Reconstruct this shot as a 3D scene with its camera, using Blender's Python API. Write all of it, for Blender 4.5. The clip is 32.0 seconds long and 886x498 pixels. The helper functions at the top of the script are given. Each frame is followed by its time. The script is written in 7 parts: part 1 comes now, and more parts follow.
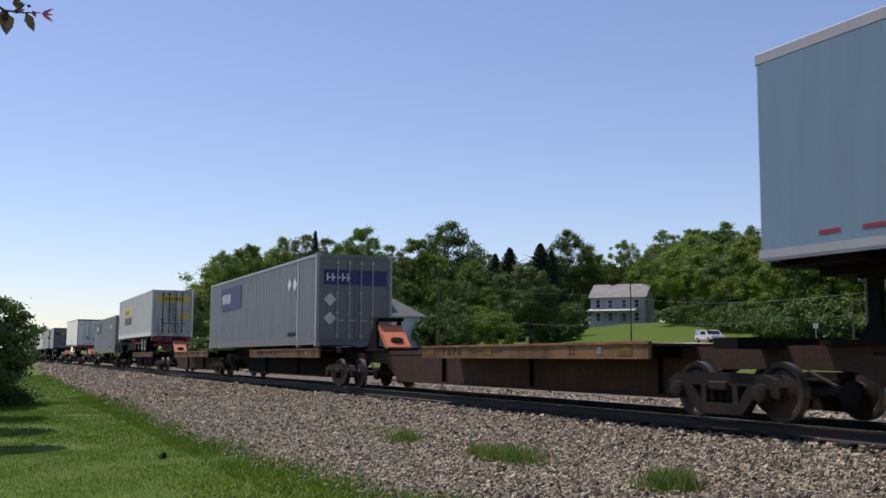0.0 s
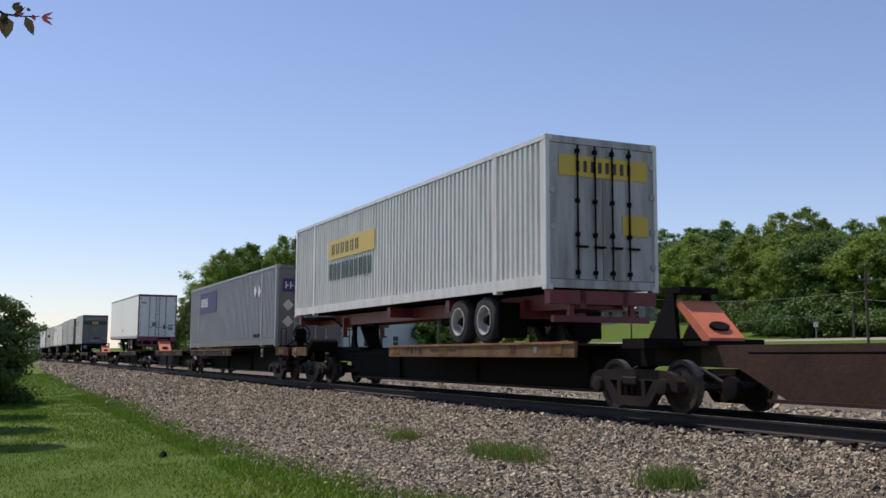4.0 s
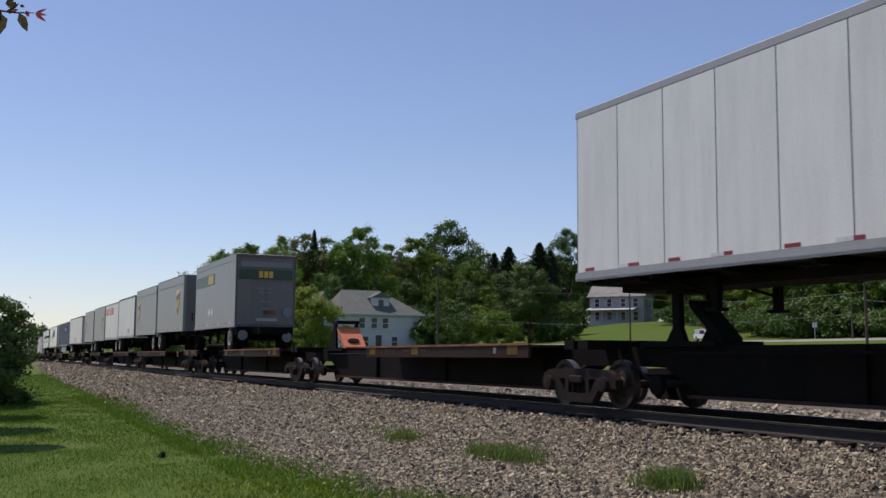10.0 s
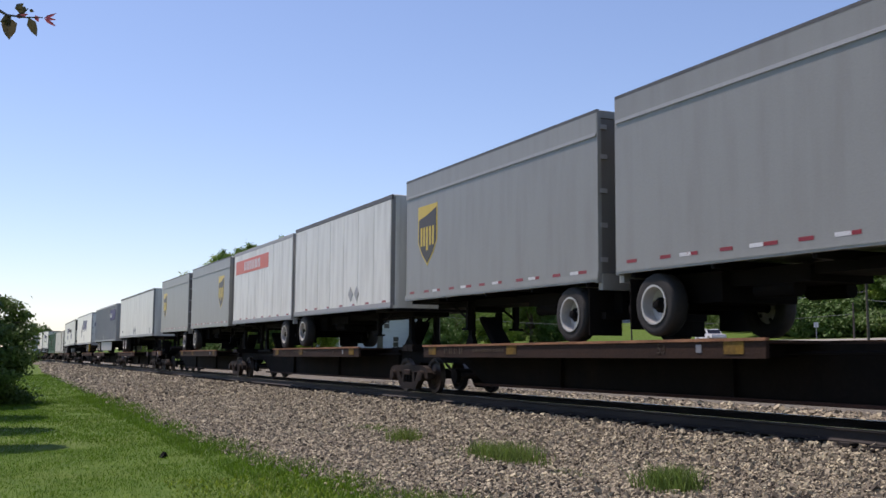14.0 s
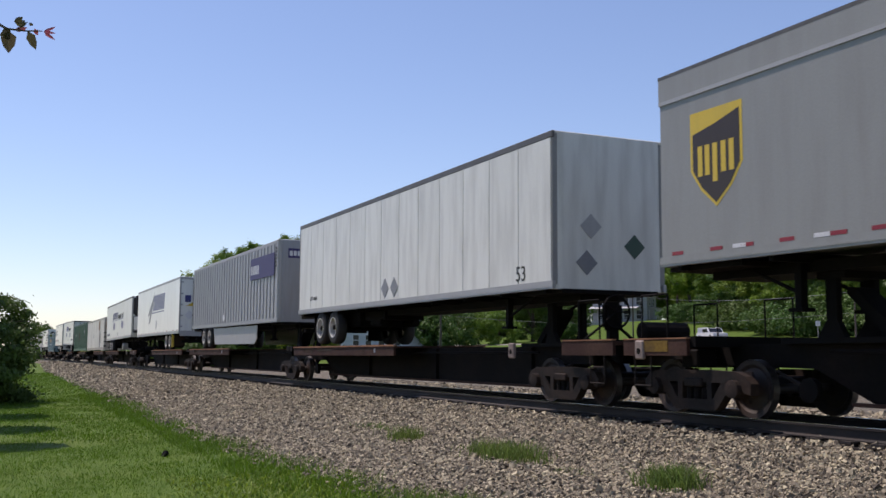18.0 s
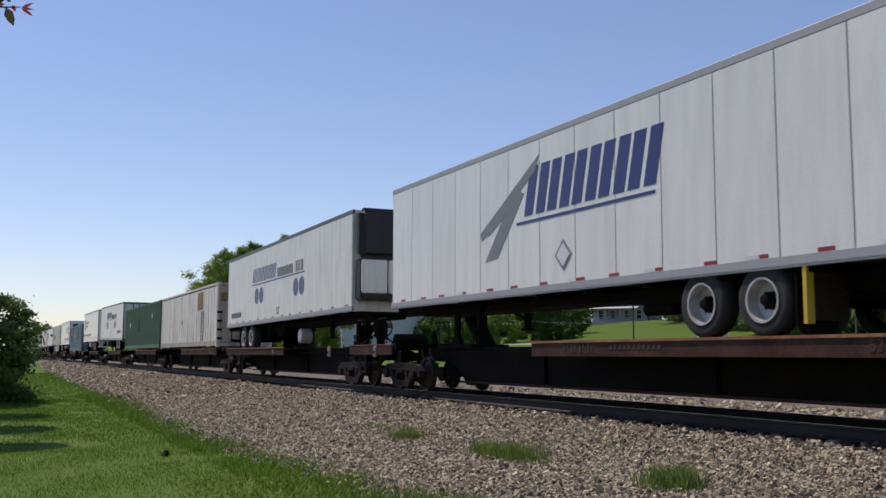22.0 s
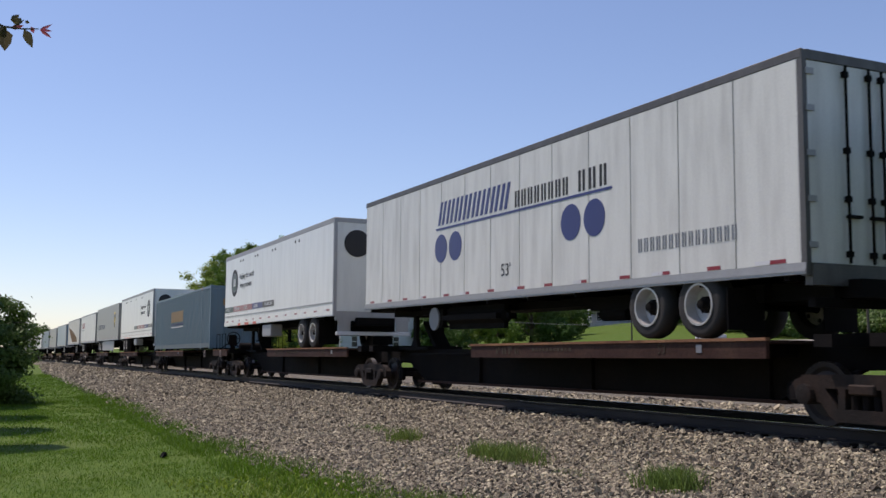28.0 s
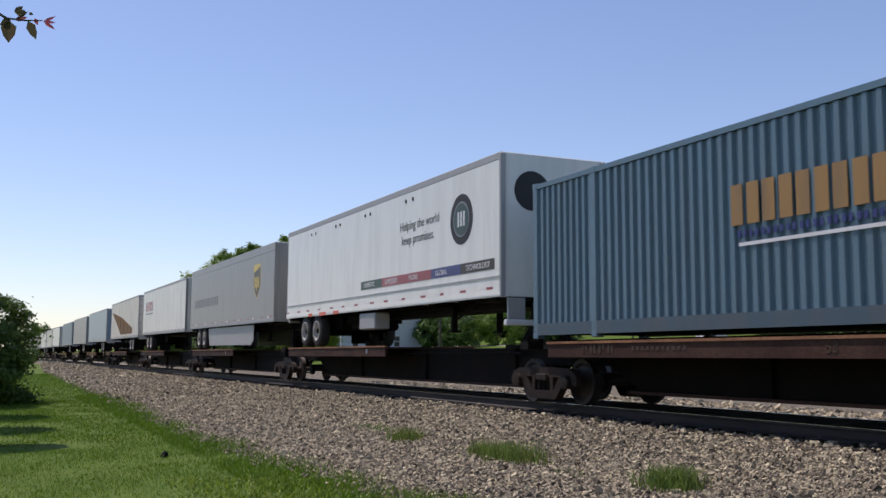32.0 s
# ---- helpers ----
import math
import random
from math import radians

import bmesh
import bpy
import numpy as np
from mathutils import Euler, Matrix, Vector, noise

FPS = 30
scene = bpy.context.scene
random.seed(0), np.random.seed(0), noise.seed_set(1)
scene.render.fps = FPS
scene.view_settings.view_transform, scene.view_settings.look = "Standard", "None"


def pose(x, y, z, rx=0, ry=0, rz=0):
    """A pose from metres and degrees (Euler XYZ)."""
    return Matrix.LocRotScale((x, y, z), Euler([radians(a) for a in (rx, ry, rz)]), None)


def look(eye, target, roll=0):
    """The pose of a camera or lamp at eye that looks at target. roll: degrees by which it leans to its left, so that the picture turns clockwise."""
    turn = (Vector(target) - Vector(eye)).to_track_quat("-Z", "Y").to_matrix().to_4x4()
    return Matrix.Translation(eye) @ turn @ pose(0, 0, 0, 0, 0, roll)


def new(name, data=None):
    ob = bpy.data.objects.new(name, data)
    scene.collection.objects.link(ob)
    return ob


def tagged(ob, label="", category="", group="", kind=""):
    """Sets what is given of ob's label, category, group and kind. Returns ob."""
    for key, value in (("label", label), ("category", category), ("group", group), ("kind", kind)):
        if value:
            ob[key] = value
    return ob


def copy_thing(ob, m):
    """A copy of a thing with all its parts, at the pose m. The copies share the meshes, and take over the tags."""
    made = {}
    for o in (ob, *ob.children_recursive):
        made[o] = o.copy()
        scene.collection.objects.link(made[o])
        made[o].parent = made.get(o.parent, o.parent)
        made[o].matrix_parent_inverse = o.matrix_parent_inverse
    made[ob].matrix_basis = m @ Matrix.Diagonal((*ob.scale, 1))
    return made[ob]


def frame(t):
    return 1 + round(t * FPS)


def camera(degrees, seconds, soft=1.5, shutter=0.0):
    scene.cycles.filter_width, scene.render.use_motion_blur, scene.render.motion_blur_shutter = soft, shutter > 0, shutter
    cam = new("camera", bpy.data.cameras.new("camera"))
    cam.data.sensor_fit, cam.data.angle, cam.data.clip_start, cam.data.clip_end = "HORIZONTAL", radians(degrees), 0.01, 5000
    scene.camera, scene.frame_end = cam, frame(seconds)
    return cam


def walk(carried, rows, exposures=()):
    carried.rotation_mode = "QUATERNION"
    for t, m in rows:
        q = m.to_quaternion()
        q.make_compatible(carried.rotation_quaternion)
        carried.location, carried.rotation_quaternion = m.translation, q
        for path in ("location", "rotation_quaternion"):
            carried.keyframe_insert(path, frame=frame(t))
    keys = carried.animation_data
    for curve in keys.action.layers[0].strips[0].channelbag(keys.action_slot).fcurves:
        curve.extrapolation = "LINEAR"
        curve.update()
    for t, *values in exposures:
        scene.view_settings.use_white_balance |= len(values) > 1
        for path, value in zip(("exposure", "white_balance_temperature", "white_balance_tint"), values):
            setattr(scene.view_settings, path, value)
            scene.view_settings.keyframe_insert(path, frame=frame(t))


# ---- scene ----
cam = camera(48.72, 32.0, soft=1.5, shutter=0.08)
EYE = (0.0, -10.78, 0.79)


def aim(dyaw=0.0, dpitch=0.0):
    """The tripod's pose with its small drift in degrees."""
    return pose(EYE[0], EYE[1], EYE[2], 96.26 + dpitch, -0.2, 65.01 + dyaw)


walk(cam, [(0.0, aim(-0.03, 0.08)), (1.5, aim(0.0, 0.0)), (3.0, aim(-0.03, 0.0)), (6.0, aim()), (9.0, aim(-0.03, 0.0)),
           (10.2, aim(-0.09, 0.03)), (12.5, aim(-0.03, -0.03)), (14.5, aim(0.0, 0.04)), (16.5, aim(0.12, -0.06)), (18.0, aim(0.08, -0.05)),
           (20.5, aim(0.07, 0.0)), (23.0, aim(0.12, -0.09)), (25.0, aim(0.0, 0.0)), (28.0, aim(0.0, 0.03)), (30.2, aim(-0.04, 0.03)),
           (32.0, aim(0.05, 0.0))],
     exposures=tuple((t, e, 6750, 24.0) for t, e in ((0.0, 0.0), (3.0, 0.0), (6.0, -0.08), (7.0, -0.03), (8.0, -0.1), (9.0, -0.2), (10.0, -0.2), (11.0, -0.2), (12.0, 0.05), (13.0, 0.16), (14.0, 0.18), (17.0, 0.1),
                                                            (18.0, 0.1), (19.0, 0.0), (20.0, 0.05), (21.0, 0.07), (22.0, -0.08), (24.0, -0.1), (25.0, -0.2), (28.0, 0.0), (29.0, -0.08), (30.0, -0.08), (31.0, 0.0), (32.0, 0.07))))

# ---- daylight ----
SUN_AZ, SUN_EL = radians(-150.0), radians(64.0)
world = bpy.data.worlds.new("sky")
scene.world = world
world.use_nodes = True
wn = world.node_tree.nodes
sky = wn.new("ShaderNodeTexSky")
sky.sky_type = "NISHITA"
sky.sun_disc = False
sky.sun_elevation = SUN_EL
sky.sun_rotation = radians(90.0) - SUN_AZ
sky.air_density, sky.dust_density, sky.ozone_density = 1.0, 0.3, 4.0
wn["Background"].inputs["Strength"].default_value = 0.135
world.node_tree.links.new(sky.outputs["Color"], wn["Background"].inputs["Color"])
sun_data = bpy.data.lights.new("sun", "SUN")
sun_data.energy, sun_data.angle, sun_data.color = 4.3, radians(0.55), (1.0, 0.95, 0.87)
sun = new("sun", sun_data)
sun_way = Vector((math.cos(SUN_EL) * math.cos(SUN_AZ), math.cos(SUN_EL) * math.sin(SUN_AZ), math.sin(SUN_EL)))
sun.matrix_world = look(tuple(sun_way * 60), (0, 0, 0))

# ---- materials ----
MATS = {}
TONE = 0.86  # scales every base colour down to balance the stronger sun


def nodes_of(name):
    m = bpy.data.materials.new(name)
    m.use_nodes = True
    return m, m.node_tree.nodes, m.node_tree.links


def surface(name, colour, rough=0.6, metal=0.0, grain=0.1, grain_scale=30.0, stain=None, stain_amount=0.3, stain_scale=1.2,
            stretch=(1, 1, 1), bump=0.15, bump_scale=60.0, vary=0.0, spec=0.5):
    """A paint, metal or stone with fine grain, broad stains and a little relief."""
    if name in MATS:
        return MATS[name]
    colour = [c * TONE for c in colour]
    m, n, l = nodes_of(name)
    b = n["Principled BSDF"]
    b.inputs["Roughness"].default_value, b.inputs["Metallic"].default_value = rough, metal
    b.inputs["Specular IOR Level"].default_value = spec
    co = n.new("ShaderNodeTexCoord")
    mp = n.new("ShaderNodeMapping")
    mp.inputs["Scale"].default_value = stretch
    info = n.new("ShaderNodeObjectInfo")
    l.new(co.outputs["Object"], mp.inputs["Vector"])
    shift = n.new("ShaderNodeVectorMath")
    shift.operation = "ADD"
    l.new(mp.outputs["Vector"], shift.inputs[0])
    spread = n.new("ShaderNodeMath")
    spread.operation = "MULTIPLY"
    spread.inputs[1].default_value = 37.0
    l.new(info.outputs["Random"], spread.inputs[0])
    l.new(spread.outputs[0], shift.inputs[1])
    big = n.new("ShaderNodeTexNoise")
    big.inputs["Scale"].default_value, big.inputs["Detail"].default_value = stain_scale, 6
    fine = n.new("ShaderNodeTexNoise")
    fine.inputs["Scale"].default_value, fine.inputs["Detail"].default_value = grain_scale, 4
    l.new(shift.outputs[0], big.inputs["Vector"])
    l.new(co.outputs["Object"], fine.inputs["Vector"])
    ramp = n.new("ShaderNodeMapRange")
    ramp.inputs["From Min"].default_value, ramp.inputs["From Max"].default_value = 0.42, 0.75
    ramp.inputs["To Max"].default_value = stain_amount
    l.new(big.outputs["Fac"], ramp.inputs["Value"])
    mix = n.new("ShaderNodeMix")
    mix.data_type = "RGBA"
    mix.inputs[6].default_value = (*colour, 1)
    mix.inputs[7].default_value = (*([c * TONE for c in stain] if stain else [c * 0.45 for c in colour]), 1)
    l.new(ramp.outputs[0], mix.inputs[0])
    gr = n.new("ShaderNodeMapRange")
    gr.inputs["From Min"].default_value, gr.inputs["From Max"].default_value = 0.3, 0.7
    gr.inputs["To Min"].default_value, gr.inputs["To Max"].default_value = 1 - grain, 1 + grain
    l.new(fine.outputs["Fac"], gr.inputs["Value"])
    hsv = n.new("ShaderNodeHueSaturation")
    l.new(mix.outputs[2], hsv.inputs["Color"])
    if vary:
        vr = n.new("ShaderNodeMapRange")
        vr.inputs["To Min"].default_value, vr.inputs["To Max"].default_value = 1 - vary, 1 + vary
        l.new(info.outputs["Random"], vr.inputs["Value"])
        mul = n.new("ShaderNodeMath")
        mul.operation = "MULTIPLY"
        l.new(vr.outputs[0], mul.inputs[0])
        l.new(gr.outputs[0], mul.inputs[1])
        l.new(mul.outputs[0], hsv.inputs["Value"])
    else:
        l.new(gr.outputs[0], hsv.inputs["Value"])
    l.new(hsv.outputs[0], b.inputs["Base Color"])
    if bump:
        bn = n.new("ShaderNodeTexNoise")
        bn.inputs["Scale"].default_value, bn.inputs["Detail"].default_value = bump_scale, 3
        l.new(co.outputs["Object"], bn.inputs["Vector"])
        bp = n.new("ShaderNodeBump")
        bp.inputs["Strength"].default_value, bp.inputs["Distance"].default_value = bump, 0.02
        l.new(bn.outputs["Fac"], bp.inputs["Height"])
        l.new(bp.outputs[0], b.inputs["Normal"])
    MATS[name] = m
    return m


def leafy(name, colour, spread=0.25, glow=0.35, rough=0.5):
    """Leaf or blade: colour varies from island to island, and light passes through."""
    if name in MATS:
        return MATS[name]
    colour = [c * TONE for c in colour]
    m, n, l = nodes_of(name)
    b = n["Principled BSDF"]
    geo = n.new("ShaderNodeNewGeometry")
    info = n.new("ShaderNodeObjectInfo")
    hsv = n.new("ShaderNodeHueSaturation")
    hsv.inputs["Color"].default_value = (*colour, 1)
    vr = n.new("ShaderNodeMapRange")
    vr.inputs["To Min"].default_value, vr.inputs["To Max"].default_value = 1 - spread, 1 + spread
    l.new(geo.outputs["Random Per Island"], vr.inputs["Value"])
    l.new(vr.outputs[0], hsv.inputs["Value"])
    hr = n.new("ShaderNodeMapRange")
    hr.inputs["To Min"].default_value, hr.inputs["To Max"].default_value = 0.485, 0.515
    l.new(info.outputs["Random"], hr.inputs["Value"])
    l.new(hr.outputs[0], hsv.inputs["Hue"])
    l.new(hsv.outputs[0], b.inputs["Base Color"])
    b.inputs["Roughness"].default_value = rough
    b.inputs["Specular IOR Level"].default_value = 0.2
    tr = n.new("ShaderNodeBsdfTranslucent")
    l.new(hsv.outputs[0], tr.inputs["Color"])
    ms = n.new("ShaderNodeMixShader")
    ms.inputs[0].default_value = glow
    l.new(b.outputs[0], ms.inputs[1])
    l.new(tr.outputs[0], ms.inputs[2])
    l.new(ms.outputs[0], n["Material Output"].inputs["Surface"])
    MATS[name] = m
    return m


DIRT = (0.13, 0.10, 0.075)
UP = (2.5, 2.5, 0.35)


def paint(name, colour, rough=0.38, dirt=0.28):
    return surface(name, colour, rough, 0.0, 0.05, 40, DIRT, dirt, 1.6, UP, 0.12, 2.2, 0.03)


def steel(name, colour, rough=0.7, dirt=0.5, spec=0.5):
    return surface(name, colour, rough, 0.0, 0.2, 18, (0.10, 0.055, 0.035), dirt, 1.5, (1, 1, 1), 0.25, 40, 0.12, spec)


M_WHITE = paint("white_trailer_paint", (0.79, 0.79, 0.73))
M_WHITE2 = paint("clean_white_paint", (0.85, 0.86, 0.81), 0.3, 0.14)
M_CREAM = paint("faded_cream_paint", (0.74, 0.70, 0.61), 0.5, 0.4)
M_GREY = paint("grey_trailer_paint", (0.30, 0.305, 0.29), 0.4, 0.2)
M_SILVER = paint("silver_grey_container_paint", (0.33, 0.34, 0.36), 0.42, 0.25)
# darker grey: shade on ends and lower rails is put into this colour
M_GREYEND = paint("shaded_grey_end_paint", (0.17, 0.17, 0.165), 0.5, 0.4)
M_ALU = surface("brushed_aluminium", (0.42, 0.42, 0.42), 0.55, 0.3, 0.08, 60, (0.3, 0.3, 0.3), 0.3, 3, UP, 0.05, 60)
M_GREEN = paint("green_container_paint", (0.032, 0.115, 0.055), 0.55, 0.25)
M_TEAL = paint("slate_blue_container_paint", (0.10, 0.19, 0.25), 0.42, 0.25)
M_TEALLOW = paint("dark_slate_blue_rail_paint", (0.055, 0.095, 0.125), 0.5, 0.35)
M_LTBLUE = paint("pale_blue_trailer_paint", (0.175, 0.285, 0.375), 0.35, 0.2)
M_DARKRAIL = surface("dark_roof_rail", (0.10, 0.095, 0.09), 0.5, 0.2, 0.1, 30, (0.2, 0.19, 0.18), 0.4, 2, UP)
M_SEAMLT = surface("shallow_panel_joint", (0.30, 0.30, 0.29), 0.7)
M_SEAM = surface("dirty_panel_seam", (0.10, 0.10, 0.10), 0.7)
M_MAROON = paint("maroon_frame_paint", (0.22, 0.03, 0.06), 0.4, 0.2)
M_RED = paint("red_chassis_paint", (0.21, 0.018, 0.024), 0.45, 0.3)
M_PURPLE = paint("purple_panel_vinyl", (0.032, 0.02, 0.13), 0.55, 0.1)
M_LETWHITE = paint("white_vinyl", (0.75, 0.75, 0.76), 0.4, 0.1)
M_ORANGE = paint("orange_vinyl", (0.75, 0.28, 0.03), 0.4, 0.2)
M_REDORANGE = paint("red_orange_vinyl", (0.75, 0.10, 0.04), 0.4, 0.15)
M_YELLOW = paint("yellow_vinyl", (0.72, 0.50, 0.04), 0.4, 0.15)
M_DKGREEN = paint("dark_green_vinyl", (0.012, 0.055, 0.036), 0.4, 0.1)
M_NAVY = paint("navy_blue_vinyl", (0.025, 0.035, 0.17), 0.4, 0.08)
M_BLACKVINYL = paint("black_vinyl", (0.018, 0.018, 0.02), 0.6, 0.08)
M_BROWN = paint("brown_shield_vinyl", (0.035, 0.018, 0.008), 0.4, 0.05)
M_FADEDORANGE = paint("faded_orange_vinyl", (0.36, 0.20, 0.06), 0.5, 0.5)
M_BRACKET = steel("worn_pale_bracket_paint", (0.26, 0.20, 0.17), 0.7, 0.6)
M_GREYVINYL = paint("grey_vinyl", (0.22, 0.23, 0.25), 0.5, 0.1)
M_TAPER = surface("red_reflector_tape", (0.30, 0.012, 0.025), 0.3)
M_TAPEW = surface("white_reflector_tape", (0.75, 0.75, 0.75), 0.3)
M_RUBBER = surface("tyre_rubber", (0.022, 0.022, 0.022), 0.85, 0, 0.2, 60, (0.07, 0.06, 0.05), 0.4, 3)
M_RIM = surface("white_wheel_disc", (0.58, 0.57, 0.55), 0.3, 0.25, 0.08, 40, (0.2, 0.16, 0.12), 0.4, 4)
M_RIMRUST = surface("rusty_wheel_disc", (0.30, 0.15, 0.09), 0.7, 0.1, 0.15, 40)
# underframe and spine: shade below the loads is put into these near-black colours
M_UNDER = steel("shaded_black_underframe_steel", (0.0045, 0.004, 0.0038), 0.85, 0.06, 0.15)
M_SPINE = steel("shaded_brown_spine_steel", (0.007, 0.0058, 0.005), 0.85, 0.08, 0.12)
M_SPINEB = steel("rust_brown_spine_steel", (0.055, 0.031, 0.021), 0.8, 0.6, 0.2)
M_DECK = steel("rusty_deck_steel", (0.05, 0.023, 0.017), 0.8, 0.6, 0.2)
# paler rust that paints sunlight onto the platforms' upper lips
M_EDGE = surface("sunlit_rusty_edge", (0.34, 0.17, 0.09), 0.75, 0, 0.2, 20, (0.12, 0.05, 0.03), 0.8, 1.1, (1.5, 1.5, 1.0), 0.2, 30, 0.1, 0.2)
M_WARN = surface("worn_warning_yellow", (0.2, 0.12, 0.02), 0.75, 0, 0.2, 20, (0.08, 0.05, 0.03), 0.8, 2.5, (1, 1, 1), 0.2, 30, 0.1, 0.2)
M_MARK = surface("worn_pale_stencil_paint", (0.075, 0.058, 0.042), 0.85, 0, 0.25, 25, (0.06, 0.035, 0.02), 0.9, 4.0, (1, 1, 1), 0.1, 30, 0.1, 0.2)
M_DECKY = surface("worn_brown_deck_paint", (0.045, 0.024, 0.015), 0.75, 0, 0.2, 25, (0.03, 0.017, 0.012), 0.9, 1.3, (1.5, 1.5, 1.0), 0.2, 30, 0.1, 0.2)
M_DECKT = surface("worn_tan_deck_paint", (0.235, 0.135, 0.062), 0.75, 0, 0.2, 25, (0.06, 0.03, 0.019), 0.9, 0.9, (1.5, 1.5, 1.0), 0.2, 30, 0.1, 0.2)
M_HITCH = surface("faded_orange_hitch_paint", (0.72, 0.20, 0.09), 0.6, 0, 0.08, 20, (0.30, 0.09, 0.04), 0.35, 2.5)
# bogie steel, darkened in colour for the shade under the loads
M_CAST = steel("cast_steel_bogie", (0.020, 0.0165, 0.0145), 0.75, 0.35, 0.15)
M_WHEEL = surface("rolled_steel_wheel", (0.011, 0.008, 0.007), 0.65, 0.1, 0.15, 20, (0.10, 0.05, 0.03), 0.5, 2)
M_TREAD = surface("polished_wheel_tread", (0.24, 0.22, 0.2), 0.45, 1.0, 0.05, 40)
# rail sides: the train's shadow is painted into the rusty colour
M_RAIL = surface("shaded_rusty_rail_side", (0.013, 0.010, 0.009), 0.75, 0.1, 0.2, 20, (0.05, 0.035, 0.03), 0.5, 1)
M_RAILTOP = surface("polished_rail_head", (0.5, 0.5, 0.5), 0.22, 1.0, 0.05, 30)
# ties near-black, with the train's shadow in their colour
M_TIE = surface("shaded_tie_wood", (0.02, 0.017, 0.015), 0.9, 0, 0.25, 14, (0.035, 0.03, 0.026), 0.6, 1.2, (1, 1, 1), 0.5, 30, 0.2, 0.15)
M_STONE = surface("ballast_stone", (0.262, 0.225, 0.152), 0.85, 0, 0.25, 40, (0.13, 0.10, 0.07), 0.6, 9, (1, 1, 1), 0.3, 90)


def per_island(m, lo, hi):
    """Lets the brightness of a joined mass of pieces vary from piece to piece."""
    n, l = m.node_tree.nodes, m.node_tree.links
    hsv = [x for x in n if x.type == "HUE_SAT"][0]
    old = hsv.inputs["Value"].links[0].from_socket
    geo = n.new("ShaderNodeNewGeometry")
    vr = n.new("ShaderNodeMapRange")
    vr.inputs["To Min"].default_value, vr.inputs["To Max"].default_value = lo, hi
    mul = n.new("ShaderNodeMath")
    mul.operation = "MULTIPLY"
    l.new(geo.outputs["Random Per Island"], vr.inputs["Value"])
    l.new(vr.outputs[0], mul.inputs[0])
    l.new(old, mul.inputs[1])
    l.new(mul.outputs[0], hsv.inputs["Value"])
    hr = n.new("ShaderNodeMapRange")
    hr.inputs["To Min"].default_value, hr.inputs["To Max"].default_value = 0.485, 0.51
    l.new(geo.outputs["Random Per Island"], hr.inputs["Value"])
    l.new(hr.outputs[0], hsv.inputs["Hue"])


per_island(M_STONE, 0.22, 2.1)

# ---- mesh helpers ----


def box(bm, x0, x1, y0, y1, z0, z1):
    v = [bm.verts.new((x, y, z)) for x in (x0, x1) for y in (y0, y1) for z in (z0, z1)]
    for q in ((0, 1, 3, 2), (4, 6, 7, 5), (0, 4, 5, 1), (2, 3, 7, 6), (0, 2, 6, 4), (1, 5, 7, 3)):
        bm.faces.new([v[i] for i in q])
    return bm


def boxes(*rows):
    bm = bmesh.new()
    for r in rows:
        box(bm, *r)
    return bm


def soft_box(x0, x1, y0, y1, z0, z1, w=0.02, seg=2):
    bm = boxes((x0, x1, y0, y1, z0, z1))
    bmesh.ops.recalc_face_normals(bm, faces=bm.faces)
    bmesh.ops.bevel(bm, geom=bm.edges[:], offset=w, segments=seg, affect="EDGES")
    return bm


def tube(bm, a, b, r0, r1=None, n=10):
    """A capped rod from a to b."""
    a, b = Vector(a), Vector(b)
    r1 = r0 if r1 is None else r1
    side = (b - a).orthogonal().normalized()
    up = (b - a).normalized().cross(side)
    rings = []
    for c, r in ((a, r0), (b, r1)):
        rings.append([bm.verts.new(c + r * (math.cos(t) * side + math.sin(t) * up)) for t in (2 * math.pi * i / n for i in range(n))])
    for i in range(n):
        bm.faces.new((rings[0][i], rings[0][(i + 1) % n], rings[1][(i + 1) % n], rings[1][i]))
    bm.faces.new(rings[0][::-1])
    bm.faces.new(rings[1])
    return bm


def lathe(bm, centre, profile, n=20, axis="y", capped=True):
    """A body of revolution: profile rows of (distance along the axis, radius)."""
    c = Vector(centre)
    rings = []
    for d, r in profile:
        ring = []
        for i in range(n):
            t = 2 * math.pi * i / n
            p = Vector((r * math.cos(t), d, r * math.sin(t))) if axis == "y" else Vector((r * math.cos(t), r * math.sin(t), d))
            ring.append(bm.verts.new(c + p))
        rings.append(ring)
    for a, b in zip(rings, rings[1:]):
        for i in range(n):
            bm.faces.new((a[i], a[(i + 1) % n], b[(i + 1) % n], b[i]))
    if capped:
        bm.faces.new(rings[0][::-1])
        bm.faces.new(rings[-1])
    return bm


def prism(bm, outline, y0, y1):
    """An outline in x and z, pushed from y0 to y1."""
    a = [bm.verts.new((x, y0, z)) for x, z in outline]
    b = [bm.verts.new((x, y1, z)) for x, z in outline]
    k = len(a)
    for i in range(k):
        bm.faces.new((a[i], a[(i + 1) % k], b[(i + 1) % k], b[i]))
    bm.faces.new(a[::-1])
    bm.faces.new(b)
    return bm


def plate_x(bm, outline, x0, x1):
    """An outline in y and z, pushed from x0 to x1."""
    a = [bm.verts.new((x0, y, z)) for y, z in outline]
    b = [bm.verts.new((x1, y, z)) for y, z in outline]
    k = len(a)
    for i in range(k):
        bm.faces.new((a[i], a[(i + 1) % k], b[(i + 1) % k], b[i]))
    bm.faces.new(a[::-1])
    bm.faces.new(b)
    return bm


def as_mesh(name, bm, mat, smooth=False):
    bmesh.ops.recalc_face_normals(bm, faces=bm.faces)
    me = bpy.data.meshes.new(name)
    bm.to_mesh(me)
    bm.free()
    if smooth:
        me.shade_smooth()
    me.materials.append(mat)
    return me


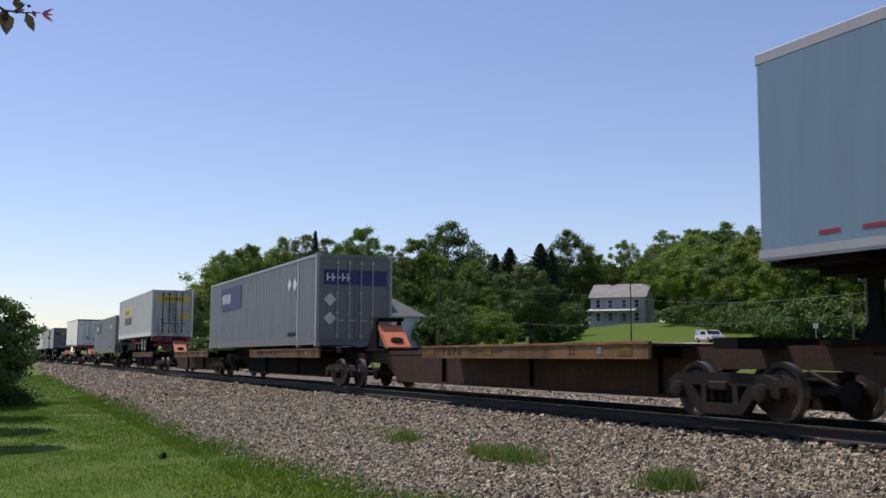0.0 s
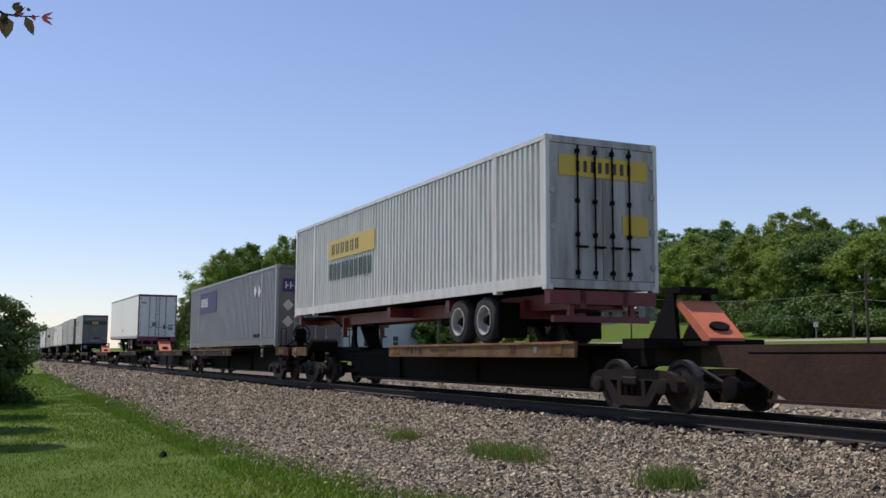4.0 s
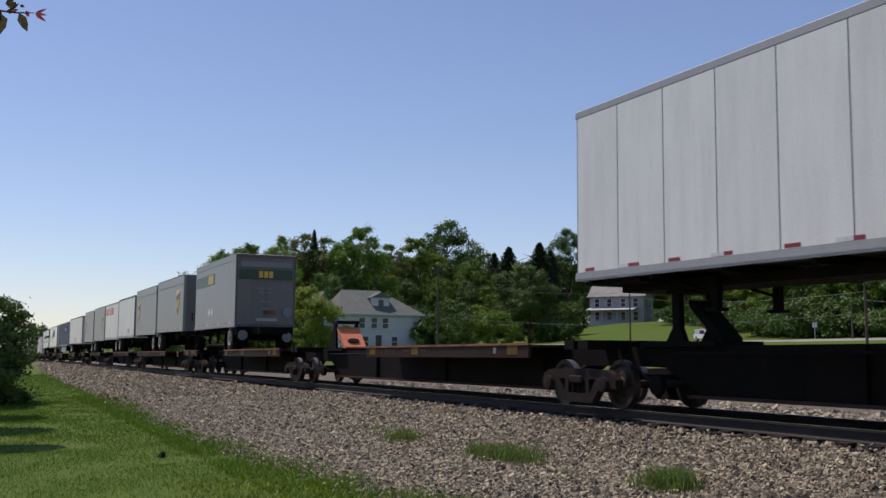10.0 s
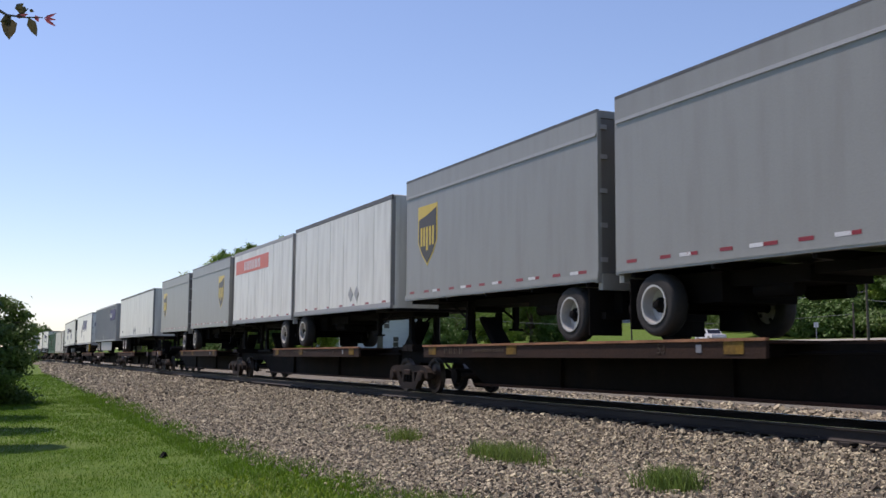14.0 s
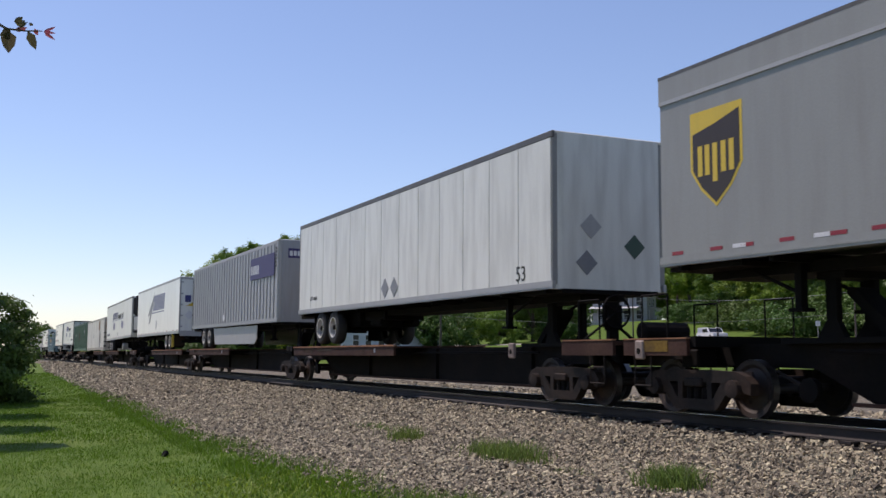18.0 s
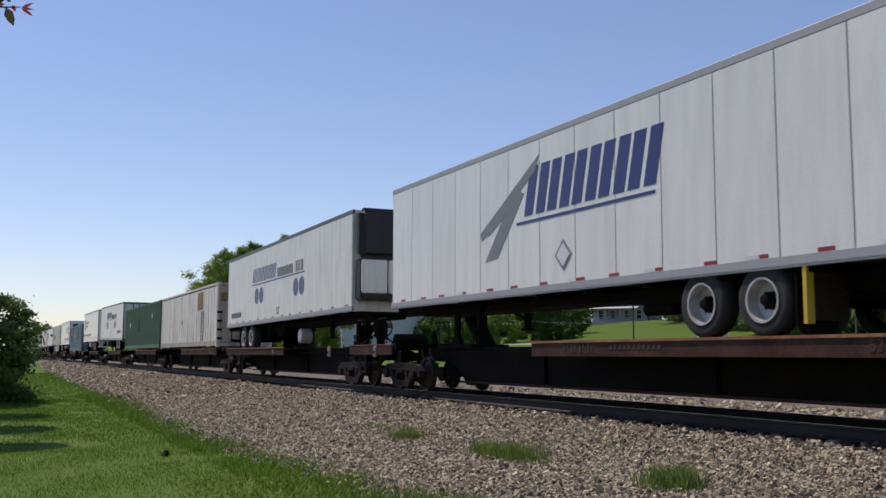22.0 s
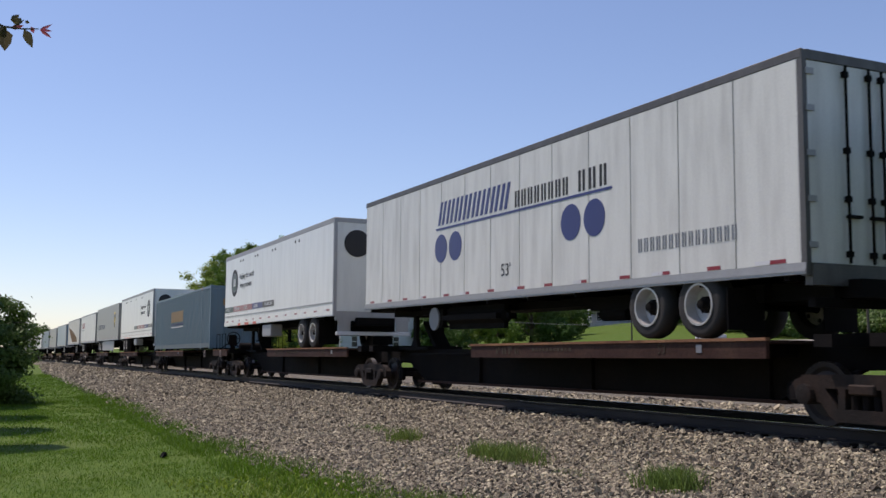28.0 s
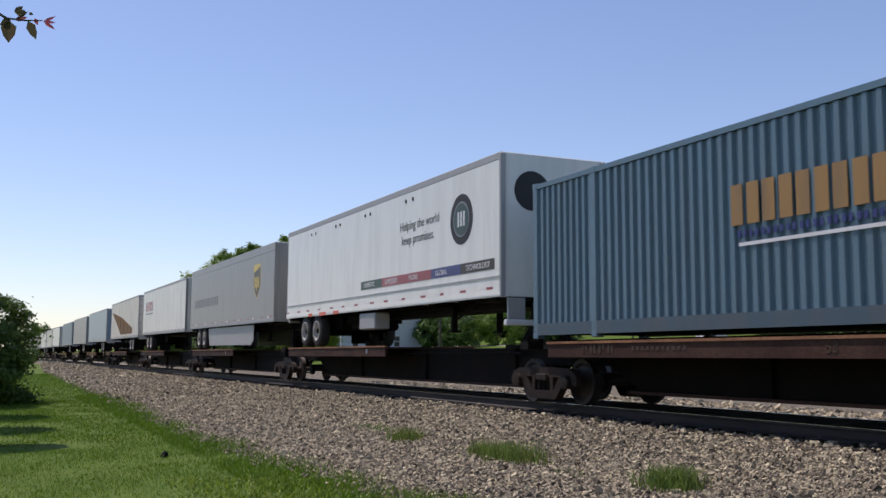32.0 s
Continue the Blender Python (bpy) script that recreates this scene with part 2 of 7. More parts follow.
def raw_mesh(name, verts, faces, mat):
    me = bpy.data.meshes.new(name)
    me.from_pydata(verts, [], faces)
    me.materials.append(mat)
    return me


def part(name, data, mat, parent, label="", smooth=False):
    """One mesh object under a thing or a part."""
    me = data if isinstance(data, bpy.types.Mesh) else as_mesh(name, data, mat, smooth)
    ob = new(name, me)
    ob.parent = parent
    if label:
        tagged(ob, label)
    if name in ("lettering", "end_lettering", "fleet_marks"):
        tagged(ob, kind="stuff")
    return ob


def many(name, me, spots, parent):
    """Alike pieces on one mesh, each an object of its own."""
    for q in spots:
        ob = new(name, me)
        ob.parent, ob.location = parent, q


def thing(name, label, category, group="", kind=""):
    return tagged(new(name), label, category, group, kind)


def writing(text, size, mat):
    """A flat mesh of readable words, in x and y, from its lower left corner."""
    cu = bpy.data.curves.new("words", "FONT")
    cu.body, cu.size, cu.extrude = text, size, 0.002
    ob = bpy.data.objects.new("words", cu)
    scene.collection.objects.link(ob)
    me = bpy.data.meshes.new_from_object(ob.evaluated_get(bpy.context.evaluated_depsgraph_get()))
    bpy.data.objects.remove(ob)
    me.materials.clear()
    me.materials.append(mat)
    return me


# ---- ground ----
Y_KNOTS = (-400, -60, -12, -8.4, -6.85, -5.0, -3.4, -2.1, -1.45, 1.45, 2.2, 4.0, 9.0, 14.0, 25.0, 45.0, 65.0, 84.0, 98.0, 112.0, 150.0, 300.0, 900.0)
Z_KNOTS = (-1.2, -1.1, -0.92, -0.88, -0.84, -0.76, -0.64, -0.48, -0.35, -0.33, -0.43, -0.54, -0.6, -0.6, 0.7, 1.7, 2.9, 5.0, 7.2, 8.0, 9.0, 13.0, 20.0)


def lie(x, y):
    """The height of the ground."""
    return float(np.interp(y, Y_KNOTS, Z_KNOTS))


def verge(x):
    """The y at which gravel gives way to grass."""
    return float(np.interp(x, (-400, -150, -110, -68, -44, -30, -21, -17.5, -14, -10.5, 60), (-3.0, -3.0, -5.1, -5.75, -6.15, -6.4, -6.75, -6.55, -6.45, -6.2, -6.2))) + 0.12 * math.sin(x * 1.3) + 0.09 * math.sin(x * 3.1 + 1)


def quick_mesh(name, verts, faces, mat):
    """A mesh from arrays of corners and of equal-sided faces."""
    verts, faces = np.asarray(verts, np.float32), np.asarray(faces, np.int32)
    me = bpy.data.meshes.new(name)
    k = faces.shape[1]
    me.vertices.add(len(verts))
    me.vertices.foreach_set("co", verts.ravel())
    me.loops.add(faces.size)
    me.loops.foreach_set("vertex_index", faces.ravel())
    me.polygons.add(len(faces))
    me.polygons.foreach_set("loop_start", np.arange(0, faces.size, k, dtype=np.int32))
    me.update(calc_edges=True)
    me.shade_flat()
    me.materials.append(mat)
    return me


def ground_material():
    m, n, l = nodes_of("lawn_and_meadow")
    b = n["Principled BSDF"]
    b.inputs["Roughness"].default_value = 0.9
    b.inputs["Specular IOR Level"].default_value = 0.15
    co = n.new("ShaderNodeTexCoord")
    cols = []
    for s, d in ((0.35, 5), (4.0, 6), (45.0, 3)):
        t = n.new("ShaderNodeTexNoise")
        t.inputs["Scale"].default_value, t.inputs["Detail"].default_value = s, d
        l.new(co.outputs["Object"], t.inputs["Vector"])
        cols.append(t)
    mix = n.new("ShaderNodeMix")
    mix.data_type = "RGBA"
    mix.inputs[6].default_value, mix.inputs[7].default_value = (0.056, 0.105, 0.012, 1), (0.084, 0.134, 0.018, 1)
    r = n.new("ShaderNodeMapRange")
    r.inputs["From Min"].default_value, r.inputs["From Max"].default_value = 0.35, 0.68
    l.new(cols[1].outputs["Fac"], r.inputs["Value"])
    l.new(r.outputs[0], mix.inputs[0])
    dry = n.new("ShaderNodeMix")
    dry.data_type = "RGBA"
    dry.inputs[7].default_value = (0.10, 0.125, 0.028, 1)
    r2 = n.new("ShaderNodeMapRange")
    r2.inputs["From Min"].default_value, r2.inputs["From Max"].default_value, r2.inputs["To Max"].default_value = 0.5, 0.75, 0.5
    l.new(cols[0].outputs["Fac"], r2.inputs["Value"])
    l.new(r2.outputs[0], dry.inputs[0])
    l.new(mix.outputs[2], dry.inputs[6])
    l.new(dry.outputs[2], b.inputs["Base Color"])
    bp = n.new("ShaderNodeBump")
    bp.inputs["Strength"].default_value, bp.inputs["Distance"].default_value = 0.6, 0.05
    l.new(cols[2].outputs["Fac"], bp.inputs["Height"])
    l.new(bp.outputs[0], b.inputs["Normal"])
    return m


def gravel_material():
    m, n, l = nodes_of("crushed_stone_bed")
    b = n["Principled BSDF"]
    b.inputs["Roughness"].default_value = 0.9
    co = n.new("ShaderNodeTexCoord")
    v = n.new("ShaderNodeTexVoronoi")
    v.inputs["Scale"].default_value = 19.0
    l.new(co.outputs["Object"], v.inputs["Vector"])
    big = n.new("ShaderNodeTexNoise")
    big.inputs["Scale"].default_value, big.inputs["Detail"].default_value = 0.5, 6
    l.new(co.outputs["Object"], big.inputs["Vector"])
    sep = n.new("ShaderNodeSeparateColor")
    l.new(v.outputs["Color"], sep.inputs[0])
    vr = n.new("ShaderNodeMapRange")
    vr.inputs["To Min"].default_value, vr.inputs["To Max"].default_value = 0.25, 1.7
    l.new(sep.outputs[0], vr.inputs["Value"])
    mix = n.new("ShaderNodeMix")
    mix.data_type = "RGBA"
    mix.inputs[6].default_value, mix.inputs[7].default_value = (0.125, 0.106, 0.073, 1), (0.10, 0.085, 0.056, 1)
    l.new(big.outputs["Fac"], mix.inputs[0])
    hsv = n.new("ShaderNodeHueSaturation")
    l.new(mix.outputs[2], hsv.inputs["Color"])
    l.new(vr.outputs[0], hsv.inputs["Value"])
    l.new(hsv.outputs[0], b.inputs["Base Color"])
    bp = n.new("ShaderNodeBump")
    bp.invert = True
    bp.inputs["Strength"].default_value, bp.inputs["Distance"].default_value = 1.0, 0.03
    l.new(v.outputs["Distance"], bp.inputs["Height"])
    l.new(bp.outputs[0], b.inputs["Normal"])
    return m


def sheet(name, xs, rows, mat):
    """A grid over xs; rows(x) gives the (y, z) of each line across."""
    lines = [rows(x) for x in xs]
    k = len(lines[0])
    verts = [(x, y, z) for x, line in zip(xs, lines) for y, z in line]
    faces = [(i * k + j, (i + 1) * k + j, (i + 1) * k + j + 1, i * k + j + 1) for i in range(len(xs) - 1) for j in range(k - 1)]
    return new(name, quick_mesh(name, verts, faces, mat))


def lines_x():
    return [-1500, -1000, -700, -500, -400, -320, -260, -220] + list(range(-200, 41, 2)) + [60, 100, 200, 400, 800]


def ground_rows(x):
    ys = sorted(set(Y_KNOTS) | set(np.arange(-20, -6, 1.0)) | set(np.arange(10, 130, 6.0)))
    return [(y, lie(x, y) - (0.06 if -6.4 < y < 15.9 else 0.0) + (0.03 * noise.noise((x * 0.7, y * 0.7, 0)) if y < -8 or y > 12 else 0.0)) for y in ys]


GROUND = sheet("ground", lines_x(), ground_rows, ground_material())
tagged(GROUND, "mown green lawn and meadow rising to a wooded hill", "ground", kind="structure")


def bed_rows(x):
    v = verge(x)
    ys = [v - 0.25, v] + [v + (-1.45 - v) * i / 8 for i in range(1, 9)] + [1.45, 2.2, 4.0, 7.0, 10.0, 13.0, 16.0, 16.4]
    out = []
    for i, y in enumerate(ys):
        z = lie(x, y) + 0.012 + (0.025 * noise.noise((x * 1.1, y * 1.1, 3)) if 0 < i < len(ys) - 1 and abs(y) > 1.5 else 0.0)
        out.append((y, z - (0.08 if i in (0, len(ys) - 1) else 0)))
    return out


BED = sheet("ballast_bed", [-700, -500, -400, -300] + list(np.arange(-240, 30, 0.6)) + [60, 120], bed_rows, gravel_material())
tagged(BED, "wide bed of grey-brown crushed stone under the railway", "ballast", kind="structure")

CUBE = np.array([(x, y, z) for x in (-1, 1) for y in (-1, 1) for z in (-1, 1)], float)
CUBE_FACES = np.array([(0, 1, 3, 2), (4, 6, 7, 5), (0, 4, 5, 1), (2, 3, 7, 6), (0, 2, 6, 4), (1, 5, 7, 3)])


def stones(name, rng, spots, sizes, mat):
    """Angular stones, joined."""
    k = len(spots)
    v = CUBE[None] * (1 + rng.uniform(-0.5, 0.5, (k, 8, 3))) * rng.uniform(0.45, 1.15, (k, 1, 3))
    q = rng.normal(size=(k, 4))
    q /= np.linalg.norm(q, axis=1)[:, None]
    w, x, y, z = q.T
    rot = np.array([[1 - 2 * (y * y + z * z), 2 * (x * y - z * w), 2 * (x * z + y * w)],
                    [2 * (x * y + z * w), 1 - 2 * (x * x + z * z), 2 * (y * z - x * w)],
                    [2 * (x * z - y * w), 2 * (y * z + x * w), 1 - 2 * (x * x + y * y)]]).transpose(2, 0, 1)
    v = np.einsum("kij,knj->kni", rot, v) * sizes[:, None, None] + spots[:, None]
    f = CUBE_FACES[None] + 8 * np.arange(k)[:, None, None]
    return quick_mesh(name, v.reshape(-1, 3), f.reshape(-1, 4), mat)


def lie_all(ys):
    return np.interp(ys, Y_KNOTS, Z_KNOTS)


def scatter_stones():
    rng = np.random.default_rng(5)
    spots, sizes = [], []
    for x0, x1, y0, y1, count, s0, s1 in ((-20, -4, -7.1, -1.3, 80000, 0.010, 0.022), (-34, -20, -7.1, -1.3, 42000, 0.012, 0.023), (-60, -34, -7.0, -1.3, 24000, 0.02, 0.036), (-100, -60, -6.4, -1.3, 12000, 0.03, 0.052), (-160, -100, -5.0, -1.3, 6000, 0.045, 0.08),
                                          (-48, -2, 1.35, 8.5, 64000, 0.025, 0.048), (-30, -2, -1.35, 1.35, 9000, 0.018, 0.032)):
        x, y = rng.uniform(x0, x1, count), rng.uniform(y0, y1, count)
        keep = y > np.array([verge(a) for a in x]) - 0.1 - 0.5 * rng.random(count) ** 4
        x, y = x[keep], y[keep]
        s = rng.uniform(s0, s1, len(x)) * (1 + 0.6 * (rng.random(len(x)) > 0.93))
        spots.append(np.stack([x, y, lie_all(y) + 0.012 + s * rng.uniform(-0.1, 0.95, len(x))], 1))
        sizes.append(s)
    ob = new("ballast_stones", stones("ballast_stones", rng, np.concatenate(spots), np.concatenate(sizes), M_STONE))
    tagged(ob, "loose angular grey and brown ballast stones", "gravel", kind="stuff")


def blades(rng, spots, height, width, lean=0.5):
    """Bent grass blades of two joints each."""
    k = len(spots)
    a = rng.uniform(0, 2 * math.pi, k)
    h = height * rng.uniform(0.5, 1.3, k)
    side = np.stack([np.cos(a), np.sin(a), np.zeros(k)], 1) * (width * rng.uniform(0.6, 1.3, k))[:, None]
    b = rng.uniform(0, 2 * math.pi, k)
    out = np.stack([np.cos(b), np.sin(b), np.zeros(k)], 1) * (h * lean * rng.uniform(0.1, 1, k))[:, None]
    up = np.array([0, 0, 1.0])
    mid = spots + out * 0.35 + up * (h * 0.6)[:, None]
    tip = spots + out + up * h[:, None]
    v = np.stack([spots - side, spots + side, mid + side * 0.7, mid - side * 0.7, tip + side * 0.1, tip - side * 0.1], 1)
    f = np.array([(0, 1, 2, 3), (3, 2, 4, 5)])[None] + 6 * np.arange(k)[:, None, None]
    return v.reshape(-1, 3), f.reshape(-1, 4)


M_GRASS = leafy("grass_blades", (0.105, 0.195, 0.014), 0.3, 0.4)
M_WEED = leafy("weed_blades", (0.15, 0.22, 0.05), 0.4, 0.4)


def grow_grass():
    rng = np.random.default_rng(8)
    sets = []
    for x0, x1, y0, y1, count, h, w in ((-20, -5, -13, -5.3, 90000, 0.05, 0.005), (-42, -20, -13, -5.8, 60000, 0.055, 0.009), (-90, -42, -12, -4.5, 30000, 0.07, 0.018),
                                        (-20, -5, -7.6, -5.3, 12000, 0.13, 0.006), (-42, -20, -7.5, -5.9, 6000, 0.13, 0.01)):
        x, y = rng.uniform(x0, x1, count), rng.uniform(y0, y1, count)
        edge = np.array([verge(a) for a in x])
        keep = y < edge + 0.35 * rng.random(count) ** 3
        x, y = x[keep], y[keep]
        patch = np.array([noise.noise((a * 0.9, b * 0.9, 1)) for a, b in zip(x, y)])
        keep = rng.random(len(x)) < 0.75 + patch
        x, y = x[keep], y[keep]
        sets.append(blades(rng, np.stack([x, y, lie_all(y) - 0.01], 1), h, w, 1.1))
    verts, faces, base = [], [], 0
    for v, f in sets:
        verts.append(v)
        faces.append(f + base)
        base += len(v)
    ob = new("lawn_grass", quick_mesh("lawn_grass", np.concatenate(verts), np.concatenate(faces), M_GRASS))
    tagged(ob, "short bright green lawn grass along the gravel", "grass", kind="stuff")


def tuft(x, y, rx, ry, height, count, seed, label):
    rng = np.random.default_rng(seed)
    p = rng.normal(size=(count, 2)) * 0.5 * np.array([rx, ry]) + np.array([x, y])
    v, f = blades(rng, np.stack([p[:, 0], p[:, 1], lie_all(p[:, 1]) - 0.01], 1), height, 0.007, 0.8)
    ob = new("weed_tuft", quick_mesh("weed_tuft", v, f, M_WEED))
    tagged(ob, label, "weeds", "weed tufts in the ballast", "stuff")


# ---- track ----
RAIL_Z = -0.09


def build_track():
    track = thing("railway_track", "straight steel rails on grey wooden ties", "railway", kind="structure")
    head = [(-0.075, -0.178), (0.075, -0.178), (0.075, -0.165), (0.012, -0.145), (0.012, -0.045), (0.036, -0.035), (0.036, -0.004), (-0.036, -0.004),
            (-0.036, -0.035), (-0.012, -0.045), (-0.012, -0.145), (-0.075, -0.165)]
    for s in (-0.755, 0.755):
        bm = bmesh.new()
        plate_x(bm, [(y + s, z) for y, z in head], -700, 120)
        rail = part("rail", bm, M_RAIL, track, "rusty steel rail")
        part("rail_head", boxes((-700, 120, s - 0.034, s + 0.034, -0.004, 0.0)), M_RAILTOP, rail, "polished running surface")
    tie = as_mesh("tie", soft_box(-0.115, 0.115, -1.3, 1.3, -0.42, -0.21, 0.012, 1), M_TIE)
    plate = as_mesh("tie_plate", boxes((-0.1, 0.1, -0.18, 0.18, -0.215, -0.177)), M_RAIL)
    rng = random.Random(3)
    for i in range(290):
        ob = part("tie", tie, None, track)
        ob.location = (14 - 0.54 * i + rng.uniform(-0.03, 0.03), rng.uniform(-0.05, 0.05), rng.uniform(-0.015, 0.01))
        ob.rotation_euler = (0, 0, rng.uniform(-0.02, 0.02))
        if i < 90:
            pl = part("tie_plate", plate, None, track)
            pl.location = (ob.location.x, -0.755, 0)
    track.location.z = RAIL_Z
    return track


build_track()

# ---- trees ----


def clumps_of(rng, n, h, base, r, shape):
    """Twig clumps of a broadleaf crown: centres and sizes, inside an uneven envelope with a few leaders above it."""
    u = rng.random(n) ** 0.85
    a = rng.random(n) * 6.283
    mid, span = (0.82, 1.45) if shape == "round" else (0.70, 1.75)
    env = np.sqrt(np.maximum(0.05, 1 - (2 * u - mid) ** 2 / span))
    p = rng.random(4) * 6.283
    lump = 1 + 0.20 * np.sin(2 * a + p[0] + 5 * u) + 0.16 * np.sin(3 * a + p[1] - 8 * u) + 0.10 * np.sin(5 * a + p[2] + 13 * u)
    reach = r * env * lump * (0.25 + 0.72 * rng.random(n) ** 0.45)
    z = base + (h - base) * u * (0.96 + 0.06 * np.sin(a + p[3]))
    size = r * rng.uniform(0.09, 0.21, n)
    lead = u > 0.86
    z[lead] += (h - base) * rng.uniform(-0.03, 0.05, lead.sum())
    size[lead] *= 0.75
    return np.stack([reach * np.cos(a), reach * np.sin(a), np.minimum(z, h * 1.02 - size)], 1), size


def boughs_of(rng, k, h, base, r):
    """Needle places along the drooping whorled boughs of a conifer."""
    tiers = 24
    u = np.clip((np.floor(rng.random(k) ** 1.2 * tiers) + 0.5) / tiers + rng.normal(size=k) * 0.012, 0, 1)
    a = np.floor(rng.random(k) * 9) / 9 * 6.283 + u * 40
    reach = (r * (1 - u) ** 0.8 + 0.12) * (0.8 + 0.35 * np.sin(a * 7 + u * 90))
    t = rng.random(k) ** 0.6
    side = rng.normal(size=k) * reach * 0.13 * (1.15 - t)
    p = np.stack([reach * t * np.cos(a) - side * np.sin(a), reach * t * np.sin(a) + side * np.cos(a),
                  base + (h - base) * u - 0.28 * reach * t + 0.12 * reach * t ** 3 + rng.normal(size=k) * 0.16 * (h / 20)], 1)
    top = rng.random(k) < 0.03
    p[top] = np.stack([rng.normal(size=top.sum()) * 0.1, rng.normal(size=top.sum()) * 0.1, h - rng.random(top.sum()) * h * 0.1], 1)
    nrm = np.stack([np.cos(a) * 0.4, np.sin(a) * 0.4, np.ones(k) * 0.7], 1)
    return p, nrm


def crown_mesh(seed, h, base, r, shape, count, per, leaf, mat, size=1.0):
    """Leaves lying on the outside of the crown's masses, with sprigs that break its outline."""
    rng = np.random.default_rng(seed)
    k = count * per
    if shape == "cone":
        p, out = boughs_of(rng, k, h, base, r)
    else:
        c, size_of = clumps_of(rng, 130, h, base, r, shape)
        w = size_of ** 1.7
        pick = rng.choice(len(c), k, p=w / w.sum())
        d = rng.normal(size=(k, 3)) * np.array([0.62, 0.62, 0.42])
        p = c[pick] + d * size_of[pick][:, None]
        p[:, 2] = np.maximum(p[:, 2], base * 0.6 + 0.05)
        hub = np.array([0, 0, base + (h - base) * 0.4])
        out = d + 0.5 * (p - hub) / r
        out /= np.linalg.norm(out, axis=1)[:, None] + 1e-6
    nrm = out * 1.0 + rng.normal(size=(k, 3)) * 0.6 + np.array([0, 0, 0.35])
    nrm /= np.linalg.norm(nrm, axis=1)[:, None]
    t = np.cross(nrm, rng.normal(size=(k, 3)))
    t /= np.linalg.norm(t, axis=1)[:, None]
    b = np.cross(nrm, t)
    s = (leaf * size * rng.uniform(0.6, 1.35, k))[:, None]
    v = np.stack([p - t * s, p - b * s * 0.55 - nrm * s * 0.12, p + t * s, p + b * s * 0.55 - nrm * s * 0.12], 1)
    f = np.arange(4 * k).reshape(k, 4)
    return quick_mesh("crown", v.reshape(-1, 3), f, mat)


def trunk_mesh(seed, h, base, r, thick, mat):
    rng = random.Random(seed)
    bm = bmesh.new()
    pts = [Vector((0, 0, -0.4))]
    for i in range(1, 6):
        pts.append(Vector((rng.uniform(-0.02, 0.02) * h, rng.uniform(-0.02, 0.02) * h, h * 0.85 * i / 5)))
    for i in range(5):
        tube(bm, pts[i], pts[i + 1], thick * (1 - i / 5.5), thick * (1 - (i + 1) / 5.5), 8)
    for i in range(9):
        z = base + (h * 0.75 - base) * (i + 0.5) / 9
        a = rng.uniform(0, 6.28)
        q = Vector((0, 0, z))
        e = q + Vector((math.cos(a) * r * 0.75, math.sin(a) * r * 0.75, rng.uniform(0.1, 0.25) * (h - base)))
        m = q.lerp(e, 0.5) + Vector((0, 0, 0.05 * h))
        tube(bm, q, m, thick * 0.35, thick * 0.22, 6)
        tube(bm, m, e, thick * 0.22, thick * 0.06, 6)
    return as_mesh("trunk", bm, mat, True)


M_BARK = surface("grey_brown_bark", (0.11, 0.085, 0.065), 0.9, 0, 0.3, 12, (0.05, 0.04, 0.03), 0.5, 3, (3, 3, 0.6), 0.6, 20)
LEAF = {"mid": leafy("maple_leaves", (0.15, 0.25, 0.036), 0.22, 0.36), "dark": leafy("dark_leaves", (0.085, 0.16, 0.035), 0.22, 0.3),
        "light": leafy("spring_leaves", (0.215, 0.315, 0.045), 0.22, 0.4), "conifer": leafy("spruce_needles", (0.042, 0.075, 0.035), 0.3, 0.1),
        "olive": leafy("budding_leaves", (0.153, 0.203, 0.059), 0.2, 0.36)}
TREES = {}


def tree_of(kind, seed, h, base, r, shape, count, per, leaf, tint, thick, label):
    ob = thing("tree", label, "tree", "woodland trees")
    part("trunk", trunk_mesh(seed, h, base, r, thick, M_BARK), None, ob)
    part("crown", crown_mesh(seed, h, base, r, shape, count, per, leaf, LEAF[tint]), None, ob)
    TREES[kind] = [ob, h, 0]


tree_of("maple", 11, 20, 3.0, 6.0, "round", 620, 40, 0.2, "mid", 0.35, "tall full maple tree in fresh green leaf")
tree_of("maple_b", 12, 20, 2.5, 5.2, "tall", 560, 40, 0.2, "mid", 0.33, "tall green broadleaf tree at the wood's edge")
tree_of("oak", 13, 20, 2.0, 6.5, "round", 620, 40, 0.2, "dark", 0.4, "broad dark green tree in the wood")
tree_of("ash", 14, 20, 4.0, 5.0, "tall", 420, 34, 0.19, "olive", 0.3, "thin tree with young olive-green leaves")
tree_of("linden", 15, 20, 2.0, 6.0, "round", 600, 40, 0.2, "light", 0.35, "bright yellow-green spring tree")
tree_of("edge_maple", 21, 20, 7.5, 6.4, "round", 560, 40, 0.24, "mid", 0.4, "tall maple at the wood's edge with a bare lower trunk")
tree_of("edge_linden", 22, 20, 7.0, 6.0, "tall", 560, 40, 0.24, "light", 0.38, "bright green tree at the wood's edge with a bare lower trunk")
tree_of("edge_oak", 23, 20, 6.5, 6.6, "round", 560, 40, 0.24, "dark", 0.42, "dark green tree at the wood's edge with a bare lower trunk")
tree_of("spruce", 16, 20, 1.0, 3.6, "cone", 480, 36, 0.17, "conifer", 0.28, "dark narrow conifer among broadleaf trees")
tree_of("chestnut", 17, 14, 0.5, 5.4, "round", 760, 40, 0.17, "dark", 0.4, "dense rounded dark green chestnut tree")
tree_of("sapling", 18, 7, 0.8, 3.0, "round", 360, 36, 0.13, "light", 0.14, "small bright green tree")


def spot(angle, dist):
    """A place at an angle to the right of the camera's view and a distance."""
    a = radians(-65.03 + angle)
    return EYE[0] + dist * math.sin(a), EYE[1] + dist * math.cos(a)


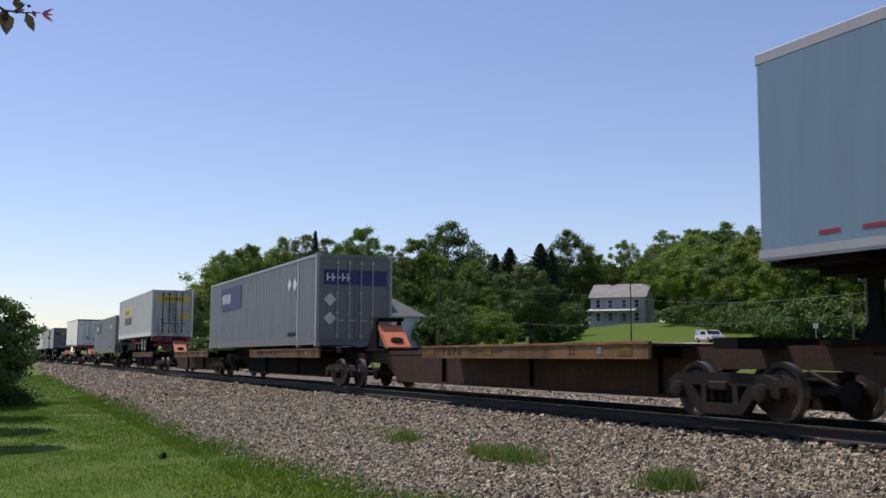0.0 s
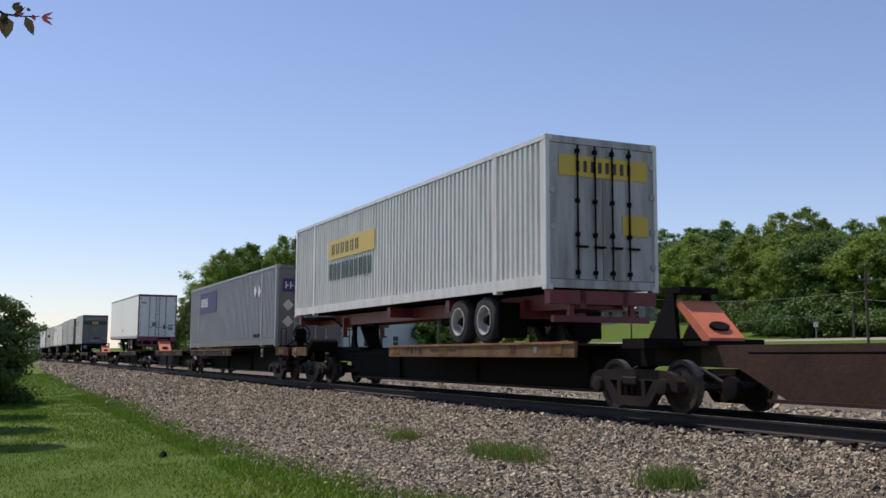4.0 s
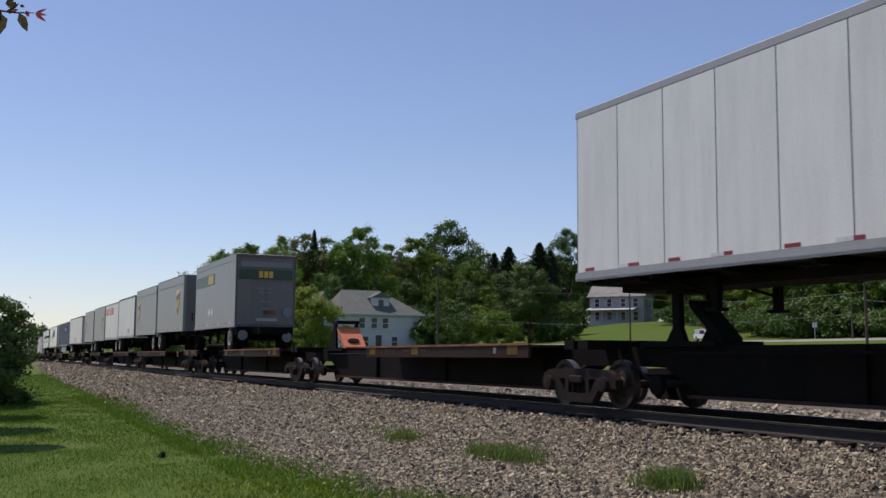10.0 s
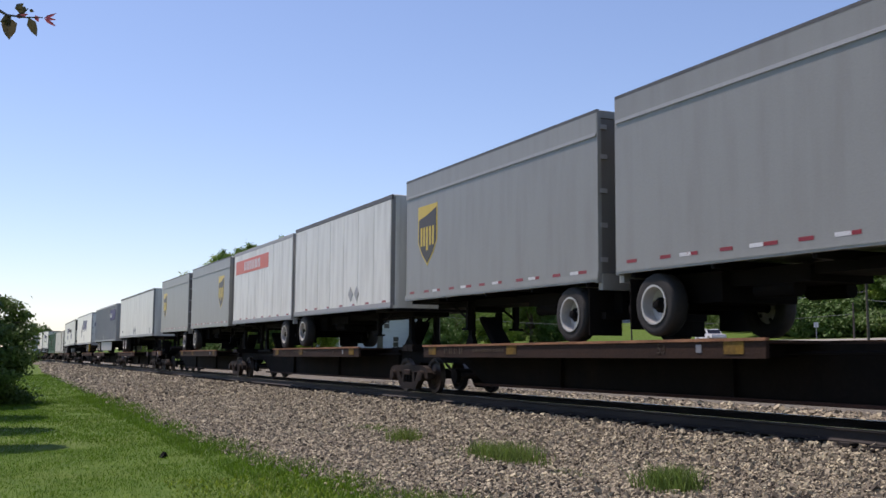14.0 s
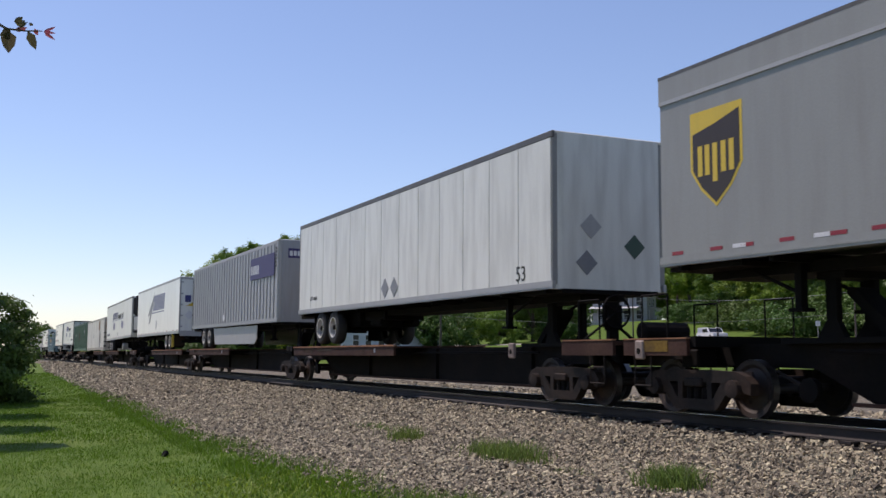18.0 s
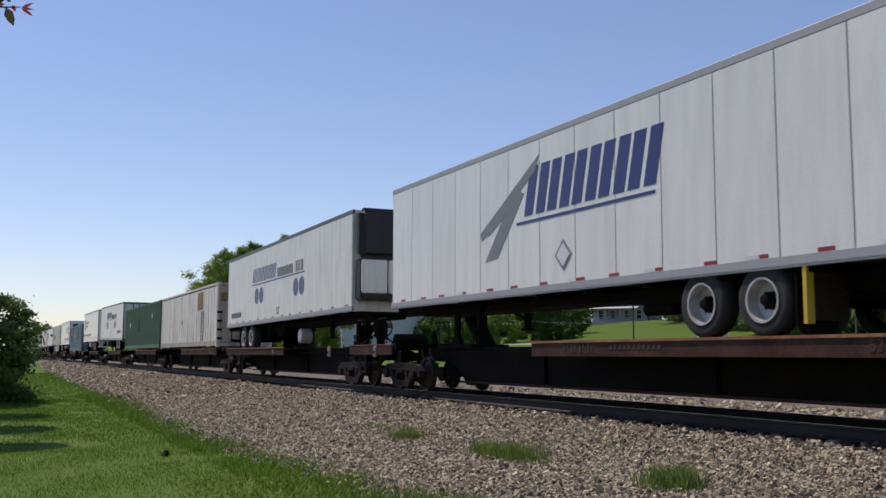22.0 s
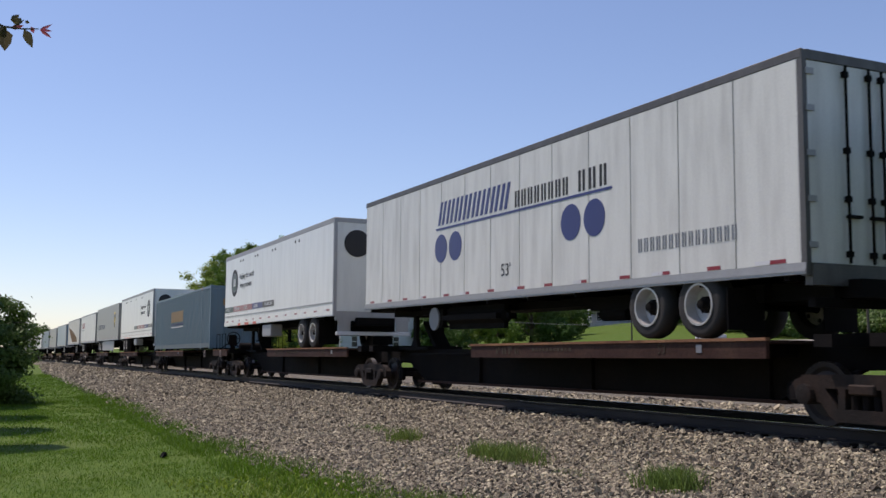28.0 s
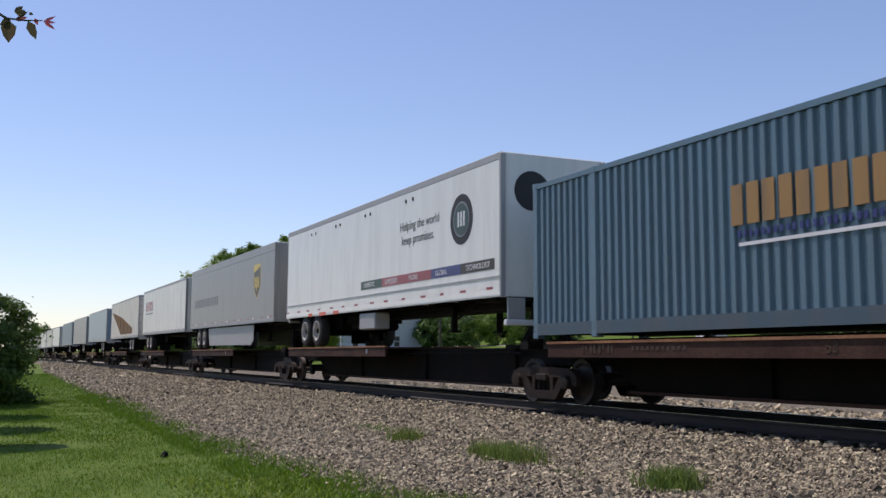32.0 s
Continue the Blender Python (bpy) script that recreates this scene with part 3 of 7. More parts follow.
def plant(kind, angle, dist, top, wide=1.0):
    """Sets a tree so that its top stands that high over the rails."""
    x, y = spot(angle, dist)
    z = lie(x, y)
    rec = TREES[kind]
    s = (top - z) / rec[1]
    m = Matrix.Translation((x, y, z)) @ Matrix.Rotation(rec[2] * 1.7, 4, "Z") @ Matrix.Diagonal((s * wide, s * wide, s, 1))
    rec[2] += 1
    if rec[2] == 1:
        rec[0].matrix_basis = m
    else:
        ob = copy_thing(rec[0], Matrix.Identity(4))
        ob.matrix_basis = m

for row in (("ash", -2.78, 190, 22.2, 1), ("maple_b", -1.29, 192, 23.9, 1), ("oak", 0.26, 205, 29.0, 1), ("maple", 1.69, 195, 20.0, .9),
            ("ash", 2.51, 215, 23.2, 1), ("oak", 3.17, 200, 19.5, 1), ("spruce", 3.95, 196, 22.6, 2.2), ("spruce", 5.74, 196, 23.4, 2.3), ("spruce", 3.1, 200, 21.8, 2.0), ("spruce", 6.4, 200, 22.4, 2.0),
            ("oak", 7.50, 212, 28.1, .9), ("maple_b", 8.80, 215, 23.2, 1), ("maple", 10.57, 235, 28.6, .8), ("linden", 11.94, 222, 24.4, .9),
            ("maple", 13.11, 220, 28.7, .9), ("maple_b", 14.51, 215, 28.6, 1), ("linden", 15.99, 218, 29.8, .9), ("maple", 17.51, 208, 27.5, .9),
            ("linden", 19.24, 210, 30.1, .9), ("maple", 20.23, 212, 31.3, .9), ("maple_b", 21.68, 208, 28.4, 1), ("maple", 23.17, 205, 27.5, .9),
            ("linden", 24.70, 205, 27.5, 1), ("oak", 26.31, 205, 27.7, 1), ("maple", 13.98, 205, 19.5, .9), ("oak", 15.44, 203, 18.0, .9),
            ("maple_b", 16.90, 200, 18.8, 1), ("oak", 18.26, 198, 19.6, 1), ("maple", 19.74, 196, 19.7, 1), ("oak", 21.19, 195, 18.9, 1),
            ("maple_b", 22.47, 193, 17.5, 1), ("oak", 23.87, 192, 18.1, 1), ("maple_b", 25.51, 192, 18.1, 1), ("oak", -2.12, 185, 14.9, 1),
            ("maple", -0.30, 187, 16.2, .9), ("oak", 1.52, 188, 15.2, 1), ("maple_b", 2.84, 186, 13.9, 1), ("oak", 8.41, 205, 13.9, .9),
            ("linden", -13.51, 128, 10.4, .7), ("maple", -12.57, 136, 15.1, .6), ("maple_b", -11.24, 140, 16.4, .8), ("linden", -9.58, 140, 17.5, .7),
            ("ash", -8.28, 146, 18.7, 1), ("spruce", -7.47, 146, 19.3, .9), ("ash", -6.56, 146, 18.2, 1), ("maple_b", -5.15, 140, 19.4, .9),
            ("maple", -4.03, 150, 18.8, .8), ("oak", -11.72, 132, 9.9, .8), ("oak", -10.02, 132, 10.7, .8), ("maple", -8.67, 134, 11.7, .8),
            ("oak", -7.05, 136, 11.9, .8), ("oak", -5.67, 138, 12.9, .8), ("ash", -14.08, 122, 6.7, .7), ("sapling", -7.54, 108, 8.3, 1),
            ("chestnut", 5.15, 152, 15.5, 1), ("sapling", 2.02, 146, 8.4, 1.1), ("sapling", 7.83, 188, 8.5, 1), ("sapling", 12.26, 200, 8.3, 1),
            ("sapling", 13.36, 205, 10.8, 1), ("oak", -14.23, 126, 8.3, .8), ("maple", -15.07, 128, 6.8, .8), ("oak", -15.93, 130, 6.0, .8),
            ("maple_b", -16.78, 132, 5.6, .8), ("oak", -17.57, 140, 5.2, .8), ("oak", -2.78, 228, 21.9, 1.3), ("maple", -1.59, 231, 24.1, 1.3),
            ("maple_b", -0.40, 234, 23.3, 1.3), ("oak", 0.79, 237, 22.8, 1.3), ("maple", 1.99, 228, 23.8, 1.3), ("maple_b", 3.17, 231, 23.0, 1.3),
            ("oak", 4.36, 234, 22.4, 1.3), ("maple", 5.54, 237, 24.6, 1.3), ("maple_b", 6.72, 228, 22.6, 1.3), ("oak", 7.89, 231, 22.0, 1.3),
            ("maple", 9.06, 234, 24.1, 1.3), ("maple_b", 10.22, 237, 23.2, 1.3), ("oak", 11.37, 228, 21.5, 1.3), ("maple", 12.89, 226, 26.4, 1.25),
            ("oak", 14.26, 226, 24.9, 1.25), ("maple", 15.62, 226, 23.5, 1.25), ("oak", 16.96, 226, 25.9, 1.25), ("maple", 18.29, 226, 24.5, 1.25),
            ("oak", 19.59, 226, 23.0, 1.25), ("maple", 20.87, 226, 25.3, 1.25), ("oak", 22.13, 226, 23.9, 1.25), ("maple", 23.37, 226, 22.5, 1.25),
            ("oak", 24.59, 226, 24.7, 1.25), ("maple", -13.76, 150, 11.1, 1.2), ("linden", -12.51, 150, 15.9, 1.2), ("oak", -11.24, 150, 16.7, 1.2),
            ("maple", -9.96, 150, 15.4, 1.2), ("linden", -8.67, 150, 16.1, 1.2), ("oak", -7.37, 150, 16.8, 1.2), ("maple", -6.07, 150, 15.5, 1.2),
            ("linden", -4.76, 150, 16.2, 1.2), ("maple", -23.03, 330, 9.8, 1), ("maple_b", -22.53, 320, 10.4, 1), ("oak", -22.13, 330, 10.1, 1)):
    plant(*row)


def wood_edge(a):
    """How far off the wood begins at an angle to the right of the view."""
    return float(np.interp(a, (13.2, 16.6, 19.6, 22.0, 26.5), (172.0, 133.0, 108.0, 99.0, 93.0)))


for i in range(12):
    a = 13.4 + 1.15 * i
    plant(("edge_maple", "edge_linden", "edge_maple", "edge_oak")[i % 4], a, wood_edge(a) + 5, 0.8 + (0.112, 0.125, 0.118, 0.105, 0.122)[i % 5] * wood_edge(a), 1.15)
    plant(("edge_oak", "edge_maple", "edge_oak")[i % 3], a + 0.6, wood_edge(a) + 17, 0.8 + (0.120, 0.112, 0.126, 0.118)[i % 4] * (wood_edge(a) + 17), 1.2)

# ---- verge: stones, grass, weeds ----
scatter_stones()
grow_grass()
tuft(-16.0, -4.05, 0.5, 0.28, 0.22, 420, 1, "low tuft of green weeds growing in ballast")
tuft(-18.3, -3.7, 1.1, 0.3, 0.10, 260, 2, "thin patch of dry weeds in ballast")
tuft(-12.5, -3.95, 0.9, 0.3, 0.24, 800, 3, "spreading patch of green weeds in ballast")
tuft(-13.3, -3.9, 0.5, 0.25, 0.13, 350, 4, "low tuft of green weeds growing in ballast")
tuft(-8.95, -3.83, 0.36, 0.26, 0.24, 900, 5, "thick tuft of green grass in ballast")
tuft(-10.7, -4.05, 0.3, 0.2, 0.07, 120, 6, "small yellowing weeds between stones")
tuft(-9.6, -6.3, 1.0, 0.5, 0.12, 900, 7, "ragged grass creeping over the gravel's edge")
clod = new("earth_clod", stones("earth_clod", np.random.default_rng(2), np.array([[-16.84, -7.99, -0.84], [-16.7, -8.05, -0.86]]), np.array([0.055, 0.045]), M_UNDER))
tagged(clod, "dark clod of earth lying in the grass", "clod")


def clover_patch():
    """Broad low leaves at the lawn's front edge."""
    rng = np.random.default_rng(21)
    k = 2600
    x, y = rng.uniform(-13.5, -7.5, k), rng.uniform(-8.6, -6.2, k)
    v, f = blades(rng, np.stack([x, y, lie_all(y)], 1), 0.06, 0.014, 1.6)
    ob = new("clover", quick_mesh("clover", v, f, leafy("clover_leaves", (0.17, 0.27, 0.035), 0.35, 0.4)))
    tagged(ob, "bright clover leaves at the lawn's edge", "clover", kind="stuff")


clover_patch()


def shrub(x, y, h, r, seed, label, base=0.15):
    ob = thing("shrub", label, "shrub", "shrubs along the lawn")
    part("stem", trunk_mesh(seed, h, 0.3, r, 0.07, M_BARK), None, ob)
    part("foliage", crown_mesh(seed, h, base, r, "round", 640, 44, 0.075, LEAF["dark"]), None, ob)
    ob.location = (x, y, lie(x, y))


shrub(-37.6, -10.95, 3.75, 2.25, 31, "dense dark green leafy shrub on the lawn", 0.02)
shrub(-40.5, -12.6, 3.2, 1.5, 32, "dense dark green leafy shrub on the lawn")


def lawn_shadow_tree():
    """An unseen tree, added so that its flat boughs shade the lawn."""
    ob = thing("larch_tree", "unseen made-up tree whose flat boughs shade the lawn", "tree")
    base = (-29.0, -14.2)
    part("trunk", trunk_mesh(90, 10.0, 3.0, 0.8, 0.18, M_BARK), None, ob)
    rng = np.random.default_rng(91)
    # each bough is set towards the sun from its shadow's place
    for gx, gy, w, h in ((-19.6, -10.35, 0.95, 6.9), (-24.0, -10.25, 1.3, 6.9), (-28.9, -10.1, 1.5, 6.9), (-34.4, -10.1, 1.5, 6.9), (-38.6, -10.1, 1.0, 6.9)):
        way = sun_way / sun_way.z
        c = np.array([gx + way.x * h - base[0], gy + way.y * h - base[1], h])
        k = 5200
        v = rng.normal(size=(k, 3))
        v *= (rng.random(k) ** 0.4 / np.linalg.norm(v, axis=1))[:, None] * np.array([w, 1.05, 0.15])
        v = v + c
        d = rng.normal(size=(k, 3)) * 0.06
        e = rng.normal(size=(k, 3)) * 0.04
        q = np.stack([v - d, v - e, v + d, v + e], 1)
        b = part("bough", quick_mesh("bough", q.reshape(-1, 3), np.arange(4 * k).reshape(k, 4), LEAF["mid"]), None, ob)
        part("branch", tube(bmesh.new(), (0, 0, h + 0.4), tuple(c), 0.05, 0.02, 6), M_BARK, b)
    ob.location = (base[0], base[1], lie(*base))


lawn_shadow_tree()

# ---- road, houses, poles beyond the track ----
M_ROAD = surface("pale_gravel_road", (0.30, 0.28, 0.24), 0.9, 0, 0.15, 12, (0.2, 0.18, 0.15), 0.5, 0.4)
ROAD = sheet("road", list(range(-200, 41, 4)), lambda x: [(53.5, lie(x, 53.5) - 0.1), (54.0, lie(x, 54.0) + 0.03), (56.0, lie(x, 56) + 0.06), (58.2, lie(x, 58.2) + 0.03), (58.7, lie(x, 58.7) - 0.1)], M_ROAD)
tagged(ROAD, "pale gravel road across the slope", "road", kind="structure")
M_SIDING = surface("white_clapboard", (0.66, 0.67, 0.70), 0.6, 0, 0.05, 12, (0.4, 0.4, 0.42), 0.3, 0.6, (1, 1, 6))
M_SHINGLE = surface("grey_shingle", (0.27, 0.27, 0.25), 0.85, 0, 0.2, 8, (0.10, 0.11, 0.10), 0.5, 0.8)
M_SHINGLEG = surface("mossy_green_grey_shingle", (0.14, 0.16, 0.14), 0.85, 0, 0.2, 8, (0.07, 0.085, 0.07), 0.5, 0.8)
# farmhouse and shed: darker base colours than M_SIDING and M_TRIM
M_GREYSIDING = surface("grey_white_clapboard", (0.40, 0.40, 0.42), 0.7, 0, 0.06, 12, (0.25, 0.25, 0.26), 0.4, 0.6, (1, 1, 6))
M_GREYTRIM = surface("grey_white_trim", (0.52, 0.52, 0.54), 0.6)
M_PANE = surface("dark_window_glass", (0.02, 0.022, 0.03), 0.08, 0, 0.05, 3)
M_TRIM = surface("white_wood_trim", (0.72, 0.72, 0.74), 0.5)
M_WOODPOLE = surface("grey_brown_utility_pole", (0.10, 0.08, 0.065), 0.9, 0, 0.2, 15)
M_WIRE = surface("grey_overhead_wire", (0.22, 0.22, 0.22), 0.5)


def window(ob, x, z, w, h, y=0.0, face="front"):
    """A sash window set in a wall: face 'front' looks along -y, 'right' along +x, 'left' along -x."""
    def put(a0, a1, d0, d1, z0, z1):
        if face == "front":
            return boxes((x + a0, x + a1, y - d1, y - d0, z + z0, z + z1))
        s = 1 if face == "right" else -1
        return boxes((min(y + s * d0, y + s * d1), max(y + s * d0, y + s * d1), x + a0, x + a1, z + z0, z + z1))
    win = part("window", put(-w / 2, w / 2, -0.02, 0.02, 0, h), M_PANE, ob, "dark sash window")
    bm = bmesh.new()
    for r in ((-w / 2 - 0.1, -w / 2, 0.0, 0.06, -0.05, h + 0.1), (w / 2, w / 2 + 0.1, 0.0, 0.06, -0.05, h + 0.1), (-w / 2 - 0.1, w / 2 + 0.1, 0.0, 0.07, h, h + 0.12), (-w / 2, w / 2, 0.0, 0.04, h / 2 - 0.04, h / 2 + 0.04)):
        other = put(*r)
        me = bpy.data.meshes.new("t")
        other.to_mesh(me)
        other.free()
        bm.from_mesh(me)
        bpy.data.meshes.remove(me)
    part("window_frame", bm, M_TRIM, win)
    part("window_sill", put(-w / 2 - 0.14, w / 2 + 0.14, 0.0, 0.12, -0.1, 0.0), M_TRIM, win)


def farmhouse():
    ob = thing("house", "two-storey white clapboard farmhouse with a front porch", "house")
    w, d, e, r = 10.6, 7.6, 5.4, 8.0
    part("wall_front", boxes((0, w, 0, 0.2, -0.6, e)), M_GREYSIDING, ob)
    part("wall_back", boxes((0, w, d - 0.2, d, -0.6, e)), M_GREYSIDING, ob)
    for x in (0.0, w - 0.2):
        bm = bmesh.new()
        plate_x(bm, [(0.2, -0.6), (d - 0.2, -0.6), (d - 0.2, e), (d / 2, r - 0.2), (0.2, e)], x, x + 0.2)
        part("wall_gable", bm, M_GREYSIDING, ob)
    for s in (0, 1):
        bm = bmesh.new()
        y0, y1 = (-0.45, d / 2) if s == 0 else (d + 0.45, d / 2)
        plate_x(bm, [(y0, e - 0.25), (y1, r), (y1, r + 0.12), (y0, e - 0.1)], -0.4, w + 0.4)
        part("roof", bm, M_SHINGLE, ob, "grey shingled roof slope")
    part("chimney", boxes((3.0, 3.7, d / 2 - 0.3, d / 2 + 0.3, r - 0.3, r + 0.9)), M_DECK, ob)
    for x in (1.5, 3.9, 6.6, 9.0):
        window(ob, x, 3.35, 0.85, 1.5)
    for x in (1.5, 3.9, 6.6, 9.0):
        window(ob, x, 0.75, 0.85, 1.6)
    for y in (2.2, 5.2):
        window(ob, y, 3.35, 0.8, 1.4, w, "right")
        window(ob, y, 0.8, 0.8, 1.5, w, "right")
    porch = part("porch_floor", boxes((0.0, 9.0, -2.2, 0, -0.6, 0.3)), M_GREYTRIM, ob)
    bm = bmesh.new()
    plate_x(bm, [(-2.5, 2.55), (0.0, 3.05), (0.0, 3.17), (-2.5, 2.68)], -0.2, 9.2)
    part("porch_roof", bm, M_GREYTRIM, ob)
    for x in (0.15, 3.0, 5.9, 8.8):
        part("porch_post", boxes((x - 0.08, x + 0.08, -2.2, -2.04, 0.3, 2.6)), M_GREYTRIM, ob)
    part("porch_rail", boxes((0.1, 8.9, -2.16, -2.1, 0.9, 1.0), (0.1, 8.9, -2.16, -2.1, 0.45, 0.52)), M_GREYTRIM, ob)
    part("side_wing", boxes((w, w + 1.4, 2.0, 6.0, -0.6, 3.0)), M_GREYSIDING, ob)
    x, y = spot(8.62, 192)
    ob.matrix_basis = pose(x, y, 7.1, 0, 0, 40)


farmhouse()


def hip_house():
    ob = thing("house", "two-storey white house with a grey-green hip roof and dormer", "house")
    w, d, e, r = 11.2, 8.0, 5.15, 8.35
    for n, b in (("wall_front", (0, w, 0, 0.2, -1, e)), ("wall_back", (0, w, d - 0.2, d, -1, e)), ("wall_left", (0, 0.2, 0.2, d - 0.2, -1, e)), ("wall_right", (w - 0.2, w, 0.2, d - 0.2, -1, e))):
        part(n, boxes(b), M_SIDING, ob)
    bm = bmesh.new()
    o = 0.5
    v = [bm.verts.new(q) for q in ((-o, -o, e - 0.1), (w + o, -o, e - 0.1), (w + o, d + o, e - 0.1), (-o, d + o, e - 0.1), (w * 0.14, d * 0.5, r), (w * 0.62, d * 0.5, r))]
    for q in ((0, 1, 5, 4), (1, 2, 5), (2, 3, 4, 5), (3, 0, 4), (3, 2, 1, 0)):
        bm.faces.new([v[i] for i in q])
    part("roof", bm, M_SHINGLEG, ob, "grey-green shingled hip roof")
    part("eave_board", boxes((-0.52, w + 0.52, -0.56, -0.5, e - 0.28, e - 0.08)), M_TRIM, ob)
    dm = part("dormer", boxes((4.9, 7.2, 1.0, 3.6, e + 0.4, e + 2.1)), M_SIDING, ob, "white dormer")
    bm = bmesh.new()
    prism(bm, [(4.6, e + 2.1), (6.05, e + 2.85), (7.5, e + 2.1)], 0.8, 4.0)
    part("dormer_roof", bm, M_SHINGLEG, dm)
    part("dormer_pane", boxes((5.7, 6.4, 0.96, 0.99, e + 0.9, e + 1.8)), M_PANE, dm)
    for x in (3.1, 4.75, 6.3):
        window(ob, x, 3.2, 0.75, 1.3)
    for x in (1.9, 3.6, 7.6):
        window(ob, x, 0.8, 0.75, 1.3)
    part("door", boxes((5.0, 5.8, -0.04, 0.0, -0.2, 2.3)), M_PANE, ob)
    for y in (2.0, 4.6):
        window(ob, y, 3.2, 0.7, 1.3, 0.0, "left")
    part("cellar_door", boxes((-0.06, 0.0, 0.6, 3.2, -1.0, 1.4)), M_TRIM, ob)
    wing = part("rear_wing", boxes((-2.2, 0.0, 3.2, d + 3, -1, e)), M_SIDING, ob)
    bm = bmesh.new()
    prism(bm, [(-2.6, e - 0.1), (-1.1, e + 2.9), (0.4, e - 0.1)], 2.9, d + 3)
    part("wing_roof", bm, M_SHINGLEG, wing)
    bm = bmesh.new()
    plate_x(bm, [(-0.6, 3.12), (7.2, 3.4), (7.2, 3.55), (-0.6, 3.27)], w, w + 2.4)
    part("porch_roof", bm, M_SHINGLE, ob)
    for y in (0.5, 4.4):
        part("porch_post", boxes((w + 2.1, w + 2.25, y - 0.8, y - 0.65, -1, 3.1)), M_TRIM, ob)
    part("lower_wing", boxes((w, w + 2.0, 1.2, 7.0, -1, 3.1)), M_SIDING, ob)
    x, y = spot(-5.95, 126)
    ob.matrix_basis = pose(x, y, 1.25, 0, 0, 65.03 + 5.95 + 18)


hip_house()


def shed():
    ob = thing("shed", "small grey wooden shed at the wood's edge", "shed")
    part("wall", boxes((0, 2.7, 0, 2.4, -0.5, 2.1)), M_GREYSIDING, ob)
    bm = bmesh.new()
    prism(bm, [(-0.2, 2.05), (1.35, 2.85), (2.9, 2.05)], -0.2, 2.6)
    part("roof", bm, M_SHINGLE, ob)
    x, y = spot(13.1, 172)
    ob.matrix_basis = pose(x, y, lie(x, y), 0, 0, 45)


shed()


def pole(angle, dist, top, thick=0.14, arm=True):
    x, y = spot(angle, dist)
    z = lie(x, y)
    ob = thing("utility_pole", "weathered wooden utility pole with a crossarm", "pole", "utility poles")
    part("post", tube(bmesh.new(), (0, 0, -0.5), (0, 0, top - z), thick, thick * 0.7, 8), M_WOODPOLE, ob)
    if arm:
        part("crossarm", boxes((-0.06, 0.06, -1.1, 1.1, top - z - 0.7, top - z - 0.55)), M_WOODPOLE, ob)
        for s in (-0.9, 0.9):
            part("insulator", tube(bmesh.new(), (0, s, top - z - 0.55), (0, s, top - z - 0.38), 0.05, n=6), M_TRIM, ob)
    ob.matrix_basis = pose(x, y, z, 0, 0, 20)
    return Vector((x, y, top - 0.4))


def wire(a, b, sag, label):
    bm = bmesh.new()
    k = 10
    rings = []
    for i in range(k + 1):
        p = a.lerp(b, i / k) - Vector((0, 0, sag * (1 - (2 * i / k - 1) ** 2)))
        rings.append([bm.verts.new(p + Vector((dx, 0, dz))) for dx, dz in ((-0.013, 0), (0, 0.014), (0.013, 0), (0, -0.014))])
    for p, q in zip(rings, rings[1:]):
        for i in range(4):
            bm.faces.new((p[i], p[(i + 1) % 4], q[(i + 1) % 4], q[i]))
    tagged(new("overhead_wire", as_mesh("overhead_wire", bm, M_WIRE)), label, "wire", "overhead wires")


P1 = pole(-23.2, 225, 11.6, 0.17, False)
P2 = pole(-0.2, 112, 11.3)
P3 = pole(10.9, 128, 10.4, 0.11, False)
P4 = pole(23.45, 66, 6.2, 0.1)
P5 = pole(22.75, 92, 5.6, 0.1, False)
P6 = pole(31.0, 50, 6.2, 0.1)
for p, q in ((P2, P3), (P3, P4), (P4, P6)):
    wire(p + Vector((0, 0, -1.4)), q + Vector((0, 0, -0.9)), 0.7, "thin grey wire sagging between poles")
wire(P2 + Vector((0, 0, -5.5)), P5 + Vector((0, 0, -0.6)), 1.0, "thin grey wire sagging between poles")


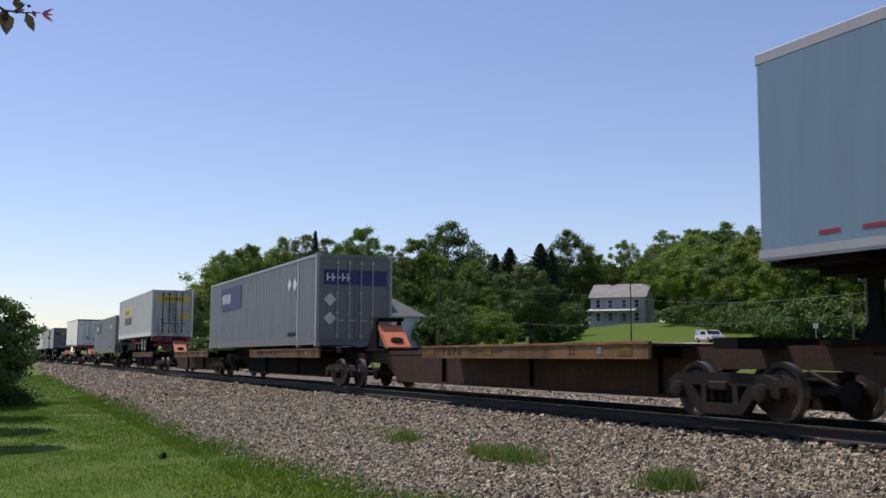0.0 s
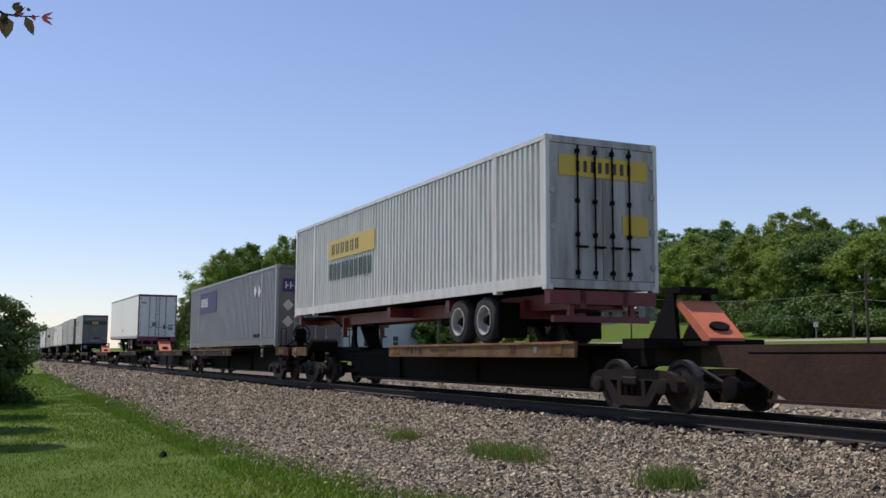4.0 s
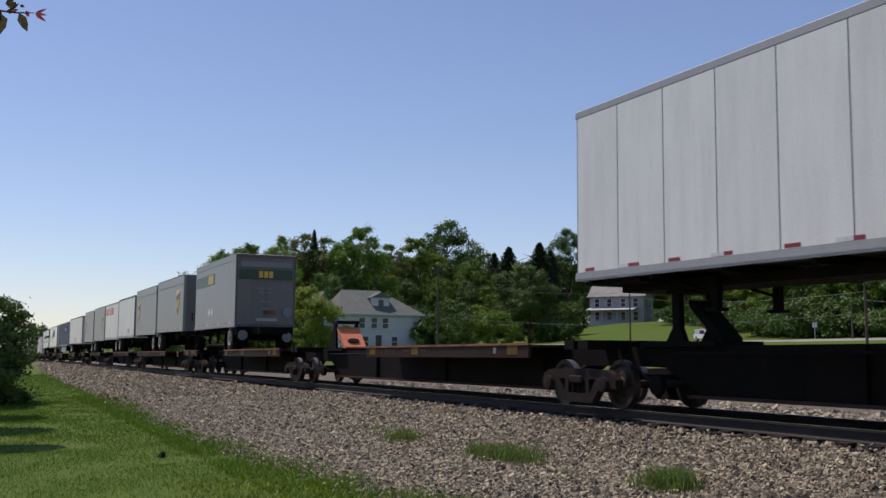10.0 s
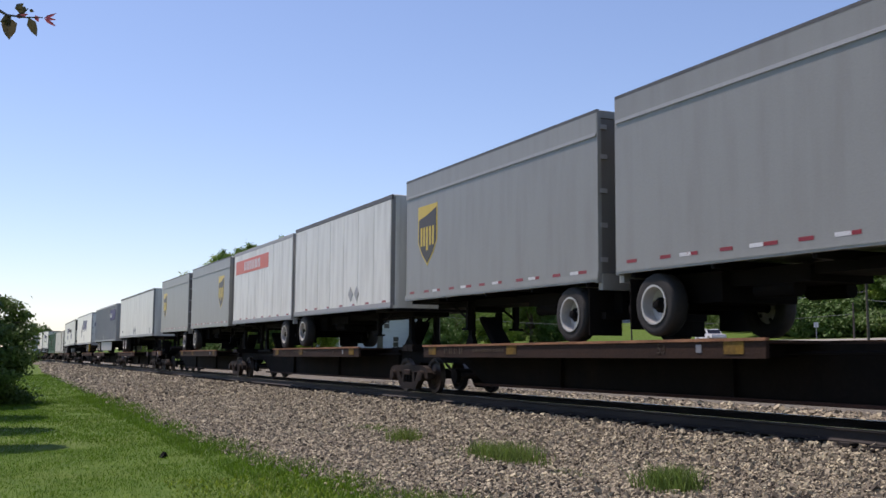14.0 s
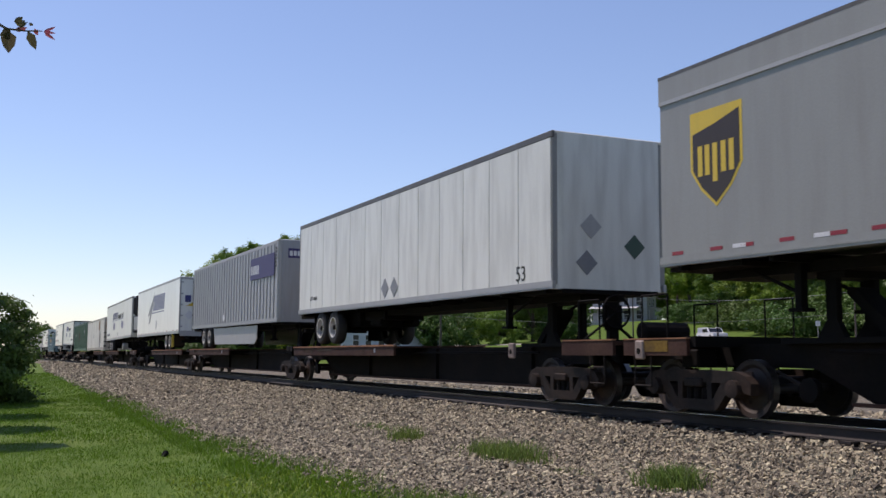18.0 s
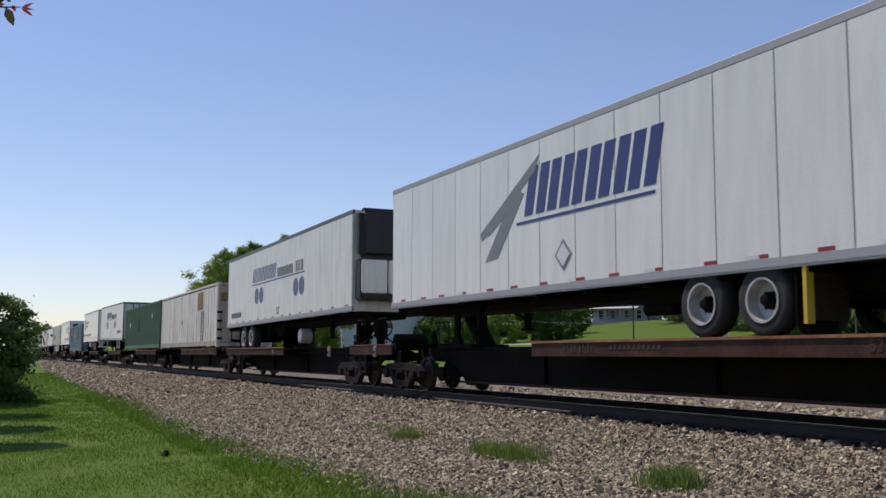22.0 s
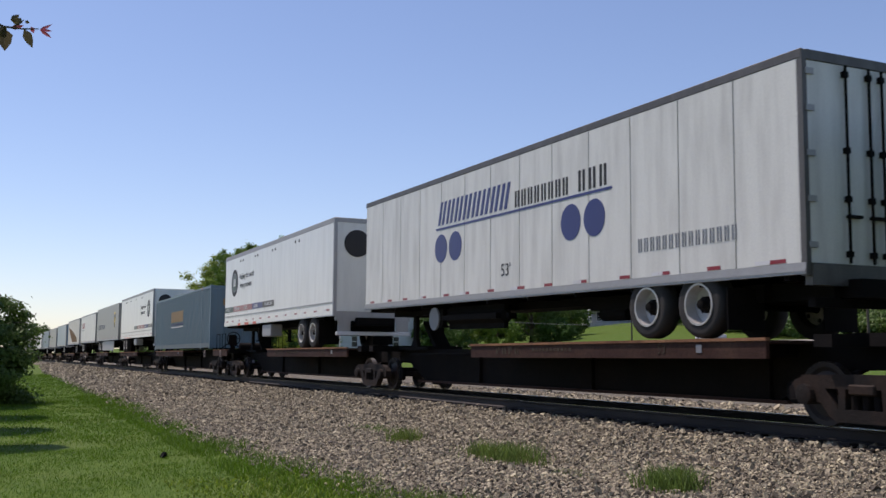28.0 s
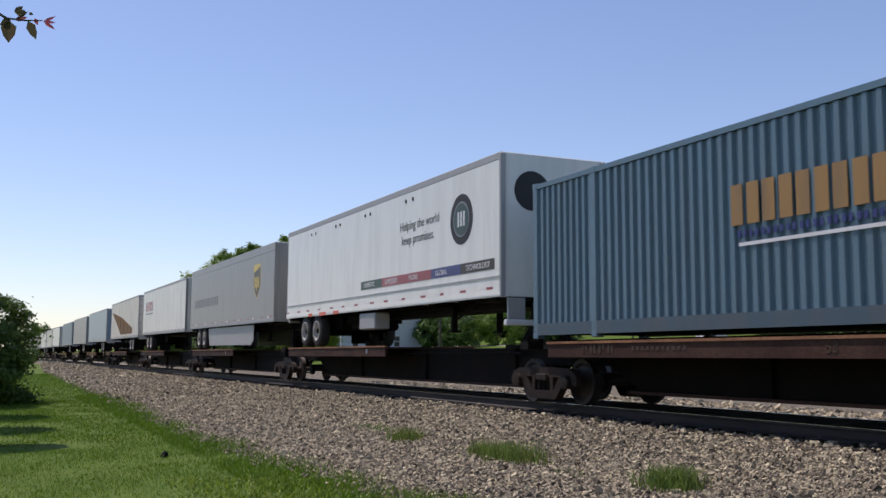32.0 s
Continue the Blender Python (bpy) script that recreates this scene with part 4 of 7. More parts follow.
def pickup():
    ob = thing("pickup_truck", "white pickup truck parked on the gravel road", "pickup truck")
    white = surface("white_car_paint", (0.78, 0.78, 0.80), 0.2, 0, 0.02, 10, (0.5, 0.5, 0.5), 0.1, 1)
    bm = bmesh.new()
    prism(bm, [(-2.6, 0.45), (2.6, 0.45), (2.6, 0.95), (1.3, 1.1), (0.75, 1.72), (-0.7, 1.75), (-0.85, 1.1), (-2.6, 1.1)], -0.9, 0.9)
    part("body", bm, white, ob)
    for s in (-1, 1):
        bm = bmesh.new()
        prism(bm, [(1.05, 1.12), (0.68, 1.62), (-0.6, 1.64), (-0.68, 1.12)], s * 0.905 - 0.01, s * 0.905 + 0.01)
        part("side_window", bm, M_PANE, ob)
        for x in (-1.7, 1.7):
            wh = part("wheel", lathe(bmesh.new(), (x, s * 0.82, 0.38), [(-0.12, 0.2), (-0.11, 0.38), (0.11, 0.38), (0.12, 0.2)], 18), M_RUBBER, ob)
            part("hub_cap", tube(bmesh.new(), (x, s * 0.95, 0.38), (x, s * 0.96, 0.38), 0.19, n=14), M_ALU, wh)
    bm = bmesh.new()
    prism(bm, [(1.32, 1.12), (0.80, 1.68), (0.84, 1.70), (1.36, 1.13)], -0.78, 0.78)
    part("windscreen", bm, M_PANE, ob)
    part("bumper", soft_box(2.58, 2.72, -0.9, 0.9, 0.4, 0.62, 0.03, 1), M_ALU, ob)
    part("roof_rack", boxes((-2.5, 0.6, -0.8, -0.74, 1.78, 1.84), (-2.5, 0.6, 0.74, 0.8, 1.78, 1.84), (-2.5, -2.4, -0.8, 0.8, 1.10, 1.84)), white, ob)
    for s in (-0.7, 0.7):
        part("headlight", soft_box(2.57, 2.63, s - 0.15, s + 0.15, 0.7, 0.88, 0.02, 1), M_TRIM, ob)
    x, y = spot(15.25, 104)
    ob.matrix_basis = pose(x, y, lie(x, y) + 0.06, 0, 0, -18) @ Matrix.Diagonal((0.85, 0.85, 0.7, 1))


pickup()


def sign_board():
    ob = thing("road_sign", "small white sign on a short post", "sign")
    part("post", tube(bmesh.new(), (0, 0, -0.3), (0, 0, 1.6), 0.04, n=6), M_ALU, ob)
    part("board", boxes((-0.2, 0.2, -0.03, 0.0, 1.1, 1.55)), M_TRIM, ob)
    x, y = spot(20.85, 96)
    ob.matrix_basis = pose(x, y, lie(x, y), 0, 0, 45)


sign_board()


def hedge(angle, dist, h, r, seed, tint):
    x, y = spot(angle, dist)
    ob = thing("bush", "dark leafy undergrowth bush below the trees", "bush", "undergrowth bushes")
    part("foliage", crown_mesh(seed, h, 0.0, r, "round", 200, 34, 0.17, LEAF[tint]), None, ob)
    part("stem", trunk_mesh(seed, h, 0.4, r * 0.6, 0.08, M_BARK), None, ob)
    ob.location = (x, y, lie(x, y))


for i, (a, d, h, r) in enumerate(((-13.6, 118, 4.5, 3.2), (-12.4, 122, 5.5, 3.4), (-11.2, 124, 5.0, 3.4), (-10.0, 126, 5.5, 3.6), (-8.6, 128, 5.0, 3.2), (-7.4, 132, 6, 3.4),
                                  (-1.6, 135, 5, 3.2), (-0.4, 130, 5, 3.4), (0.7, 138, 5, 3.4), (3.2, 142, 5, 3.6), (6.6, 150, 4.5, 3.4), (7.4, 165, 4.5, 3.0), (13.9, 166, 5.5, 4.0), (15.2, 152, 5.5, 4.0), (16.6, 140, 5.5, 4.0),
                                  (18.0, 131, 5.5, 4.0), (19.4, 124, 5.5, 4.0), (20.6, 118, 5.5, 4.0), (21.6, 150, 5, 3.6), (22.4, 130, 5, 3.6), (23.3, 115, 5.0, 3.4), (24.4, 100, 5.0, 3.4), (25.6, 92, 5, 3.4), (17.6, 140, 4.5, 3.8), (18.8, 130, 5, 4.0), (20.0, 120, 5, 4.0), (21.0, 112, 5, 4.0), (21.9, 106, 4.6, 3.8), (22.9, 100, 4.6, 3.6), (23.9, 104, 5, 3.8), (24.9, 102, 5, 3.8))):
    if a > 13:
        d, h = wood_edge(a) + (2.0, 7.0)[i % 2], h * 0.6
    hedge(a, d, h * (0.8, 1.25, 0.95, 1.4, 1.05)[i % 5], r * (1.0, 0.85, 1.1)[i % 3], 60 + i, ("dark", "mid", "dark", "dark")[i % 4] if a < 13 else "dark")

# ---- flowering tree beside the camera, with one twig in view ----
M_TWIGLEAF = leafy("bronze_green_leaves", (0.13, 0.11, 0.055), 0.4, 0.5, 0.3)
M_REDLEAF = leafy("young_red_leaves", (0.5, 0.12, 0.14), 0.2, 0.5)


def leaf_blade(bm, a, b, width, fold=0.25):
    """A pointed leaf from a to b, slightly folded along its rib."""
    a, b = Vector(a), Vector(b)
    way = b - a
    side = way.cross(Vector((0.9, -0.42, 0.1))).normalized() * width
    back = way.cross(side).normalized() * width * fold
    rib = [bm.verts.new(a.lerp(b, t)) for t in (0, 0.3, 0.65, 1)]
    left = [bm.verts.new(a.lerp(b, t) + side * s + back) for t, s in ((0.3, 1.0), (0.65, 0.75))]
    right = [bm.verts.new(a.lerp(b, t) - side * s + back) for t, s in ((0.3, 1.0), (0.65, 0.75))]
    for e in (left, right):
        bm.faces.new((rib[0], rib[1], e[0]))
        bm.faces.new((rib[1], rib[2], e[1], e[0]))
        bm.faces.new((rib[2], rib[3], e[1]))


TWIG_AT = Vector((-2.888, -10.785, 1.69))
SWAY = []


def twig_tree():
    ob = thing("crabapple_tree", "small crabapple tree with bronze and red young leaves", "tree")
    root = Vector((-2.2, -12.6, lie(-2.2, -12.6)))
    ob.location = root
    top = TWIG_AT - root
    bm = bmesh.new()
    tube(bm, (0, 0, -0.2), (0.05, 0.1, 1.5), 0.09, 0.07, 8)
    tube(bm, (0.05, 0.1, 1.5), (0.0, 0.3, 3.0), 0.07, 0.03, 8)
    part("trunk", bm, M_BARK, ob)
    bm = bmesh.new()
    knee = Vector((-0.4, 1.0, 2.55))
    tube(bm, (0.04, 0.15, 1.9), knee, 0.04, 0.02, 8)
    tube(bm, knee, top + Vector((-0.02, -0.10, 0.06)), 0.02, 0.006, 6)
    part("limb", bm, M_BARK, ob)
    part("crown", crown_mesh(77, 4.2, 2.6, 1.0, "round", 90, 30, 0.035, M_TWIGLEAF), None, ob)

    def at(px, py):
        return Vector((0.42 * px - 0.1 * py, 0.907 * px + 0.05 * py, -0.99 * py)) * 0.00156
    bm = bmesh.new()
    tube(bm, Vector((-0.02, -0.10, 0.06)), at(0, 0), 0.006, 0.004, 6)
    tube(bm, at(0, 0), at(34, 4), 0.0035, 0.0025, 6)
    tube(bm, at(34, 4), at(64, 4), 0.0025, 0.0015, 6)
    tube(bm, at(20, 0), at(38, -12), 0.002, 0.0012, 5)
    twig = part("twig", bm, M_BARK, ob)
    twig.location = top
    for a, b, w, m in (((36, -8), (14, -12), 0.012, M_TWIGLEAF), ((14, -12), (30, -21), 0.010, M_TWIGLEAF), ((38, 4), (53, 38), 0.013, M_TWIGLEAF), ((2, 2), (4, 44), 0.022, M_TWIGLEAF), ((8, 4), (-12, 12), 0.02, M_TWIGLEAF),
                       ((14, 2), (38, -2), 0.008, M_REDLEAF), ((50, 0), (56, 12), 0.006, M_REDLEAF), ((40, -10), (48, -6), 0.005, M_TWIGLEAF), ((66, 5), (88, -4), 0.005, M_REDLEAF), ((66, 5), (87, 20), 0.005, M_REDLEAF), ((68, 5), (88, 8), 0.004, M_REDLEAF)):
        bm = bmesh.new()
        leaf_blade(bm, at(*a), at(*b), w)
        part("leaf", bm, m, twig)
    SWAY.append((twig, top, at))


twig_tree()

# ---- the train ----
RUN_TIMES = tuple(range(0, 33, 2))
RUN_METRES = (0.0, 24.19, 48.16, 71.95, 95.69, 119.44, 143.22, 167.11, 191.08, 214.98, 238.79, 262.47, 286.01, 309.39, 332.6, 355.7, 378.6)
PACE = 12.048  # the pace by which the places below are laid out


def gone(t):
    """How far the slowing train has rolled after t seconds."""
    return float(np.interp(t, RUN_TIMES, RUN_METRES))


def start_of(x):
    """Where a thing laid out at x stands at the start, by the run fitted to the camera's view."""
    t = min(32.0, max(0.0, (-12.0 - x) / PACE))
    return x + PACE * t - gone(t)


MOVERS = []  # (thing, x at the start, height, nose rise in degrees)
WHEELSETS = []
HALF = 1.295


def run(ob, x, z=0.0, tilt=0.0):
    x = start_of(x)
    MOVERS.append((ob, x, z, tilt))
    ob.matrix_basis = pose(x, 0, z, 0, tilt, 0)
    return ob


def build_bogie():
    """A two-axle freight bogie on the rails, centred on its bolster."""
    ob = thing("bogie", "dark cast steel freight bogie with two axles", "bogie", "bogies of the train")
    for s in (-1, 1):
        bm = bmesh.new()
        y0, y1 = s * 0.98, s * 1.13
        prism(bm, [(-1.2, 0.34), (-1.2, 0.50), (-1.10, 0.60), (-0.92, 0.66), (-0.3, 0.68), (0.3, 0.68), (0.92, 0.66), (1.10, 0.60), (1.2, 0.50), (1.2, 0.34), (1.06, 0.36), (0.98, 0.48), (0.80, 0.50),
                   (-0.80, 0.50), (-0.98, 0.48), (-1.06, 0.36)], y0, y1)
        for d in (-1, 1):
            prism(bm, [(d * 0.60, 0.51), (d * 0.84, 0.51), (d * 0.50, 0.12), (d * 0.30, 0.12)], y0, y1)
            prism(bm, [(d * 0.27, 0.51), (d * 0.38, 0.51), (d * 0.40, 0.16), (d * 0.29, 0.16)], y0, y1)
            prism(bm, [(d * 0.62, 0.50), (d * 0.76, 0.50), (d * 0.74, 0.32), (d * 0.66, 0.32)], y0, y1)
        prism(bm, [(-0.52, 0.25), (0.52, 0.25), (0.46, 0.09), (-0.46, 0.09)], y0, y1)
        box(bm, -1.1, 1.1, y0 - 0.03 if s < 0 else y1, y0 if s < 0 else y1 + 0.03, 0.62, 0.665)
        bmesh.ops.recalc_face_normals(bm, faces=bm.faces)
        frame_ob = part("side_frame", bm, M_CAST, ob)
        me = as_mesh("spring", tube(bmesh.new(), (0, s * 1.05, 0.24), (0, s * 1.05, 0.42), 0.065, n=8), M_UNDER)
        many("spring", me, [(d, 0, 0) for d in (-0.17, 0.0, 0.17)], frame_ob)
        me = as_mesh("bearing", lathe(bmesh.new(), (0, s * 1.07, 0.42), [(-0.15, 0.06), (-0.14, 0.13), (0.11, 0.13), (0.13, 0.11), (0.14, 0.05)], 14), M_CAST)
        part("bolster_end", soft_box(-0.2, 0.2, min(s * 1.0, s * 1.17), max(s * 1.0, s * 1.17), 0.43, 0.56, 0.02, 1), M_CAST, frame_ob)
        many("bearing", me, [(d, 0, 0) for d in (-0.89, 0.89)], frame_ob)
    part("bolster", soft_box(-0.2, 0.2, -1.0, 1.0, 0.34, 0.58, 0.03, 1), M_CAST, ob)
    for d in (-0.89, 0.89):
        ws = part("wheelset", tube(bmesh.new(), (0, -0.9, 0), (0, 0.9, 0), 0.075, n=10), M_WHEEL, ob)
        ws.location = (d, 0, 0.42)
        for s in (-1, 1):
            bm = bmesh.new()
            lathe(bm, (0, s * 0.755, 0), [(-0.065, 0.12), (-0.05, 0.13), (-0.02, 0.30), (-0.055, 0.35), (-0.063, 0.419), (0.063, 0.417), (0.055, 0.35), (0.02, 0.30), (0.05, 0.13), (0.065, 0.12)], 24)
            wheel = part("wheel", bm, M_WHEEL, ws, smooth=False)
            bm = bmesh.new()
            lathe(bm, (0, s * 0.755, 0), [(-0.060, 0.4205), (0.060, 0.4195)], 28, capped=False)
            part("tread", bm, M_TREAD, ws, "polished wheel tread")
            part("wheel_mark", tube(bmesh.new(), (0.2, s * 0.79, 0), (0.2, s * 0.80, 0), 0.03, n=8), M_CAST, ws)
    return ob


def hitch_parts(ob, x, toward, raised):
    """A trailer hitch: a sloping plate before a post with a saddle. toward: the way in which the plate runs down."""
    d = toward
    top = 1.90
    bm = bmesh.new()
    prism(bm, [(x + d * 0.04, top - 0.16), (x + d * 0.16, top - 0.18), (x + d * 0.86, 1.10), (x + d * 0.86, 1.04), (x + d * 0.70, 1.04), (x + d * 0.05, 1.64)], -0.36 if raised else -0.2, 0.36 if raised else 0.2)
    h = part("hitch", bm, M_HITCH if raised else M_UNDER, ob, "faded orange folding trailer hitch" if raised else "black trailer hitch carrying a kingpin")
    part("saddle", boxes((x - 0.28, x + 0.2, -0.40, 0.40, top - 0.05, top + 0.05)), M_UNDER, h, "flat black saddle plate")
    if raised:
        bm = bmesh.new()
        low, slope, out = Vector((x + d * 0.66, 0, 1.27)), Vector((d * 0.70, 0, -0.62)).normalized(), Vector((d * 0.62, 0, 0.70)).normalized()
        rim = [low + slope * 0.10 * math.cos(0.524 * k) + Vector((0, 0.2 * math.sin(0.524 * k), 0)) for k in range(12)]
        lower, upper = [bm.verts.new(q - out * 0.02) for q in rim], [bm.verts.new(q + out * 0.05) for q in rim]
        for k in range(12):
            bm.faces.new((lower[k], lower[(k + 1) % 12], upper[(k + 1) % 12], upper[k]))
        bm.faces.new(lower[::-1])
        bm.faces.new(upper)
        part("hand_hole", bm, M_UNDER, h)
    for s in (-0.36, 0.36):
        bm = bmesh.new()
        if raised:
            prism(bm, [(x - d * 0.12, top - 0.05), (x + d * 0.02, top - 0.05), (x + d * 0.10, 1.0), (x - d * 0.75, 1.0)], s - 0.04, s + 0.04)
        else:
            prism(bm, [(x - d * 0.13, top - 0.05), (x + d * 0.06, top - 0.05), (x + d * 0.06, 1.28), (x + d * 0.2, 1.0), (x - d * 0.34, 1.0), (x - d * 0.13, 1.28)], s - 0.05, s + 0.05)
        part("post", bm, M_UNDER, h)
    part("base_plate", boxes((min(x - d * 0.9, x + d * 1.0), max(x - d * 0.9, x + d * 1.0), -0.5, 0.5, 0.97, 1.05)), M_UNDER, h)


def build_unit(length, deck_at, deck_len, nose, tint, raised, ends, crest=0.98, back=0.0, spine=None):
    """One platform of an articulated spine car, from its leading bogie at x = 0 back to the next one.
    nose: where hitches stand, +1 leading, -1 trailing; ends: whether a platform end with steps is at the leading or trailing side."""
    ob = thing("spine_car", "low rusty brown spine flatcar platform on shared bogies", "railway car", "platforms of the spine cars")
    bm = bmesh.new()
    n = length
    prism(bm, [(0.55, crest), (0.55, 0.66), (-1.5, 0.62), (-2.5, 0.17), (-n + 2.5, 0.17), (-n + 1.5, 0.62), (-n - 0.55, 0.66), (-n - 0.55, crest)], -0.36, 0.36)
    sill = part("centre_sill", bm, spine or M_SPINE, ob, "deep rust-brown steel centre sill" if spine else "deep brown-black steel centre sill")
    me = as_mesh("stiffener", boxes((-0.02, 0.02, -0.44, -0.362, 0.2, 0.96)), M_SPINE)
    many("stiffener", me, [(-2.6 - (n - 5.2) * i / 8, 0, 0) for i in range(9) if i % 3 == 0], sill)
    # browner steel here paints in the sill's sunlit lower edge
    for s in (-0.47, 0.362):
        part("flange", boxes((-n + 2.2, -2.2, s, s + 0.108, 0.14, 0.19)), M_DECK, sill)
    x1, x0 = -deck_at, -deck_at - deck_len
    deck = part("wheel_platform", boxes((x0, x1, -1.25, 1.25, 0.99, 1.03)), M_DECK, ob, "wide rusty platform for trailer wheels")
    for s in (-1, 1):
        part("side_rail", boxes((x0, x1, s * 1.25 if s > 0 else -1.31, 1.31 if s > 0 else -1.25, 0.78, 1.02)), tint, deck, "worn painted edge of the platform")
        part("edge_strip", boxes((x0 - 0.02, x1 + 0.02, s * 1.295 - 0.037, s * 1.295 + 0.037, 1.022, 1.064)), M_EDGE, deck, "upper lip of the platform in a painted sunlit tone")
        for q in (x1 - 0.62, x1 - deck_len * 0.62, x0 + 0.5) if tint is not M_DECK else ():
            part("warning_patch", boxes((q - 0.2, q + 0.2, s * 1.314 - 0.004, s * 1.314 + 0.004, 0.84, 1.02)), M_WARN, deck, "worn yellow marking")
        bm = bmesh.new()
        for k in range(4):
            q = x0 + 1.15 + 0.26 * k
            box(bm, q, q + 0.06, s * 1.314 - 0.004, s * 1.314 + 0.004, 0.85, 1.0)
            box(bm, q + 0.1, q + 0.16, s * 1.314 - 0.004, s * 1.314 + 0.004, 0.85 if k % 2 else 0.92, 1.0)
        for k in range(11):
            q = x0 + 2.6 + 0.13 * k
            box(bm, q, q + 0.08, s * 1.314 - 0.004, s * 1.314 + 0.004, 0.90, 0.96)
        tagged(part("stencil_marks", bm, M_MARK, deck, "faded stencilled car marks"), kind="stuff")
        part("reflector", boxes((x1 - 1.42, x1 - 1.3, s * 1.314 - 0.004, s * 1.314 + 0.004, 0.86, 0.98)), M_GREYVINYL, deck)
    words = part("length_mark", writing("53", 0.22, M_MARK), None, deck)
    words.matrix_basis = Matrix.Translation((x1 - 2.35, -1.316, 0.85)) @ Matrix.Rotation(radians(90), 4, "X")
    me = as_mesh("cross_bearer", boxes((-0.03, 0.03, -1.25, 1.25, 0.80, 0.98)), M_UNDER)
    many("cross_bearer", me, [(x0 + 0.4 + (deck_len - 0.8) * i / 4, 0, 0) for i in range(5)], deck)
    for d in nose:
        hx = -1.9 if d > 0 else -n + 1.9 - back
        hitch_parts(ob, hx, -d, raised)
    bm = bmesh.new()
    tube(bm, (-2.0, -0.6, 0.86), (-n + 2.0, -0.6, 0.86), 0.025, n=6)
    part("brake_pipe", bm, M_UNDER, ob)
    for d in (-1.75, -n + 1.75):
        bm = bmesh.new()
        lathe(bm, (d, -0.72, 0.34), [(-0.06, 0.05), (-0.05, 0.17), (0.05, 0.17), (0.06, 0.05)], 12)
        part("hanging_roller", bm, M_UNDER, ob)
        bm = bmesh.new()
        tube(bm, (d, -0.72, 0.34), (d + (0.9 if d > -5 else -0.9), -0.55, 0.62), 0.03, n=6)
        part("brake_lever", bm, M_CAST, ob)
    for side in (0, 1):
        x = 0.45 if side == 0 else -n - 0.45
        d = 1 if side == 0 else -1
        part("container_pedestal", boxes((x - d * 0.35 - 0.15, x - d * 0.35 + 0.15, -1.25, 1.25, 0.93, 1.09)), M_UNDER, ob)
        if not ends[side]:
            continue
        part("end_platform", boxes((min(x, x + d * 1.2), max(x, x + d * 1.2), -1.28, 1.28, 0.98, 1.04)), M_DECK, ob)
        for s in (-1, 1):
            part("platform_edge", boxes((min(x - d * 0.4, x + d * 1.2), max(x - d * 0.4, x + d * 1.2), s * 1.30 - 0.03, s * 1.30 + 0.03, 0.80, 1.05)), tint if tint is M_DECKT else M_DECK, ob, "worn painted platform edge")
            part("edge_strip", boxes((min(x - d * 0.4, x + d * 1.2), max(x - d * 0.4, x + d * 1.2), s * 1.30 - 0.04, s * 1.30 + 0.04, 1.051, 1.072)), M_EDGE, ob)
            if tint is not M_DECK:
                part("warning_patch", boxes((x + d * 0.35 - 0.3, x + d * 0.35 + 0.3, s * 1.333 - 0.004, s * 1.333 + 0.004, 0.86, 1.03)), M_WARN, ob, "worn yellow marking")
            bm = bmesh.new()
            for q in (0.0, 0.42):
                tube(bm, (x + d * (0.5 + q), s * 1.31, 0.33), (x + d * (0.5 + q), s * 1.31, 0.82), 0.014, n=6)
            for z in (0.33, 0.60):
                tube(bm, (x + d * 0.5, s * 1.31, z), (x + d * 0.92, s * 1.31, z), 0.014, n=6)
            part("sill_step", bm, M_CAST, ob)
            for q in ((x + d * 0.75,) if side else (-1.8,)):
                br = part("bracket", soft_box(q - 0.11, q + 0.11, s * 1.33 - 0.035, s * 1.33 + 0.035, 0.74, 1.04, 0.02, 1), M_BRACKET, ob, "worn pale steel bracket with an oval hole")
                part("hole", lathe(bmesh.new(), (q, s * 1.368, 0.87), [(-0.004, 0.05), (0.004, 0.05)], 14), M_UNDER, br)
            bm = bmesh.new()
            for q in (0.1, 0.75):
                tube(bm, (x + d * q, s * 1.28, 1.04), (x + d * q, s * 1.28, 1.75), 0.016, n=6)
            tube(bm, (x + d * 0.1, s * 1.28, 1.75), (x + d * 0.75, s * 1.28, 1.75), 0.016, n=6)
            part("grab_rail", bm, M_UNDER, ob)
        bm = boxes((min(x, x + d * 1.75), max(x, x + d * 1.75), -0.14, 0.14, 0.62, 0.86))
        part("coupler", bm, M_CAST, ob, "cast steel coupler")
        if side == 0:
            hub = Vector((x + 0.2, -0.55, 1.58))
            bm = bmesh.new()
            rings = [[bm.verts.new(hub + Vector((0.022 * math.sin(q), (0.29 + 0.022 * math.cos(q)) * math.cos(a), (0.29 + 0.022 * math.cos(q)) * math.sin(a)))) for q in (0.0, 1.257, 2.513, 3.77, 5.027)]
                     for a in (6.2832 * k / 20 for k in range(20))]
            for k in range(20):
                for q in range(5):
                    bm.faces.new((rings[k][q], rings[(k + 1) % 20][q], rings[(k + 1) % 20][(q + 1) % 5], rings[k][(q + 1) % 5]))
            wheel = part("brake_wheel", bm, M_UNDER, ob, "dark hand brake wheel")
            for k in range(5):
                a = 1.2566 * k
                part("spoke", tube(bmesh.new(), hub, hub + Vector((0, 0.29 * math.cos(a), 0.29 * math.sin(a))), 0.016, n=6), M_UNDER, wheel)
            part("brake_housing", soft_box(x - 0.02, x + 0.16, -0.74, -0.36, 1.25, 1.76, 0.05, 2), M_UNDER, ob)
            part("brake_stand", boxes((x + 0.02, x + 0.13, -0.65, -0.45, 1.03, 1.3)), M_UNDER, ob)
            bm = bmesh.new()
            tube(bm, (x + 0.08, -0.4, 1.3), (x + 0.0, 0.4, 0.75), 0.03, n=6)
